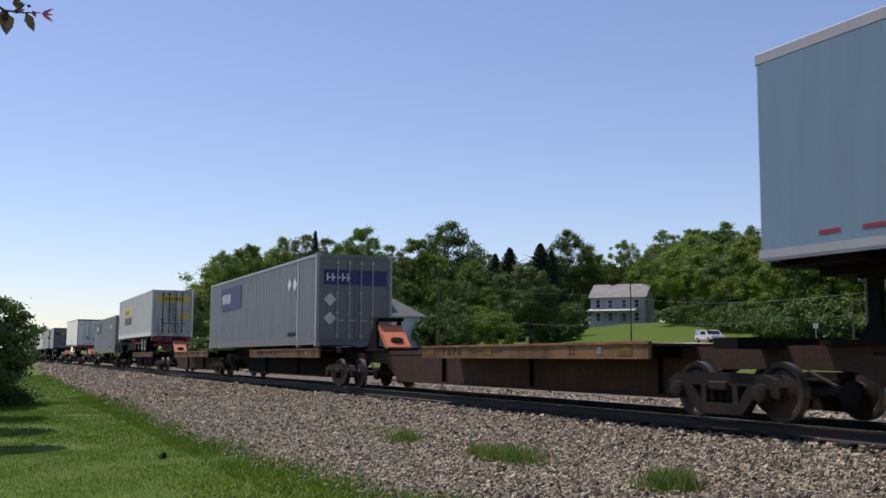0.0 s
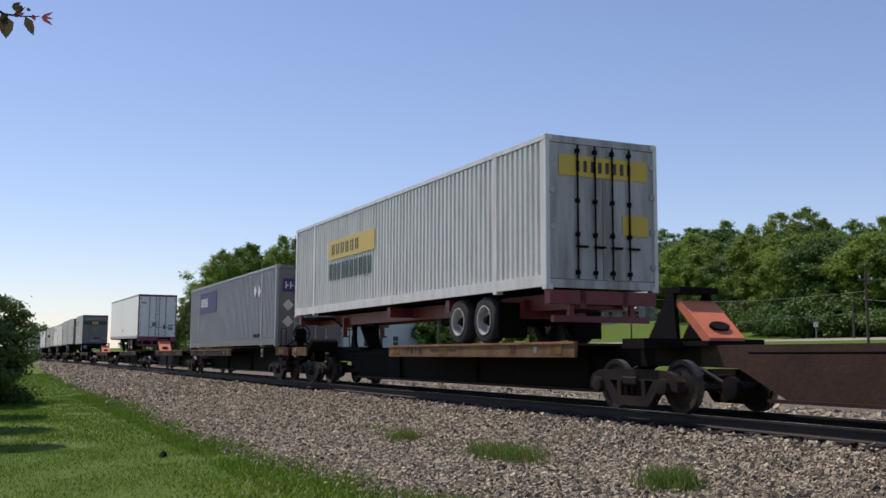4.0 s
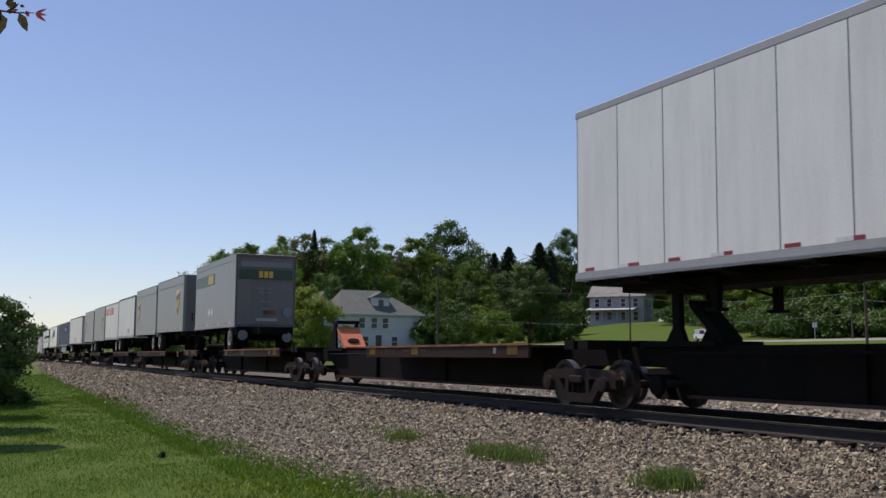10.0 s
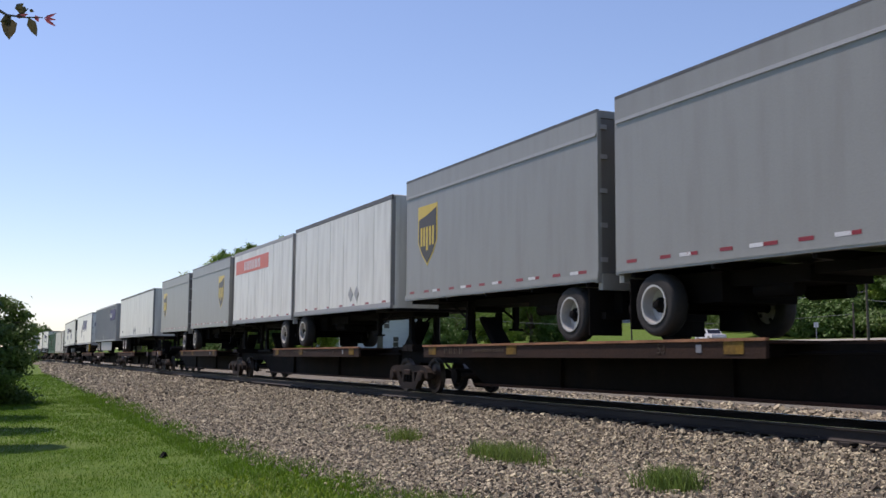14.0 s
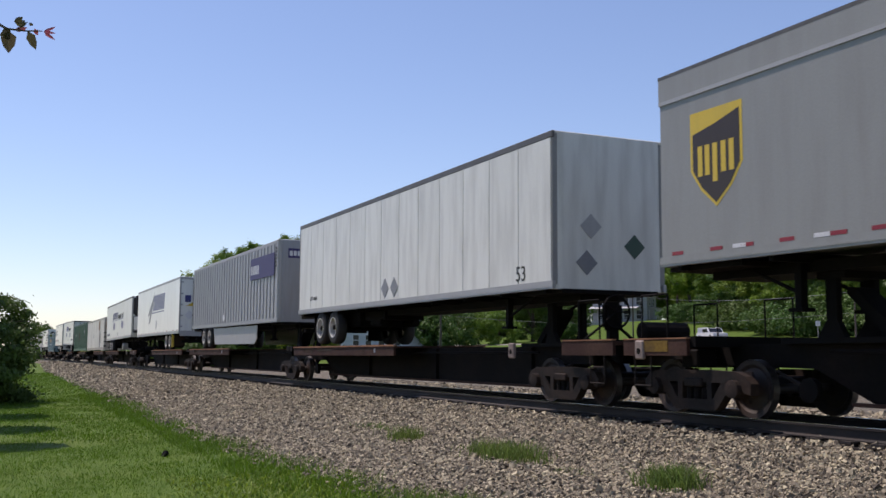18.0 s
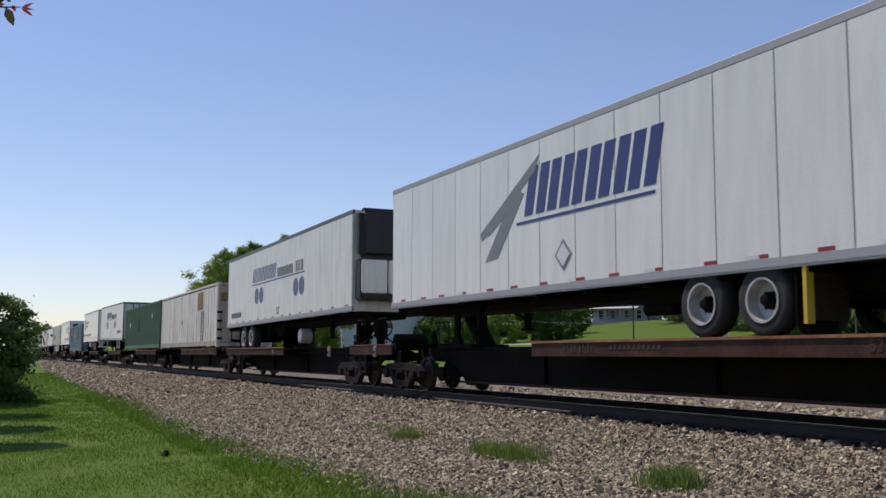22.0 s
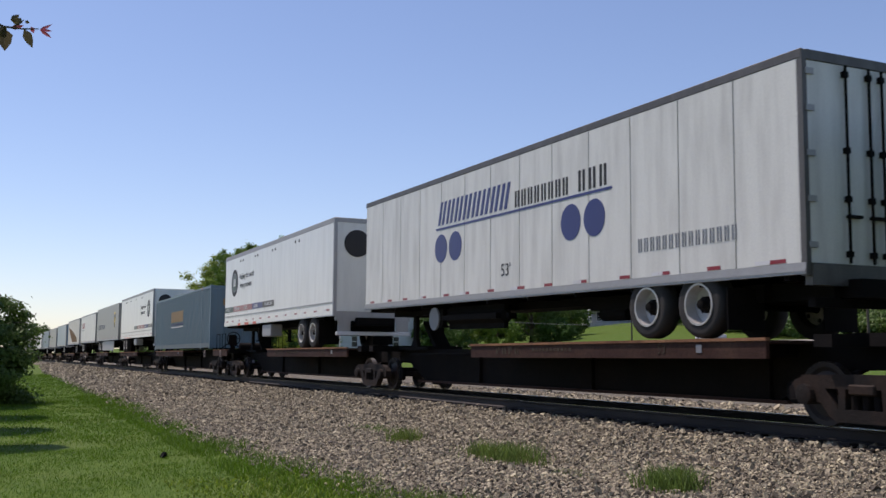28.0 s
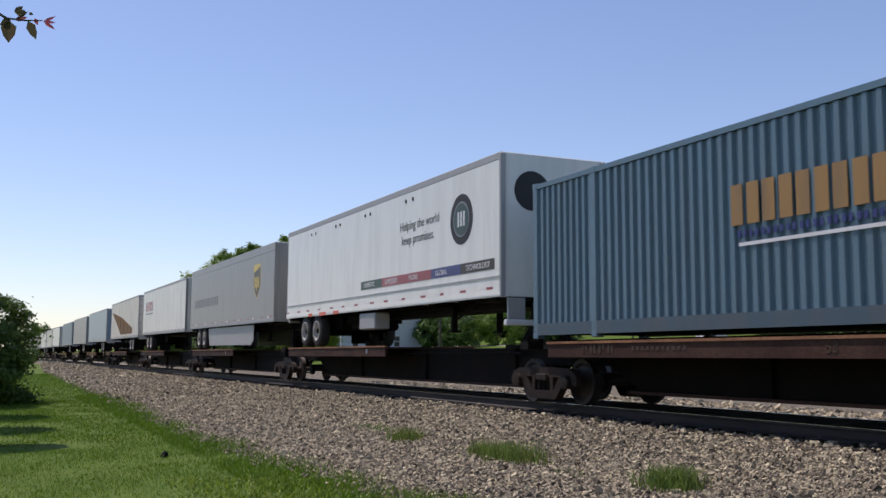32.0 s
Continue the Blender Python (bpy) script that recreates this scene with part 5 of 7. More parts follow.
            tube(bm, (x + 0.1, -0.7, 1.4), (x + 0.1, -1.2, 1.05), 0.022, n=6)
            part("brake_rod", bm, M_UNDER, ob)
            part("air_reservoir", lathe(bmesh.new(), (x + 0.7, 0.1, 1.22), [(-0.5, 0.1), (-0.46, 0.17), (0.46, 0.17), (0.5, 0.1)], 14), M_UNDER, ob)
        part("air_hose", tube(bmesh.new(), (x + d * 1.4, -0.35, 0.7), (x + d * 1.75, -0.2, 0.3), 0.03, n=6), M_UNDER, ob)
        part("valve_box", soft_box(x - d * 0.05 - 0.2, x - d * 0.05 + 0.2, -1.0, -0.62, 0.62, 0.9, 0.03, 1), M_UNDER, ob)
    return ob


# ---- loads: the leading end is at x = 0, the trailing end at x = -length ----


def side_plate(bm, x0, x1, z0, z1, y=-HALF, slant=0.0, lift=0.006):
    """A thin plate on the side that faces the camera; x counts back from the leading end."""
    prism(bm, [(-x0, z0), (-x1, z0), (-x1 + slant, z1), (-x0 + slant, z1)], y - lift, y + 0.002)


def end_plate(bm, y0, y1, z0, z1, x=0.0, lift=0.006):
    box(bm, x - 0.002, x + lift, y0, y1, z0, z1)


def diamond(parent, x, z, r=0.23, mat=None, y=-HALF):
    bm = bmesh.new()
    prism(bm, [(-x - r, z), (-x, z - r), (-x + r, z), (-x, z + r)], y - 0.012, y)
    part("placard", bm, mat or M_LETWHITE, parent, "diamond-shaped placard holder")


def end_diamond(parent, yc, z, r=0.2, mat=None, x=0.0):
    bm = bmesh.new()
    plate_x(bm, [(yc - r, z), (yc, z - r), (yc + r, z), (yc, z + r)], x, x + 0.012)
    part("placard", bm, mat or M_LETWHITE, parent)


def letter_bars(parent, x0, x1, z0, z1, count, mat, slant=0.0, fill=0.72, y=-HALF, thick=0.3, seed=1, stroke=0.32):
    """Lettering as plain upright bars, counted back from the leading end."""
    bm = bmesh.new()
    w = (x1 - x0) / count
    for i in range(count):
        a = x0 + w * i + w * (1 - fill) / 2
        for q in (0.05, 0.62):
            side_plate(bm, a + w * fill * q, a + w * fill * (q + stroke), z0, z1, y, slant * (z1 - z0))
    return tagged(part("lettering", bm, mat, parent), "painted company lettering", kind="stuff")


def line_bar(parent, x0, x1, z0, z1, mat, name="stripe", label="", slant=0.0, y=-HALF):
    bm = bmesh.new()
    side_plate(bm, x0, x1, z0, z1, y, slant)
    return part(name, bm, mat, parent, label)


def disc(parent, x, z, r, mat, name="roundel", label="", y=-HALF, lift=0.006):
    bm = bmesh.new()
    tube(bm, (-x, y - lift, z), (-x, y + 0.002, z), r, n=32)
    return part(name, bm, mat, parent, label)


def shield(parent, x, z, w, h):
    """A brown shield with a gold head and plain gold bars."""
    def outline(k):
        return [(-x - w * k, z + h * k), (-x + w * k, z + h * k), (-x + w * k, z - h * 0.2 * k), (-x + w * 0.6 * k, z - h * 0.62 * k), (-x, z - h * k), (-x - w * 0.6 * k, z - h * 0.62 * k), (-x - w * k, z - h * 0.2 * k)]
    bm = bmesh.new()
    prism(bm, outline(1.0), -HALF - 0.004, -HALF + 0.002)
    s = part("shield", bm, M_YELLOW, parent, "gold and brown painted shield")
    bm = bmesh.new()
    prism(bm, [(-x - w * 0.9, z + h * 0.55), (-x, z + h * 0.68), (-x + w * 0.9, z + h * 0.86), (-x + w * 0.9, z - h * 0.2), (-x + w * 0.54, z - h * 0.58), (-x, z - h * 0.92), (-x - w * 0.54, z - h * 0.58), (-x - w * 0.9, z - h * 0.2)], -HALF - 0.008, -HALF)
    part("field", bm, M_BROWN, s)
    bm = bmesh.new()
    for q in (-0.6, -0.3, 0.02, 0.32, 0.6):
        side_plate(bm, x + w * (q - 0.09), x + w * (q + 0.09), z - h * (0.5 if q == 0.02 else 0.34), z + h * 0.28, lift=0.012)
    part("lettering", bm, M_YELLOW, s)


def tape(parent, length, z, pitch, run_len, y=-HALF):
    """Red and white conspicuity marks along the lower rail."""
    bm = bmesh.new()
    side_plate(bm, 0, run_len, z, z + 0.055, y)
    red = as_mesh("red_reflector", bm, M_TAPER)
    bm = bmesh.new()
    side_plate(bm, 0, run_len, z, z + 0.055, y)
    white = as_mesh("white_reflector", bm, M_TAPEW)
    k = int((length - 0.8) / pitch)
    many("red_reflector", red, [(-0.35 - pitch * i - (0.12 if i % 3 else 0), 0, 0) for i in range(k + 1)], parent)
    many("white_reflector", white, [(-0.36 - run_len - pitch * i, 0, 0) for i in range(0, k, 2)], parent)


def lock_rods(parent, x, ys, z0, z1, mat, lift=0.045):
    for y in ys:
        bm = bmesh.new()
        tube(bm, (x + lift, y, z0), (x + lift, y, z1), 0.02, n=8)
        for z in (z0 + 0.12, z0 + 0.85, z0 + 1.5, z1 - 0.12):
            box(bm, x, x + lift + 0.02, y - 0.04, y + 0.04, z - 0.04, z + 0.04)
        box(bm, x, x + lift + 0.03, y - 0.02, y + 0.22, z0 + 0.6, z0 + 0.64)
        part("lock_rod", bm, mat, parent)


def ribbed(length, z0, z1, y, out, pitch, depth, flat=0.35, narrow=False):
    """A corrugated wall: trapezoid ribs along x."""
    verts, faces = [], []
    k = max(2, round(length / pitch))
    p = length / k
    xs = []
    for i in range(k):
        b = i * p
        xs += [(b, 0.0), (b + p * 0.82, 0.0), (b + p * 0.85, 1.0), (b + p * 0.97, 1.0)] if narrow else [(b, 0.0), (b + p * flat, 0.0), (b + p * 0.5, 1.0), (b + p * (0.5 + flat), 1.0)]
    xs.append((length, 0.0))
    for x, d in xs:
        yy = y - out * depth * d
        verts += [(-x, yy, z0), (-x, yy, z1)]
    for i in range(len(xs) - 1):
        faces.append((2 * i, 2 * i + 2, 2 * i + 3, 2 * i + 1))
    return verts, faces


def container(label, paint_mat, length=16.15, height=2.97, dark_end=None, low=None, rod=None):
    """A corrugated domestic container with its doors at the leading end."""
    ob = thing("freight_container", label, "container", "containers on the train")
    end = dark_end or paint_mat
    part("floor", boxes((-length + 0.02, -0.02, -HALF + 0.04, HALF - 0.04, 0.08, 0.2)), M_UNDER, ob)
    bm = bmesh.new()
    box(bm, -length + 0.03, -0.03, -HALF + 0.03, HALF - 0.03, height - 0.06, height - 0.015)
    part("roof", bm, paint_mat, ob)
    posts = [0.0, 1.98, length - 1.98 - 0.15, length - 0.15]
    for s in (-1, 1):
        for a, b in ((0.15, 1.98), (2.13, length - 2.13), (length - 1.98, length - 0.15)):
            v, f = ribbed(b - a, 0.28, height - 0.11, s * (HALF - 0.012), s, 0.215, 0.045, 0.38)
            me = raw_mesh("side_wall", [(x - a, y, z) for x, y, z in v], f, paint_mat)
            part("side_wall", me, None, ob)
        for x in posts:
            part("corner_post" if x in (posts[0], posts[-1]) else "lifting_post", boxes((-x - 0.15, -x, s * HALF - (0 if s < 0 else 0.09), s * HALF + (0.09 if s < 0 else 0), 0.12, height - 0.1)), paint_mat, ob)
            part("corner_casting", soft_box(-x - 0.17, -x + 0.004, s * (HALF + 0.004) - (0 if s < 0 else 0.16), s * (HALF + 0.004) + (0.16 if s < 0 else 0), height - 0.11, height + 0.012, 0.012, 1), paint_mat, ob)
            part("corner_casting", soft_box(-x - 0.17, -x + 0.004, s * (HALF + 0.004) - (0 if s < 0 else 0.16), s * (HALF + 0.004) + (0.16 if s < 0 else 0), 0.0, 0.12, 0.012, 1), paint_mat, ob)
        part("bottom_rail", boxes((-length + 0.01, -0.01, s * HALF - (0 if s < 0 else 0.08), s * HALF + (0.08 if s < 0 else 0), 0.06, 0.28)), low or paint_mat, ob)
        part("top_rail", boxes((-length + 0.01, -0.01, s * (HALF - 0.002) - (0 if s < 0 else 0.07), s * (HALF - 0.002) + (0.07 if s < 0 else 0), height - 0.1, height - 0.01)), paint_mat, ob)
    part("end_wall", boxes((-length, -length + 0.05, -HALF + 0.09, HALF - 0.09, 0.12, height - 0.05)), paint_mat, ob)
    part("header", boxes((-0.06, 0.002, -HALF + 0.09, HALF - 0.09, height - 0.14, height - 0.005)), end, ob)
    part("door_sill", boxes((-0.06, 0.002, -HALF + 0.09, HALF - 0.09, 0.04, 0.2)), end, ob)
    for s in (-1, 1):
        door = part("door", boxes((-0.06, -0.012, min(s * 0.008, s * (HALF - 0.1)), max(s * 0.008, s * (HALF - 0.1)), 0.21, height - 0.15)), end, ob)
        lock_rods(door, -0.012, (s * 0.2, s * 0.6), 0.22, height - 0.16, rod or M_ALU)
        me = as_mesh("hinge", boxes((-0.03, 0.02, s * (HALF - 0.13) - 0.05, s * (HALF - 0.13) + 0.05, -0.05, 0.05)), end)
        many("hinge", me, [(0, 0, z) for z in (0.5, 1.2, 1.9, 2.5)], door)
    return ob


def road_wheel(ob, x, y, rust=False):
    """Dual road wheel outside at y; the dish faces outward."""
    s = 1 if y > 0 else -1
    bm = bmesh.new()
    lathe(bm, (x, y, 0.5), [(-0.30 * s if s > 0 else 0.30, 0.30), (-0.30 * s, 0.47), (-0.24 * s, 0.50), (-0.06 * s, 0.50), (-0.01 * s, 0.47), (0.0, 0.42), (-0.005 * s, 0.31)], 28, capped=False)
    w = part("wheel", bm, M_RUBBER, ob, "black rubber dual tyre", True)
    bm = bmesh.new()
    lathe(bm, (x, y, 0.5), [(0.012 * s, 0.315), (0.012 * s, 0.285), (-0.17 * s, 0.265), (-0.20 * s, 0.15), (-0.19 * s, 0.02)], 28, capped=False)
    part("rim", bm, M_RIMRUST if rust else M_RIM, w, "rusty steel disc wheel" if rust else "pale steel disc wheel")
    bm = lathe(bmesh.new(), (x, y, 0.5), [(-0.195 * s, 0.13), (-0.10 * s, 0.12), (-0.08 * s, 0.08), (-0.02 * s, 0.07), (-0.01 * s, 0.02)], 14)
    for k in range(5):
        t = 1.2566 * k
        tube(bm, (x + 0.205 * math.cos(t), y - 0.197 * s, 0.5 + 0.205 * math.sin(t)), (x + 0.205 * math.cos(t), y - 0.188 * s, 0.5 + 0.205 * math.sin(t)), 0.035, n=8)
    part("hub", bm, M_UNDER, w, "near-black hub with five round discs")


def running_gear(ob, length, lead, spread, rear_in, z_frame, frame_mat, skirt=False, legs_at=None):
    """Axles, frame, landing legs and bumper of a semi-trailer. lead: doors lead; wheels stand rear_in from the door end."""
    def X(u):
        return -u if lead else -(length - u)
    d = -1 if lead else 1
    ax = [rear_in + i * 1.25 for i in range(spread)]
    for i, u in enumerate(ax):
        for s in (-1, 1):
            road_wheel(ob, X(u), s * 1.26, rust=(spread == 2 and i == spread - 1 and ob.get("rusty_wheel", 0) == 1))
        bm = tube(bmesh.new(), (X(u), -1.0, 0.5), (X(u), 1.0, 0.5), 0.07, n=8)
        part("axle", bm, M_UNDER, ob)
    a, b = X(ax[0] - 0.8), X(ax[-1] + 1.0)
    # solid dark boxes, added and sized to block the view below the trailer
    part("suspension_frame", boxes((min(a, b), max(a, b), -0.75, 0.75, 0.52, z_frame)), frame_mat, ob)
    part("slider_rail", boxes((min(a, b) - 1.6, max(a, b) + 1.6, -0.6, 0.6, z_frame - 0.24, z_frame)), frame_mat, ob)
    part("floor_beam", boxes((min(X(0.3), X(length - 0.3)), max(X(0.3), X(length - 0.3)), -0.52, 0.52, z_frame - 0.14, z_frame + 0.02)), frame_mat, ob)
    for q in (0.5, -0.5):
        part("air_tank", tube(bmesh.new(), (X(ax[-1] + 1.5), q, z_frame - 0.32), (X(ax[-1] + 2.3), q, z_frame - 0.32), 0.12, n=12), M_UNDER, ob)
    bm = bmesh.new()
    for s in (-0.7, 0.7):
        box(bm, X(0.12) - 0.05, X(0.12) + 0.05, s - 0.05, s + 0.05, 0.42, z_frame)
    box(bm, X(0.12) - 0.06, X(0.12) + 0.06, -1.1, 1.1, 0.40, 0.52)
    part("rear_guard", bm, frame_mat, ob, "rear underride guard")
    for s in (-0.92, 0.92):
        part("mud_flap", boxes((X(ax[0] - 0.62) - 0.01, X(ax[0] - 0.62) + 0.01, s - 0.34, s + 0.34, 0.12, z_frame - 0.05)), M_UNDER, ob)
    u = legs_at or length - 2.9
    for s in (-0.62, 0.62):
        bm = boxes((X(u) - 0.06, X(u) + 0.06, s - 0.06, s + 0.06, 0.35, z_frame), (X(u) - 0.13, X(u) + 0.13, s - 0.12, s + 0.12, 0.30, 0.35))
        leg = part("landing_leg", bm, M_UNDER if frame_mat is not M_RED else M_RED, ob)
        bm = tube(bmesh.new(), (X(u), s, 0.55), (X(u + 1.1), s, z_frame), 0.03, n=6)
        part("brace", bm, M_UNDER, leg)
    part("kingpin_plate", boxes((min(X(length), X(length - 1.6)), max(X(length), X(length - 1.6)), -1.1, 1.1, z_frame - 0.02, z_frame + 0.06)), M_UNDER, ob)
    if skirt:
        u0, u1 = ax[-1] + 0.75, length - 3.3
        for s in (-1, 1):
            bm = bmesh.new()
            prism(bm, [(X(u0), z_frame), (X(u1), z_frame), (X(u1), 0.35), (X(u1 - 0.4), 0.15), (X(u0 + 0.3), 0.15)], s * 1.2 - 0.015, s * 1.2 + 0.015)
            part("side_skirt", bm, M_ALU, ob, "smooth grey aerodynamic side skirt")


def trailer(label, body_mat, length, lead=True, style="panels", height=2.9, z0=0.92, rail=None, low=None, end_mat=None, gear=2, rear_in=1.9, skirt=False,
            rod=None, frame_mat=None, rust=False, legs_at=None, rail_h=0.13, tape_at=True, category="trailer", rods=True):
    """A van semi-trailer; its tyres stand at z = 0."""
    ob = thing("semi_trailer", label, category, "trailers on the train")
    if rust:
        ob["rusty_wheel"] = 1
    rail, low, end = rail or M_ALU, low or M_ALU, end_mat or body_mat
    top = z0 + height
    part("shell", boxes((-length + 0.03, -0.03, -HALF + 0.012, HALF - 0.012, z0 + 0.1, top - 0.03)), body_mat if style not in ("panels", "posts") else M_SEAMLT, ob)
    part("roof", soft_box(-length + 0.015, -0.015, -HALF + 0.01, HALF - 0.01, top - 0.05, top + 0.005, 0.015, 1), M_WHITE, ob)
    zlo, zhi = z0 + 0.17, top - rail_h
    if style == "panels":
        k = round(length / 1.25)
        w = (length - 0.12) / k
        for s in (-1, 1):
            me = as_mesh("panel", soft_box(-w + 0.01, -0.01, -HALF if s < 0 else HALF - 0.012, -HALF + 0.012 if s < 0 else HALF, zlo, zhi, 0.004, 1), body_mat)
            for i in range(k):
                pn = part("panel", me, None, ob)
                pn.location.x = -0.06 - w * i
    elif style == "posts":
        k = round(length / 0.62)
        w = (length - 0.12) / k
        for s in (-1, 1):
            me = as_mesh("panel", boxes((-w + 0.07, -0.0, s * HALF if s < 0 else HALF - 0.012, s * HALF + 0.012 if s < 0 else HALF, zlo, zhi)), body_mat)
            for i in range(k):
                pn = part("panel", me, None, ob)
                pn.location.x = -0.06 - w * i
    elif style == "ribs":
        for s in (-1, 1):
            v, f = ribbed(length - 0.3, zlo, zhi, s * (HALF - 0.012), s, 0.5, -0.028, 0.40, True)
            me = raw_mesh("side_wall", [(x - 0.15, y + s * 0.012, z) for x, y, z in v], f, body_mat)
            part("side_wall", me, None, ob)
    else:
        for s in (-1, 1):
            part("side_wall", boxes((-length + 0.06, -0.06, s * HALF - (0 if s < 0 else 0.012), s * HALF + (0.012 if s < 0 else 0), zlo, zhi)), body_mat, ob)
    for s in (-1, 1):
        part("top_rail", soft_box(-length, 0, s * (HALF + 0.004) - (0 if s < 0 else 0.06), s * (HALF + 0.004) + (0.06 if s < 0 else 0), zhi, top, 0.01, 1), rail, ob)
        part("bottom_rail", boxes((-length, 0, s * (HALF + 0.008) - (0 if s < 0 else 0.07), s * (HALF + 0.008) + (0.07 if s < 0 else 0), z0 + 0.02, zlo)), low, ob)
        part("bottom_lip", boxes((-length, 0, s * (HALF + 0.016) - (0 if s < 0 else 0.05), s * (HALF + 0.016) + (0.05 if s < 0 else 0), z0 + 0.055, z0 + 0.085)), low, ob)
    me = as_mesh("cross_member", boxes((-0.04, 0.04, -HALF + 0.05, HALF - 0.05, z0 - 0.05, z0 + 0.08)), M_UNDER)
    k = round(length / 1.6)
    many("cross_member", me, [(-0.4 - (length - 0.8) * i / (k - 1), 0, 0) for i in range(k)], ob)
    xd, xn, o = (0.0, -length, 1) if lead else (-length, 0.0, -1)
    # door end: frame, two leaves, rods and hinges
    fm = frame_mat or rail
    for s in (-1, 1):
        part("door_frame", boxes((xd - 0.09, xd + 0.012, s * HALF - (0 if s < 0 else 0.08), s * HALF + (0.08 if s < 0 else 0), z0, top - 0.02) if o > 0 else (xd - 0.012, xd + 0.09, s * HALF - (0 if s < 0 else 0.08), s * HALF + (0.08 if s < 0 else 0), z0, top - 0.02)), fm, ob)
    part("header", boxes((xd - 0.06, xd + 0.014, -HALF + 0.08, HALF - 0.08, top - 0.14, top - 0.01) if o > 0 else (xd - 0.014, xd + 0.06, -HALF + 0.08, HALF - 0.08, top - 0.14, top - 0.01)), fm, ob)
    part("rear_sill", boxes((xd - 0.1, xd + 0.03, -HALF + 0.08, HALF - 0.08, z0 - 0.12, z0 + 0.16) if o > 0 else (xd - 0.03, xd + 0.1, -HALF + 0.08, HALF - 0.08, z0 - 0.12, z0 + 0.16)), fm, ob)
    for s in (-1, 1):
        a, b = sorted((s * 0.006, s * (HALF - 0.085)))
        door = part("door", boxes((xd - 0.05, xd - 0.004, a, b, z0 + 0.17, top - 0.15) if o > 0 else (xd + 0.004, xd + 0.05, a, b, z0 + 0.17, top - 0.15)), end, ob)
        if lead and rods:
            lock_rods(door, -0.004, (s * 0.12, s * 0.55), z0 + 0.18, top - 0.16, rod or M_UNDER)
            me = as_mesh("hinge", boxes((-0.01, 0.03, s * (HALF - 0.12) - 0.07, s * (HALF - 0.12) + 0.07, -0.04, 0.04)), M_ALU)
            many("hinge", me, [(0, 0, z) for z in (z0 + 0.4, z0 + 1.0, z0 + 1.6, z0 + 2.2, top - 0.3)], door)
    # nose end with rounded corner posts
    bm = bmesh.new()
    c = 0.22
    outline = [(xn, -HALF + c), (xn, HALF - c)] + [(xn + o * c * (1 - math.sin(t)), HALF - c + c * math.cos(t) - 0.004) for t in (1.2, 0.8, 0.4, 0.0)]
    outline += [(xn + o * c * (1 - math.sin(t)), -HALF + c - c * math.cos(t) + 0.004) for t in (0.0, 0.4, 0.8, 1.2)]
    lo = [bm.verts.new((x, y, z0 + 0.02)) for x, y in outline]
    hi = [bm.verts.new((x, y, top - 0.02)) for x, y in outline]
    for i in range(len(lo)):
        bm.faces.new((lo[i], lo[(i + 1) % len(lo)], hi[(i + 1) % len(lo)], hi[i]))
    bm.faces.new(lo[::-1])
    bm.faces.new(hi)
    part("nose_wall", bm, end, ob)
    if tape_at:
        tape(ob, length, z0 + 0.18, 1.15, 0.28)
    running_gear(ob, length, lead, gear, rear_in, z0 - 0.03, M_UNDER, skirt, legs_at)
    return ob

# ---- the consist: bogie places at the start of the shot, car by car ----
CARS = (
    (6.0, -10.95, -27.7, -44.5, -61.3, -78.9),
    (-82.95, -99.9, -117.6, -135.2, -152.9, -169.2),
    (-172.8, -191.2, -209.9, -228.4),
    (-232.2, -250.2, -269.3, -288.4),
    (-292.2, -309.1, -327.3, -345.6, -363.1, -380.2),
    (-384.0, -401.5, -419.4, -436.9, -454.6, -471.5),
    (-475.1, -493.8, -512.5, -531.2),
    (-535.0, -552.4, -570.0, -587.6, -605.2, -622.0),
    (-625.8, -644.5, -663.2, -682.0),
)
# where hitches stand on each platform (+1 leading, -1 trailing), whether one stands raised and empty, and the edge's paint
NOSES = {(0, 0): ((-1,), 0), (0, 1): ((-1,), 1), (0, 2): ((), 0), (0, 3): ((-1,), 1), (0, 4): ((-1,), 0),
         (1, 1): ((-1,), 1), (1, 2): ((-1,), 0), (1, 3): ((-1,), 1), (1, 4): ((-1,), 0),
         (2, 0): ((1, -1), 0), (2, 1): ((1, -1), 0), (2, 2): ((1, -1), 0), (3, 0): ((1,), 0), (3, 1): ((1,), 0), (3, 2): ((-1,), 0),
         (4, 0): ((1,), 0), (4, 1): ((), 0), (4, 2): ((), 0), (4, 3): ((-1,), 0), (4, 4): ((-1,), 0), (5, 1): ((1,), 0), (5, 2): ((1,), 0), (5, 3): ((1,), 0), (5, 4): ((1,), 0)}


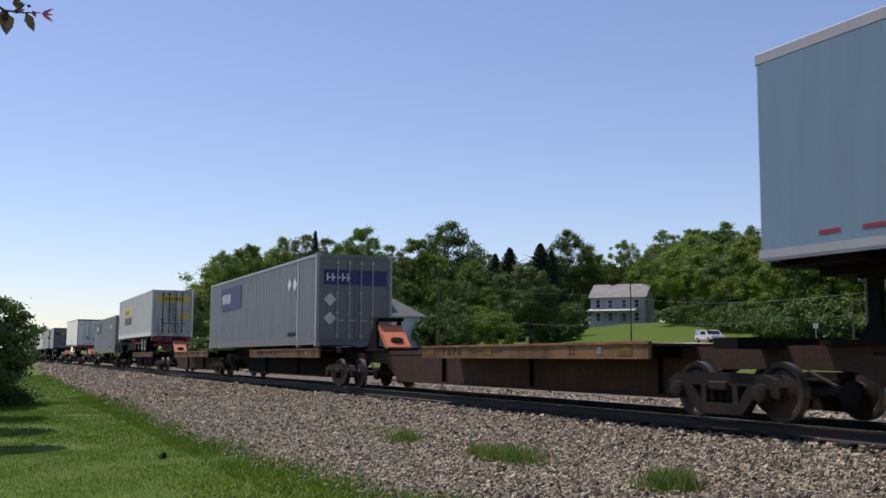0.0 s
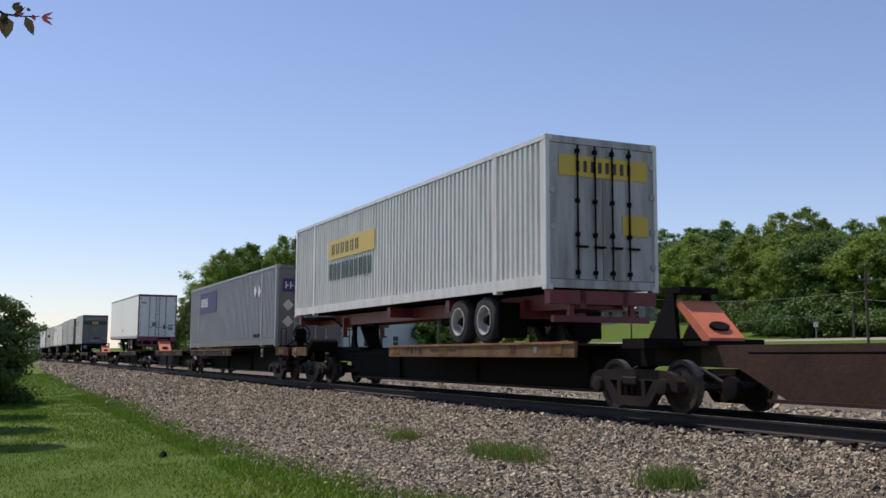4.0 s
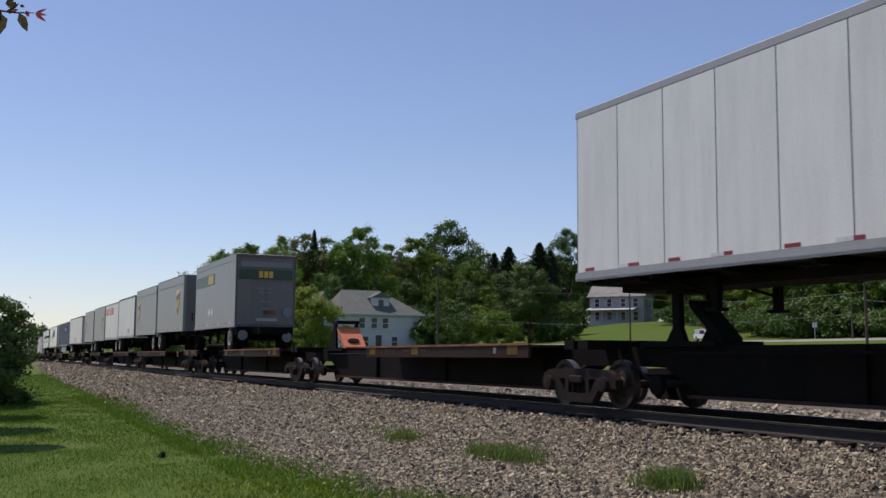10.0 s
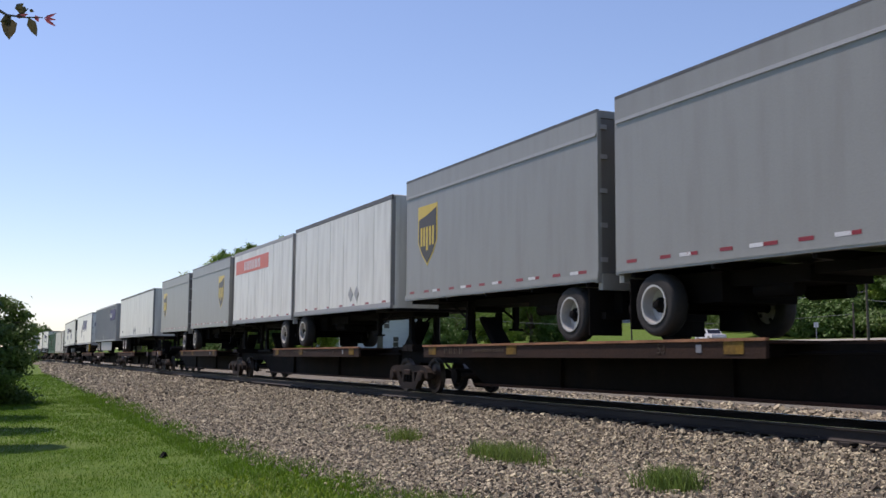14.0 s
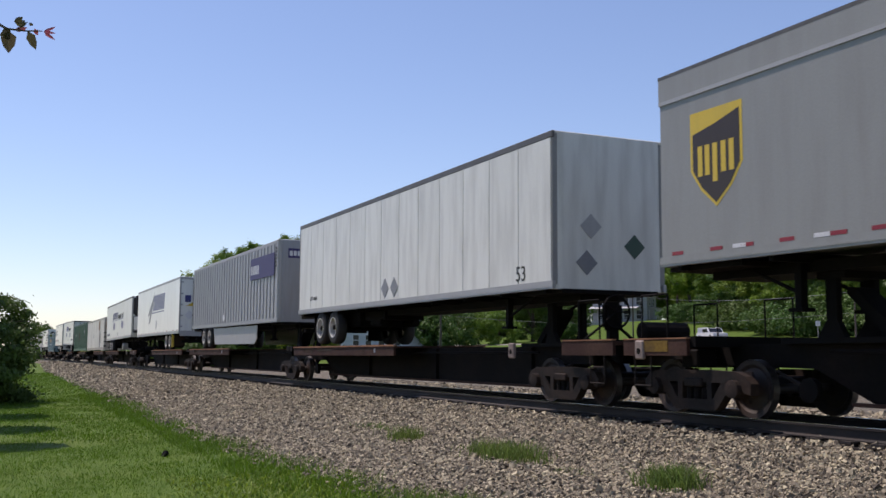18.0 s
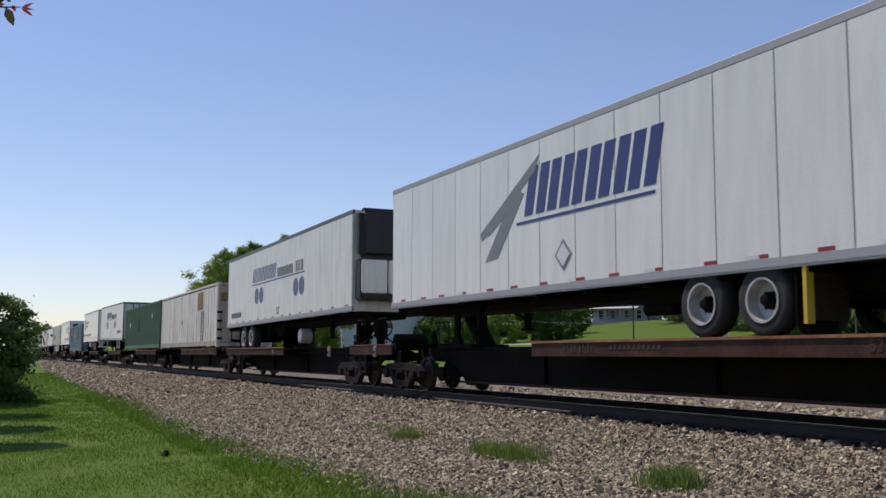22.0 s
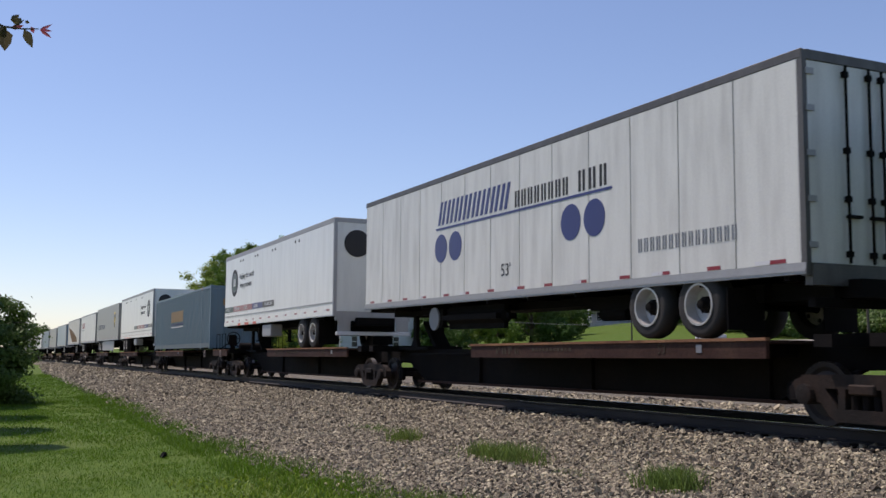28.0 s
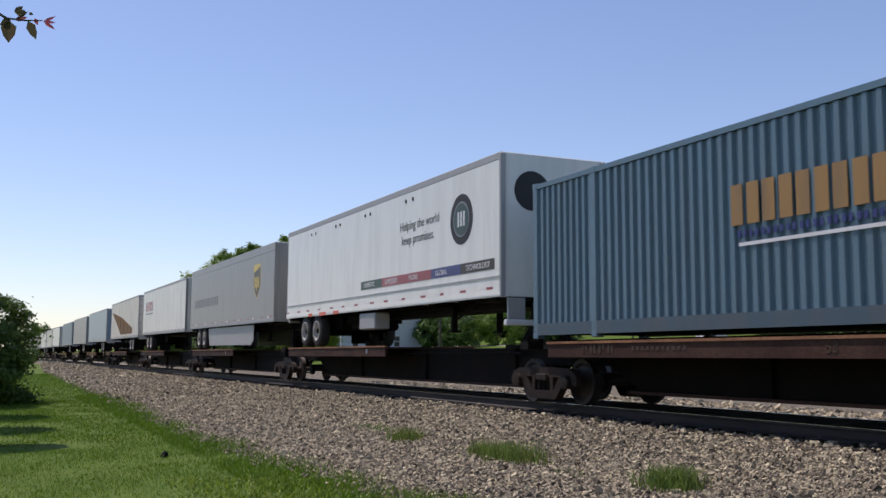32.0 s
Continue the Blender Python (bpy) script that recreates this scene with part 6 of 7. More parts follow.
def build_cars():
    first = build_bogie()
    used = False
    tints = (M_DECKT, M_DECKY, M_DECKY, M_DECK, M_DECK, M_DECK, M_DECKT, M_DECK, M_DECK)
    for c, marks in enumerate(CARS):
        for x in marks:
            ob = first if not used else copy_thing(first, Matrix.Identity(4))
            used = True
            run(ob, x - 0.3, RAIL_Z)
        for i in range(len(marks) - 1):
            n = marks[i] - marks[i + 1]
            nose, raised = NOSES.get((c, i), ((1,), 0))
            lead_load = nose == (1,)
            both = len(nose) == 2
            deck_at, deck_len = (1.7, 8.8) if not lead_load else (n - 9.9, 9.0)
            if both:
                deck_at, deck_len = (5.9, 11.3) if i == 0 else (3.4, 8.95)
            if (c, i) == (3, 2):
                deck_len = 10.3
            unit = build_unit(n, deck_at, deck_len, nose, tints[c], raised, (i == 0, i == len(marks) - 2), 1.12 if (c, i) in ((0, 2), (1, 0), (4, 1), (4, 2), (5, 0)) else 0.98, {(0, 1): 1.1, (0, 3): 1.9, (4, 4): 1.2}.get((c, i), 0.0), M_SPINEB if c == 0 and i in (0, 1, 3) else None)
            run(unit, marks[i])


build_cars()
DECK = 1.045


def purple_box(x):
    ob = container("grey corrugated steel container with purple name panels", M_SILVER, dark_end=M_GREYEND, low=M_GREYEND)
    line_bar(ob, 10.1, 13.78, 1.68, 2.62, M_PURPLE, "name_panel", "purple vinyl panel")
    letter_bars(ob, 12.0, 13.6, 1.95, 2.35, 5, M_LETWHITE, 0, 0.8, -HALF - 0.005, 0.34)
    bm = bmesh.new()
    end_plate(bm, -1.06, 1.1, 1.98, 2.47)
    pn = part("name_panel", bm, M_PURPLE, ob, "purple vinyl panel")
    bm = bmesh.new()
    for i in range(5):
        end_plate(bm, -0.96 + 0.17 * i, -0.91 + 0.17 * i, 2.1, 2.35, lift=0.01)
        end_plate(bm, -0.96 + 0.17 * i, -0.84 + 0.17 * i, 2.18, 2.24, lift=0.01)
    part("lettering", bm, M_LETWHITE, pn)
    for x_, z_ in ((3.05, 2.14), (2.38, 2.1)):
        diamond(ob, x_, z_, 0.22)
    for z_ in (1.5, 0.9):
        end_diamond(ob, -0.84, z_, 0.21, M_CREAM)
    letter_bars(ob, 2.2, 3.2, 0.36, 0.5, 9, M_BLACKVINYL, 0, 0.7, -HALF + 0.0, 0.3, 4)
    run(ob, x, 1.13)


purple_box(-29.78)
purple_box(-83.12)


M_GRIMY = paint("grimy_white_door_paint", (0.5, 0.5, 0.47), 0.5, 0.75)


def yellow_chassis_box(x):
    """A container that rides on a red road chassis."""
    ch = thing("container_chassis", "red steel road chassis under a container", "chassis", "trailers on the train")
    n = 16.15
    bm = boxes((-n, 0, -0.55, -0.42, 0.68, 1.0), (-n, 0, 0.42, 0.55, 0.68, 1.0))
    part("main_beam", bm, M_RED, ch)
    for a in (-0.2, -4.6, -8.2, -n):
        part("bolster", boxes((a, a + 0.2, -1.22, 1.22, 0.74, 1.0)), M_RED, ch)
    running_gear(ch, n, True, 2, 2.6, 0.9, M_RED)
    run(ch, x, DECK, 0.1)
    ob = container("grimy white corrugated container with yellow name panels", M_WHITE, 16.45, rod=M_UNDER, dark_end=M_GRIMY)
    line_bar(ob, 9.0, 12.95, 1.63, 2.2, M_YELLOW, "name_panel", "yellow painted panel")
    letter_bars(ob, 10.2, 12.7, 1.75, 2.08, 6, M_BROWN, 0, 0.7, -HALF - 0.005)
    letter_bars(ob, 9.2, 12.9, 1.0, 1.5, 10, M_DKGREEN, 0, 0.75)
    bm = bmesh.new()
    end_plate(bm, -1.0, 1.05, 2.2, 2.6)
    pn = part("name_panel", bm, M_YELLOW, ob, "yellow painted panel")
    bm = bmesh.new()
    for i in range(8):
        end_plate(bm, -0.62 + 0.17 * i, -0.54 + 0.17 * i, 2.29, 2.51, lift=0.012)
    part("lettering", bm, M_BROWN, pn)
    bm = bmesh.new()
    end_plate(bm, 0.45, 1.05, 1.1, 1.5)
    part("lettering", bm, M_YELLOW, ob)
    run(ob, x, DECK + 1.005, 0.1)


yellow_chassis_box(-64.0)


def load(ob, x, tilt=0.68):
    run(ob, x, DECK, tilt)
    return ob


def blue_trailer(x):
    ob = trailer("pale blue van trailer with an aluminium roof rail", M_LTBLUE, 16.15, True, "smooth", rail=M_ALU, low=M_ALU, rail_h=0.16, tape_at=False)
    tape(ob, 16.0, 1.2, 0.8, 0.34)
    load(ob, x, 0.4)


def maroon_trailer(x):
    ob = trailer("white panelled van trailer with a maroon door frame", M_WHITE2, 16.0, True, "panels", rail=M_ALU, low=M_ALU, frame_mat=M_MAROON, rod=M_GREYVINYL, rear_in=3.1, rust=True, z0=0.87, height=3.07)
    diamond(ob, 7.9, 1.5, 0.17, M_GREYVINYL)
    bm = bmesh.new()
    for z in (0.98, 1.02):
        box(bm, -0.005, 0.012, -0.95, 0.95, z, z + 0.02)
    bm2 = bmesh.new()
    for y0, z, w, h in ((-0.35, 1.72, 0.3, 0.3), (0.75, 1.75, 0.32, 0.12), (0.75, 1.5, 0.32, 0.18), (-1.1, 3.3, 0.34, 0.1)):
        box(bm2, -0.003, 0.006, y0, y0 + w, z, z + h)
    part("sticker", bm2, M_GREYVINYL, ob, "grey stickers on the doors")
    part("door_mark", boxes((-0.003, 0.006, 0.40, 0.54, 1.55, 1.85)), M_DECKT, ob)
    part("sill_mark", bm, M_TAPER, ob)
    part("rear_underframe", boxes((-2.3, -0.08, -1.1, 1.1, 0.42, 0.84)), M_UNDER, ob)
    part("guard_bar", soft_box(-0.06, 0.04, -1.2, 1.2, 0.36, 0.5, 0.015, 1), M_MAROON, ob)
    for s in (-0.95, -0.3, 0.3, 0.95):
        part("guard_post", boxes((-0.05, 0.02, s - 0.05, s + 0.05, 0.5, 0.76)), M_MAROON, ob)
    load(ob, x)


def green_stripe_trailer(x):
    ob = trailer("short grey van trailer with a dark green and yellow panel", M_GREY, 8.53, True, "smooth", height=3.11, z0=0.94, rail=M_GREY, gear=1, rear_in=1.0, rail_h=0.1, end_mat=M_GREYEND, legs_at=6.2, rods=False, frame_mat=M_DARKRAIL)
    line_bar(ob, 4.2, 8.4, 2.98, 3.48, M_DKGREEN, "name_panel", "dark green stripe", 0.08)
    letter_bars(ob, 4.45, 5.55, 3.03, 3.44, 3, M_YELLOW, 0.15, 0.9, -HALF - 0.005, 0.36, 1, 0.44)
    for x_ in (5.2, 4.62):
        diamond(ob, x_, 1.72, 0.2)
    bm = bmesh.new()
    end_plate(bm, -1.15, 1.15, 3.0, 3.4, 0.05)
    pn = part("name_panel", bm, M_DKGREEN, ob, "dark green stripe")
    bm = bmesh.new()
    for i in range(3):
        end_plate(bm, -0.32 + 0.22 * i, -0.15 + 0.22 * i, 3.06, 3.34, 0.05, 0.012)
    part("lettering", bm, M_YELLOW, pn)
    bm = bmesh.new()
    for z, w in ((2.55, 0.5), (2.4, 0.4), (2.0, 0.35), (1.7, 0.25)):
        end_plate(bm, -w * 0.8, w * 0.6, z, z + 0.08, 0.05)
    part("lettering", bm, M_GREYVINYL, ob)
    part("end_header", boxes((0.05, 0.062, -1.1, 1.1, 3.5, 3.74)), M_GREYVINYL, ob, "paler header strip over the doors")
    part("sticker", boxes((0.05, 0.058, -0.1, 0.42, 1.52, 1.68)), M_DECKT, ob)
    part("sticker", boxes((0.05, 0.058, -0.4, 0.5, 1.22, 1.34)), M_ALU, ob)
    for y_, z_ in ((0.95, 1.62), (-0.95, 0.62), (0.95, 0.55)):
        bm = bmesh.new()
        plate_x(bm, [(y_ + 0.22 * math.cos(0.3927 + 0.7854 * k), z_ + 0.22 * math.sin(0.3927 + 0.7854 * k)) for k in range(8)], 0.05, 0.062)
        part("round_patch", bm, M_GREYVINYL, ob, "pale scuffed round patch")
    part("rear_beam", boxes((-0.5, 0.04, -1.22, 1.22, 0.62, 0.98)), M_UNDER, ob)
    part("rub_rail", boxes((-8.5, -0.03, -HALF - 0.012, -HALF + 0.01, 3.80, 3.83)), M_ALU, ob, "thin moulding below the roof")
    load(ob, x, 0.3)


def shield_pup(x, lead):
    """A short grey trailer; the shield is near its nose."""
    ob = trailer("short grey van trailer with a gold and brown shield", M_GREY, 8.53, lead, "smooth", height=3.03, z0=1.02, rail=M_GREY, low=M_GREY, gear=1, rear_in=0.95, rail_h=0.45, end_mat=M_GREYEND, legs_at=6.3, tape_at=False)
    tape(ob, 8.53, 1.2, 0.75, 0.26)
    part("rub_rail", boxes((-8.5, -0.03, -HALF - 0.02, -HALF + 0.01, 3.58, 3.64)), M_ALU, ob, "thin moulding below the roof band")
    part("roof_edge", boxes((-8.53, 0, -HALF - 0.006, -HALF + 0.05, 4.0, 4.056)), M_DARKRAIL, ob)
    shield(ob, 1.65 if not lead else 7.2, 2.57, 0.56, 0.73)
    if not lead:
        bm = bmesh.new()
        for i in range(6):
            end_plate(bm, -0.45 + 0.13 * i, -0.36 + 0.13 * i, 3.5, 3.66)
        part("fleet_marks", bm, M_BLACKVINYL, ob)
        bm = boxes((0.0, 0.03, -0.85, -0.8, 1.6, 2.0), (0.0, 0.03, -0.6, -0.55, 1.6, 2.0), (0.0, 0.03, -0.85, -0.55, 1.97, 2.0))
        part("grab_iron", bm, M_UNDER, ob)
    load(ob, x, 0.55)


def white_pup(x, lead, stripe):
    ob = trailer("short white van trailer with an orange stripe" if stripe else "short scuffed white van trailer", M_WHITE, 8.8, lead, "panels", height=3.0, z0=0.98, rail=M_DARKRAIL if not stripe else M_ALU, gear=1, rear_in=0.95, legs_at=6.3)
    if stripe:
        line_bar(ob, 3.2, 8.4, 3.05, 3.6, M_REDORANGE, "stripe", "red-orange painted stripe")
        letter_bars(ob, 4.4, 7.0, 3.15, 3.5, 6, M_LETWHITE, 0, 0.8, -HALF - 0.005)
    else:
        for x_ in (3.1, 2.6):
            diamond(ob, x_, 1.5, 0.2, M_ALU)
    load(ob, x, 0.5)


def plain_white(x):
    ob = trailer("long plain white van trailer with a dark roof rail", M_WHITE, 16.4, False, "panels", height=3.02, z0=0.97, rail=M_DARKRAIL, low=M_ALU, rear_in=2.3, tape_at=False)
    words = part("lift_mark", writing("LIFT HERE", 0.17, M_BLACKVINYL), None, ob)
    words.matrix_basis = Matrix.Translation((-15.1, -HALF - 0.004, 1.40)) @ Matrix.Rotation(radians(90), 4, "X")
    for x_ in (8.5, 7.85):
        diamond(ob, x_, 1.45, 0.26, M_GREYVINYL)
    words = part("length_mark", writing("53", 0.42, M_BLACKVINYL), None, ob)
    words.matrix_basis = Matrix.Translation((-1.42, -HALF - 0.004, 1.2)) @ Matrix.Rotation(radians(90), 4, "X")
    for y_, z_, m in ((-0.55, 1.5, M_GREYVINYL), (-0.45, 2.2, M_ALU), (0.55, 1.85, M_DKGREEN)):
        end_diamond(ob, y_, z_, 0.24, m)
    load(ob, x, 0.35)


def ribbed_purple(x):
    ob = trailer("long silver ribbed trailer with a purple panel and side skirts", M_SILVER, 16.15, False, "ribs", height=3.03, z0=0.91, rail=M_ALU, low=M_ALU, rear_in=2.8, skirt=True, end_mat=M_SILVER, tape_at=False)
    line_bar(ob, 0.5, 4.1, 2.66, 3.5, M_PURPLE, "name_panel", "purple vinyl panel", 0, -HALF - 0.03)
    letter_bars(ob, 2.75, 4.0, 2.86, 3.2, 5, M_LETWHITE, 0, 0.8, -HALF - 0.035, 0.34)
    diamond(ob, 8.75, 1.3, 0.2, M_LETWHITE, -HALF - 0.03)
    bm = bmesh.new()
    for i in range(6):
        side_plate(bm, 0.2, 0.34, 2.95 + 0.13 * i, 3.03 + 0.13 * i, -HALF - 0.03)
    part("fleet_marks", bm, M_BLACKVINYL, ob)
    part("corner_post", lathe(bmesh.new(), (-0.1, -HALF + 0.06, 0), [(0.93, 0.09), (3.92, 0.09)], 14, "z"), M_ALU, ob, "bright rounded corner post")
    bm = bmesh.new()
    end_plate(bm, -0.95, 0.72, 3.27, 3.62)
    pn = part("name_panel", bm, M_PURPLE, ob, "purple vinyl panel")
    bm = bmesh.new()
    for i in range(5):
        end_plate(bm, -0.9 + 0.15 * i, -0.79 + 0.15 * i, 3.35, 3.53, lift=0.01)
    part("lettering", bm, M_LETWHITE, pn)
    load(ob, x, 0.35)


def blue_swoosh(x):
    ob = trailer("long white van trailer with slanted blue lettering", M_WHITE2, 16.35, True, "panels", height=3.14, z0=0.88, rail=M_ALU, rear_in=2.95, legs_at=12.6)
    letter_bars(ob, 5.1, 9.4, 2.45, 3.4, 5, M_NAVY, 0.25, 0.9, -HALF, 0.34, 1, 0.42)
    line_bar(ob, 5.2, 9.7, 2.3, 2.36, M_NAVY)
    for outline in (((11.28, 2.3), (11.2, 2.14), (8.95, 3.3), (8.8, 3.6)), ((11.05, 1.68), (10.5, 1.72), (9.38, 2.92), (9.86, 2.95)), ((11.28, 2.3), (10.9, 2.22), (9.4, 2.9), (9.6, 3.02))):
        bm = bmesh.new()
        prism(bm, [(-q, z) for q, z in outline], -HALF - 0.005 - 0.001 * outline[0][1], -HALF + 0.002)
        part("swoosh", bm, M_GREYVINYL, ob, "grey painted swoosh")
    part("flap_edge", boxes((-2.18, -2.12, -1.29, -1.16, 0.16, 0.9)), M_YELLOW, ob, "yellow edge of a mud flap")
    part("mud_flap_cover", boxes((-2.16, -2.13, -1.16, -0.55, 0.2, 0.88)), M_DECKY, ob)
    diamond(ob, 7.95, 1.57, 0.29, M_GREYVINYL)
    diamond(ob, 7.95, 1.57, 0.22, M_LETWHITE, -HALF - 0.006)
    bm = bmesh.new()
    for i in range(5):
        end_plate(bm, -1.0 + 0.42 * i, -0.68 + 0.42 * i, 2.62, 3.0, lift=0.012)
    part("lettering", bm, M_NAVY, ob, "dark blue company lettering")
    bm = bmesh.new()
    plate_x(bm, [(-0.95, 2.4), (-0.3, 2.42), (0.95, 3.4), (0.9, 3.46)], 0.0, 0.008)
    part("swoosh", bm, M_YELLOW, ob, "yellow painted swoosh")
    end_diamond(ob, -0.75, 1.9, 0.26, M_LETWHITE)
    part("sticker", boxes((-0.003, 0.008, 0.6, 1.0, 1.6, 2.1)), M_YELLOW, ob)
    load(ob, x, 0.1)


def two_dots(x, lead, reefer):
    """A white trailer with a dark-blue lettered name over paired discs."""
    ob = trailer("white refrigerated trailer with blue discs and lettering" if reefer else "long white van trailer with blue discs and dark lettering", M_WHITE, 16.15, lead, "panels" if not reefer else "smooth",
                 height=2.99, z0=0.98 if reefer else 0.80, rail=M_DARKRAIL, low=M_ALU, rear_in=2.15 if lead else 2.9, legs_at=12.4, end_mat=M_WHITE)
    o = 0.08 if lead else 0.55
    letter_bars(ob, 7.85 + o, 11.3 + o, 2.64, 3.18, 8, M_NAVY, 0.3, 0.84, -HALF, 0.32)
    letter_bars(ob, 5.55 + o, 7.6 + o, 2.62, 2.95, 8, M_BLACKVINYL, 0.0, 0.75, -HALF, 0.3, 2)
    letter_bars(ob, 4.3 + o, 5.3 + o, 2.62, 3.0, 3, M_BLACKVINYL, 0.0, 0.7, -HALF, 0.3, 3)
    line_bar(ob, 4.2 + o, 11.35 + o, 2.53, 2.58, M_NAVY)
    for x_ in (10.95, 10.25, 5.6, 4.9) if reefer else (10.99, 10.23, 5.42, 4.66):
        disc(ob, x_ + o + (-0.4 if reefer else 0.08), 2.1, 0.31 if reefer else 0.33, M_NAVY, "roundel", "dark blue painted disc")
    letter_bars(ob, 1.24 if lead else 13.6, 3.59 if lead else 15.4, 1.38, 1.6, 15, M_GREYVINYL, 0, 0.7, -HALF, 0.34, 5)
    words = part("length_mark", writing("53'", 0.36, M_BLACKVINYL), None, ob)
    words.matrix_basis = Matrix.Translation((-8.15 - o + (0.5 if reefer else 0.0), -HALF - 0.004, 1.28)) @ Matrix.Rotation(radians(90), 4, "X")
    if not reefer:
        part("tank_body", soft_box(-11.7, -8.6, -1.1, -0.6, 0.24, 0.76, 0.2, 3), M_UNDER, ob, "long dark tank below the floor")
        part("cover_disc", tube(bmesh.new(), (-11.9, -1.12, 0.49), (-11.9, -1.08, 0.49), 0.27, n=24), M_GREYVINYL, ob, "pale round cover disc")
    if reefer:
        part("cooling_unit", soft_box(0.0, 0.52, -1.24, 1.24, 2.5, 3.98, 0.16, 3), M_BLACKVINYL, ob, "black refrigeration unit on the nose")
        part("unit_cabinet", soft_box(0.0, 0.5, -1.22, 1.22, 1.3, 2.5, 0.05, 2), M_BLACKVINYL, ob)
        for y0, y1 in ((-1.2, -0.42), (-0.38, 0.40), (0.44, 1.2)):
            part("unit_door", soft_box(0.46, 0.56, y0, y1, 1.5, 2.46, 0.03, 2), M_WHITE2, ob, "white cabinet door")
        bm = boxes((0.585, 0.59, -0.24, 0.24, 1.92, 1.97), (0.585, 0.59, -0.24, 0.24, 1.82, 1.87), (0.585, 0.59, -0.14, 0.14, 1.72, 1.77))
        part("unit_sign", bm, M_GREYVINYL, ob)
        bm = bmesh.new()
        lathe(bm, (-5.5, -1.0, 0.42), [(-0.2, 0.2), (-0.18, 0.25), (0.18, 0.25), (0.2, 0.2)], 16)
        part("fuel_tank", bm, M_ALU, ob, "aluminium fuel tank below the floor")
    load(ob, x, -0.42 if reefer else 0.73)


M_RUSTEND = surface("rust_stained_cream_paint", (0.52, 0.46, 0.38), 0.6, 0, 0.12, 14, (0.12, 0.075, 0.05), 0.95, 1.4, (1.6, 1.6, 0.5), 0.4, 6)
M_WAVY = surface("dented_cream_panel", (0.82, 0.785, 0.70), 0.5, 0, 0.05, 30, (0.30, 0.22, 0.15), 0.5, 1.1, (1.5, 1.5, 0.5), 0.9, 2.2, 0.06)
M_PATCH = surface("rusty_yellowed_patch", (0.28, 0.17, 0.07), 0.7, 0, 0.25, 9, (0.10, 0.07, 0.055), 0.9, 2.5, (1, 1, 1), 0.3, 12)


def posted_box(x):
    ob = container("old white smooth-post container with rust-streaked patches", M_CREAM, 15.7, dark_end=M_RUSTEND, low=M_RUSTEND, rod=M_UNDER)
    for s in list(ob.children):
        if s.name.startswith("side_wall"):
            bpy.data.objects.remove(s)
    k = 26
    w = 15.36 / k
    part("inner_wall", boxes((-15.55, -0.15, -HALF + 0.03, HALF - 0.03, 0.25, 2.82)), M_SEAM, ob)
    me = as_mesh("panel", soft_box(-w + 0.085, 0, -HALF + 0.005, -HALF + 0.035, 0.28, 2.8, 0.008, 1), M_WAVY)
    for i in range(k):
        pn = part("panel", me, None, ob)
        pn.location.x = -0.17 - w * i
    part("repair_patch", boxes((-4.6, -3.3, -HALF - 0.004, -HALF + 0.02, 1.85, 2.72)), M_PATCH, ob, "brown rusty repair patch")
    lad = part("ladder_rail", boxes((-3.53, -3.49, -HALF - 0.02, -HALF + 0.01, 0.3, 1.75)), M_SEAM, ob)
    part("ladder_rail", boxes((-3.12, -3.08, -HALF - 0.02, -HALF + 0.01, 0.3, 1.75)), M_SEAM, ob)
    me = as_mesh("rung", boxes((-3.49, -3.12, -HALF - 0.018, -HALF - 0.005, -0.012, 0.012)), M_SEAM)
    many("rung", me, [(0, 0, z) for z in (0.55, 0.9, 1.25, 1.6)], lad)
    diamond(ob, 8.8, 1.34, 0.19, M_GREYVINYL)
    part("end_patch", boxes((0.003, 0.02, -1.1, -0.3, 2.1, 2.5)), M_PATCH, ob, "brown rusty repair patch")
    bm = bmesh.new()
    for z in (0.35, 0.75, 1.15, 1.55):
        box(bm, -0.01, 0.05, -1.28, -1.05, z, z + 0.1)
    part("end_step", bm, M_UNDER, ob)
    run(ob, x, 1.13)


def green_box(x):
    ob = container("dark green corrugated container with a faded brown emblem", M_GREEN)
    bm = bmesh.new()
    side_plate(bm, 8.6, 9.5, 1.2, 2.1)
    part("emblem", bm, M_DECK, ob, "faded brown painted emblem")
    diamond(ob, 3.0, 2.1, 0.2)
    bm = bmesh.new()
    side_plate(bm, 13.2, 13.6, 1.6, 1.9)
    part("sticker", bm, M_LETWHITE, ob)
    run(ob, x, 1.13)


def teal_box(x):
    ob = container("slate blue corrugated container with orange lettering", M_TEAL, low=M_TEALLOW, rod=M_TEAL)
    letter_bars(ob, 6.9, 10.6, 1.5, 2.08, 6, M_FADEDORANGE, 0, 0.9, -HALF, 0.36, 1, 0.42)
    letter_bars(ob, 6.8, 10.5, 1.32, 1.42, 16, M_NAVY, 0, 0.8, -HALF, 0.4)
    line_bar(ob, 6.9, 10.45, 1.2, 1.25, M_LETWHITE)
    bm = bmesh.new()
    for i in range(6):
        end_plate(bm, -0.7 + 0.26 * i, -0.5 + 0.26 * i, 2.05, 2.35, lift=0.012)
    part("lettering", bm, M_FADEDORANGE, ob, "faded orange company lettering")
    bm = bmesh.new()
    end_plate(bm, -0.65, 0.85, 1.85, 1.93)
    part("lettering", bm, M_NAVY, ob)
    part("roof_tag", boxes((-2.1, -2.0, -HALF - 0.012, -HALF + 0.01, 2.84, 2.96)), M_REDORANGE, ob, "small red tag at the roof rail")
    run(ob, x, 1.13)


M_SLOGAN = paint("dark_grey_vinyl", (0.06, 0.06, 0.065), 0.5, 0.1)


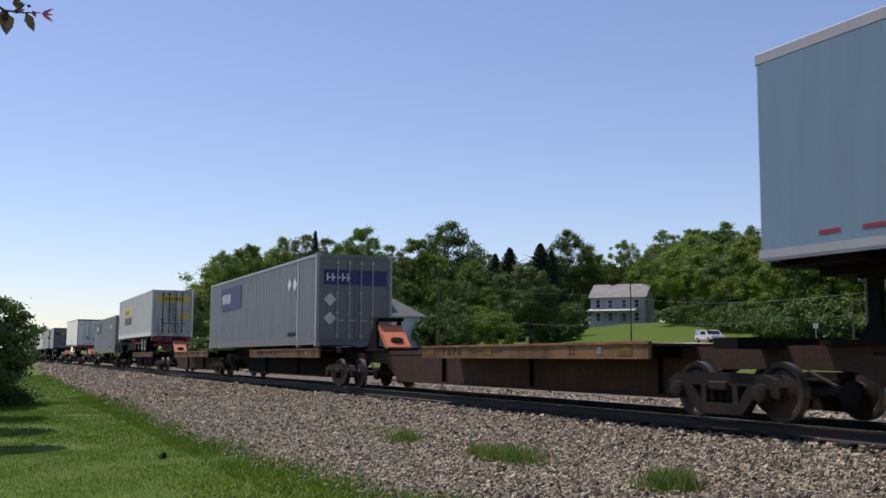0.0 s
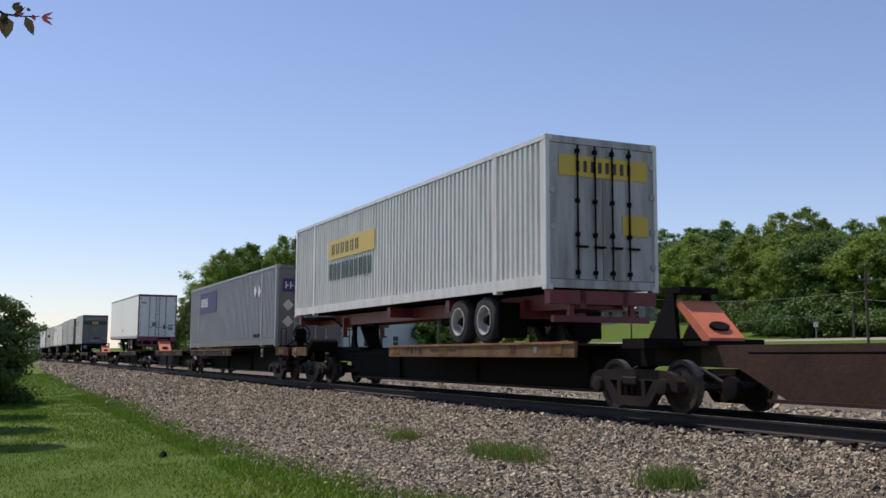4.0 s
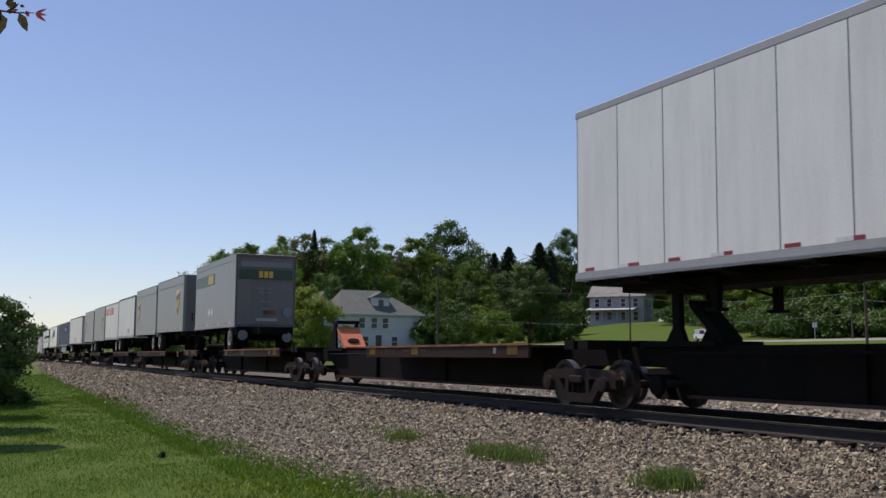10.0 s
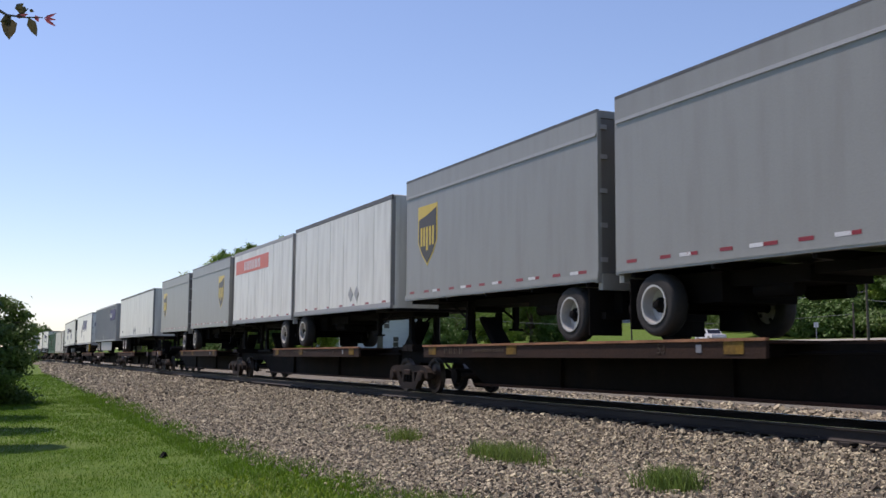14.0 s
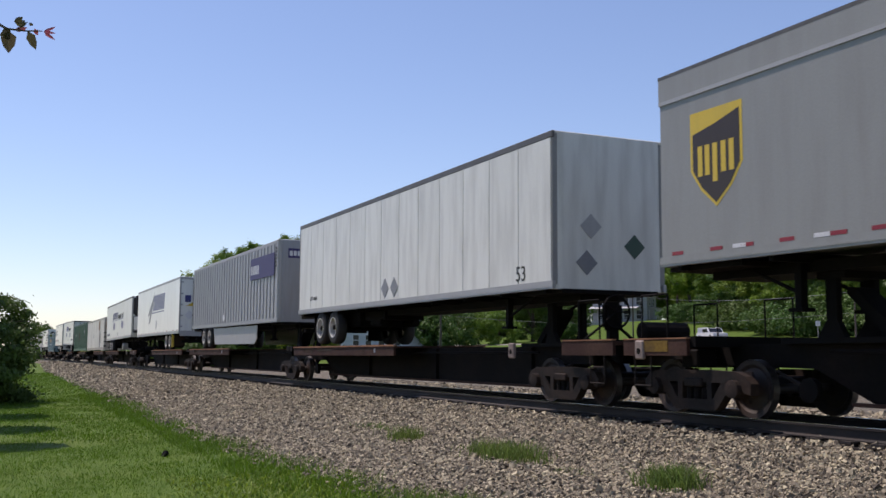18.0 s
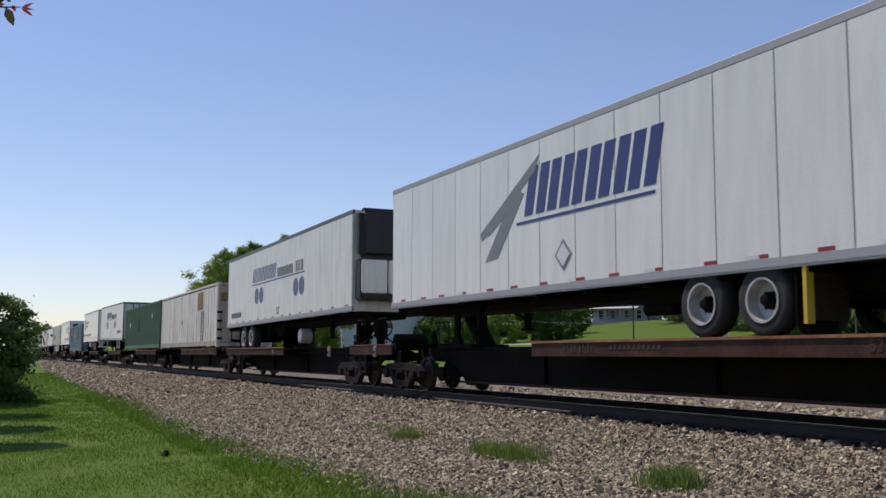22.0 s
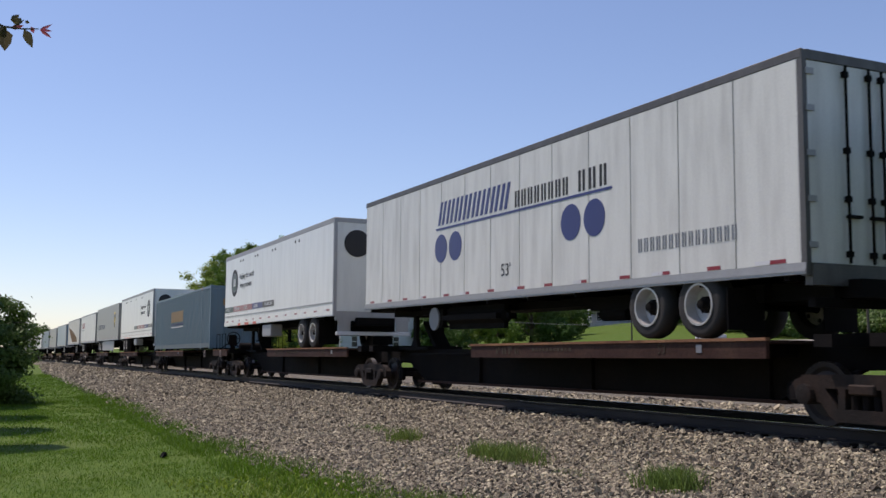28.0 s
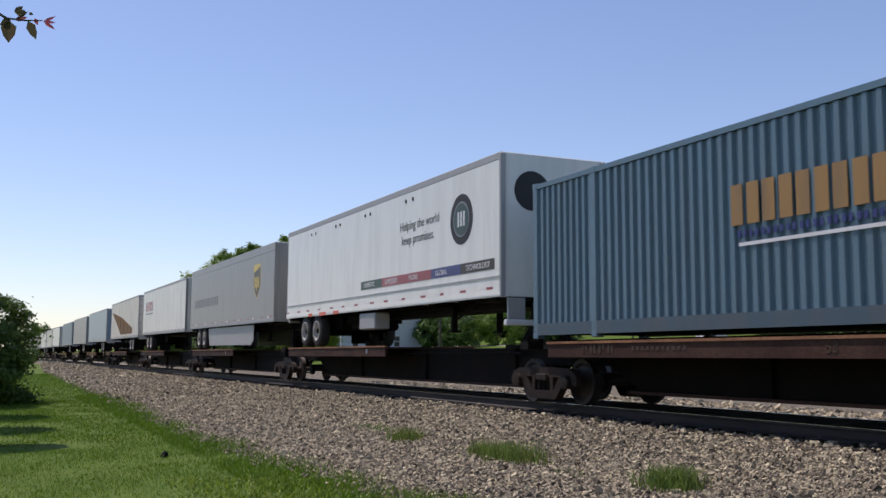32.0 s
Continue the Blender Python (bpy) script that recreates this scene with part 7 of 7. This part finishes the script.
def promise_trailer(x, lead, length):
    ob = trailer("clean white trailer with black round emblem and striped band", M_WHITE2, length, lead, "smooth", height=3.03, z0=0.95, rail=M_ALU, low=M_WHITE2, rear_in=2.1, legs_at=length - 3.6, rail_h=0.16, end_mat=M_WHITE2, rods=False)
    e = length - 1.78 if lead else 1.84
    d = disc(ob, e, 2.78, 0.57, M_BLACKVINYL, "emblem", "black and grey round emblem", lift=0.005)
    disc(d, e, 2.78, 0.40, M_GREYVINYL, "ring", lift=0.009)
    disc(d, e, 2.78, 0.36, M_DKGREEN, "centre", lift=0.013)
    bm = bmesh.new()
    for q in (-0.16, -0.02, 0.12):
        side_plate(bm, e + q - 0.03, e + q + 0.05, 2.62, 2.95, lift=0.017)
    part("monogram", bm, M_LETWHITE, d)
    left = length - 2.62 if lead else 5.43
    for i, t in enumerate(("Helping the world", "keep promises.")):
        words = part("slogan", writing(t, 0.33, M_SLOGAN), None, ob)
        words.matrix_basis = Matrix.Translation((-left + 0.12 * i, -HALF - 0.004, 2.88 - 0.36 * i)) @ Matrix.Rotation(radians(90), 4, "X")
    a = length - 8.0 if lead else 0.35
    for i, m in enumerate((M_DKGREEN, M_TAPER, M_TAPER, M_NAVY, M_BROWN)):
        x0 = a + 7.92 - 1.6 * (i + 1)
        bm = bmesh.new()
        side_plate(bm, x0, x0 + 1.595, 1.55, 1.78)
        st = part("stripe_block", bm, m, ob)
        words = part("stripe_word", writing(("TECHNOLOGY", "GLOBAL", "PEOPLE", "EXPEDITED", "DOMESTIC")[4 - i], 0.17, M_LETWHITE), None, st)
        words.matrix_basis = Matrix.Translation((-x0 - 1.35, -HALF - 0.008, 1.61)) @ Matrix.Rotation(radians(90), 4, "X")
    part("seam_strip", boxes((-length + 0.05, -0.05, -HALF - 0.012, -HALF + 0.01, 1.36, 1.40)), M_ALU, ob)
    bm = bmesh.new()
    for u in (2.75, 3.2, 5.2, 5.6, 7.75, 8.15, 10.7, 11.15):
        x_ = length - u
        tube(bm, (-x_, -HALF - 0.012, 3.63), (-x_, -HALF, 3.63), 0.05, n=10)
    part("vent_hole", bm, M_UNDER, ob, "small dark round vents")
    bm = bmesh.new()
    plate_x(bm, [(-0.55 + 0.42 * math.cos(0.26 * k), 3.2 + 0.42 * math.sin(0.26 * k)) for k in range(24)], 0.0, 0.02)
    part("emblem", bm, M_BLACKVINYL, ob, "black round emblem on the end")
    bm = bmesh.new()
    for z, w in ((2.45, 1.0), (2.3, 0.85), (1.98, 0.4)):
        end_plate(bm, -0.2, w - 0.2, z, z + 0.09, lift=0.01)
    part("end_lettering", bm, M_GREYVINYL, ob)
    for i, t in enumerate(("Helping the world", "keep promises.")):
        words = part("slogan", writing(t, 0.17, M_SLOGAN), None, ob)
        words.matrix_basis = Matrix(((0, 0, 1, 0.012), (1, 0, 0, -0.05 + 0.08 * i), (0, 1, 0, 3.28 - 0.2 * i), (0, 0, 0, 1)))
    part("sticker", boxes((0.0, 0.01, 0.74, 1.05, 1.62, 1.86)), M_TAPER, ob, "square red sticker")
    part("sticker", boxes((0.0, 0.01, -0.1, 0.6, 1.70, 1.80)), M_LETWHITE, ob)
    for s in (-1, 1):
        part("end_frame", soft_box(-0.05, 0.03, s * 1.25 - 0.055, s * 1.25 + 0.055, 0.95, 3.96, 0.015, 1), M_ALU, ob, "bright aluminium end frame")
        part("lamp_plate", boxes((0.0, 0.05, s * 0.95 - 0.2, s * 0.95 + 0.2, 0.45, 0.95)), M_ALU, ob)
    part("bumper_bar", soft_box(-0.05, 0.07, -1.2, 1.2, 0.38, 0.5, 0.015, 1), M_LETWHITE, ob, "white rear bumper bar")
    bm = bmesh.new()
    for q, w in ((2.6, 0.4), (3.75, 0.65), (5.1, 0.5)):
        side_plate(bm, length - q - w, length - q, 0.955, 1.06, -HALF - 0.014)
    part("orange_reflector", bm, M_REDORANGE, ob, "bright orange reflector strips")
    part("tool_box", soft_box(-7.9 - 0.6, -7.9 + 0.6, -1.25, -0.8, 0.45, 0.9, 0.03, 1), M_ALU, ob, "aluminium box below the floor")
    load(ob, x, 0.2)


def shield_long(x):
    ob = trailer("long grey van trailer with gold and brown shield", M_GREY, 16.15, False, "smooth", height=2.95, z0=0.97, rail=M_GREY, rear_in=2.2, skirt=True, rail_h=0.3)
    shield(ob, 2.6, 2.6, 0.52, 0.68)
    letter_bars(ob, 9.6, 15.2, 2.0, 2.4, 12, M_GREYVINYL, 0, 0.55, -HALF, 0.3)
    load(ob, x, 0.3)


def red_sign(x):
    ob = trailer("long white van trailer with a red square sign", M_WHITE, 15.4, False, "panels", height=2.9, z0=0.97, rail=M_ALU, rear_in=2.3)
    line_bar(ob, 11.0, 14.4, 2.45, 3.2, M_LETWHITE, "sign")
    letter_bars(ob, 11.2, 14.2, 2.5, 3.1, 5, M_TAPER, 0, 0.85, -HALF - 0.005)
    line_bar(ob, 11.2, 14.2, 2.3, 2.38, M_GREYVINYL)
    load(ob, x, 0.3)


def tan_trailer(x):
    ob = trailer("long cream van trailer with a faint tan wedge", M_CREAM, 16.15, True, "smooth", height=2.95, z0=0.97, rail=M_ALU, rear_in=2.5)
    bm = bmesh.new()
    prism(bm, [(-15.5, 3.2), (-9.5, 1.3), (-3.0, 1.3), (-3.0, 1.7), (-9.0, 2.6)], -HALF - 0.005, -HALF)
    part("swoosh", bm, M_DECKT, ob, "faded tan wedge")
    load(ob, x, 0.2)


def generic(x, length, mat, lead, style="panels"):
    """Far trailers at the end of the train."""
    names = {M_WHITE: "plain white van trailer", M_GREY: "plain grey van trailer", M_LTBLUE: "pale blue van trailer", M_TEAL: "dark blue-grey van trailer", M_CREAM: "plain cream van trailer"}
    ob = trailer(names[mat], mat, length, lead, style, rail=M_DARKRAIL if mat is M_WHITE else M_ALU)
    load(ob, x, 0.3)


blue_trailer(5.98)
maroon_trailer(-119.0)
green_stripe_trailer(-161.7)
shield_pup(-173.6, False)
shield_pup(-182.75, True)
white_pup(-192.3, False, False)
white_pup(-201.45, True, True)
shield_pup(-211.1, False)
shield_pup(-220.65, True)
plain_white(-232.5)
ribbed_purple(-251.75)
blue_swoosh(-272.25)
two_dots(-292.08, False, True)
posted_box(-310.97)
green_box(-328.0)
two_dots(-346.6, True, False)
promise_trailer(-366.27, True, 14.85)
teal_box(-385.05)
promise_trailer(-403.15, False, 15.75)
shield_long(-420.6)
red_sign(-438.3)
tan_trailer(-456.0)
generic(-475.9, 16.15, M_LTBLUE, True, "smooth")
generic(-495.0, 16.15, M_GREY, True, "smooth")
generic(-514.0, 16.15, M_TEAL, True, "smooth")
generic(-536.0, 16.15, M_WHITE, False)
generic(-553.3, 16.15, M_CREAM, False)
generic(-571.0, 16.15, M_WHITE, True)
generic(-588.5, 16.15, M_GREY, False, "smooth")
generic(-606.0, 15.5, M_WHITE, True)
generic(-626.5, 16.15, M_GREY, True, "smooth")
generic(-645.3, 16.15, M_WHITE, True)


def motions():
    """The whole train rolls past and slows a little; wheelsets turn while they pass the camera."""
    for ob, x, z, tilt in MOVERS:
        walk(ob, [(t, pose(x + d, 0, z, 0, tilt, 0)) for t, d in zip(RUN_TIMES, RUN_METRES)])
    for ob, x, z, tilt in MOVERS:
        if not ob.name.startswith("bogie"):
            continue
        near = [f for f in range(961) if -34.0 < x + gone(f / FPS) < -2.0]
        if not near:
            continue
        f0, f1 = near[0], near[-1]
        for ws in ob.children:
            if ws.name.startswith("wheelset"):
                px, pz = ws.location.x, ws.location.z
                turned = [math.degrees((gone(f / FPS) - gone(f0 / FPS)) / 0.42) for f in range(f0, f1 + 1)]
                rows = [(0.0, pose(px, 0, pz))] if f0 > 0 else []
                rows += [(f / FPS, pose(px, 0, pz, 0, a, 0)) for f, a in zip(range(f0, f1 + 1), turned)]
                if f1 < 960:
                    rows.append((32.0, pose(px, 0, pz, 0, turned[-1], 0)))
                walk(ws, rows)
    for twig, top, at in SWAY:
        rows = []
        for t, dx, dy in ((0, 0, -22), (1, -10, -18), (2, -4, -12), (3, -6, -19), (3.5, -4, -14), (5.5, 4, -12), (6, 2, -10), (7.5, -14, -14), (9, -5, -2), (10, -10, -20), (10.5, -10, -22), (12, 4, -22), (13, -2, -2), (14, 4, -12),
                          (15.2, -6, -6), (17, 2, 0), (18, 0, 14), (19, 0, 5), (20, -2, 0), (21, -22, -30), (22, -40, -28), (23, -62, -44), (24, -4, 12), (25, -3, 0), (26.5, 2, -4), (28, -4, 8), (29.5, -4, 2), (30, -4, 0), (31, 2, -6), (32, 1, -6)):
            o = top + at(dx + 8, dy - 9)
            rows.append((t, pose(o.x, o.y, o.z)))
        walk(twig, rows)


motions()
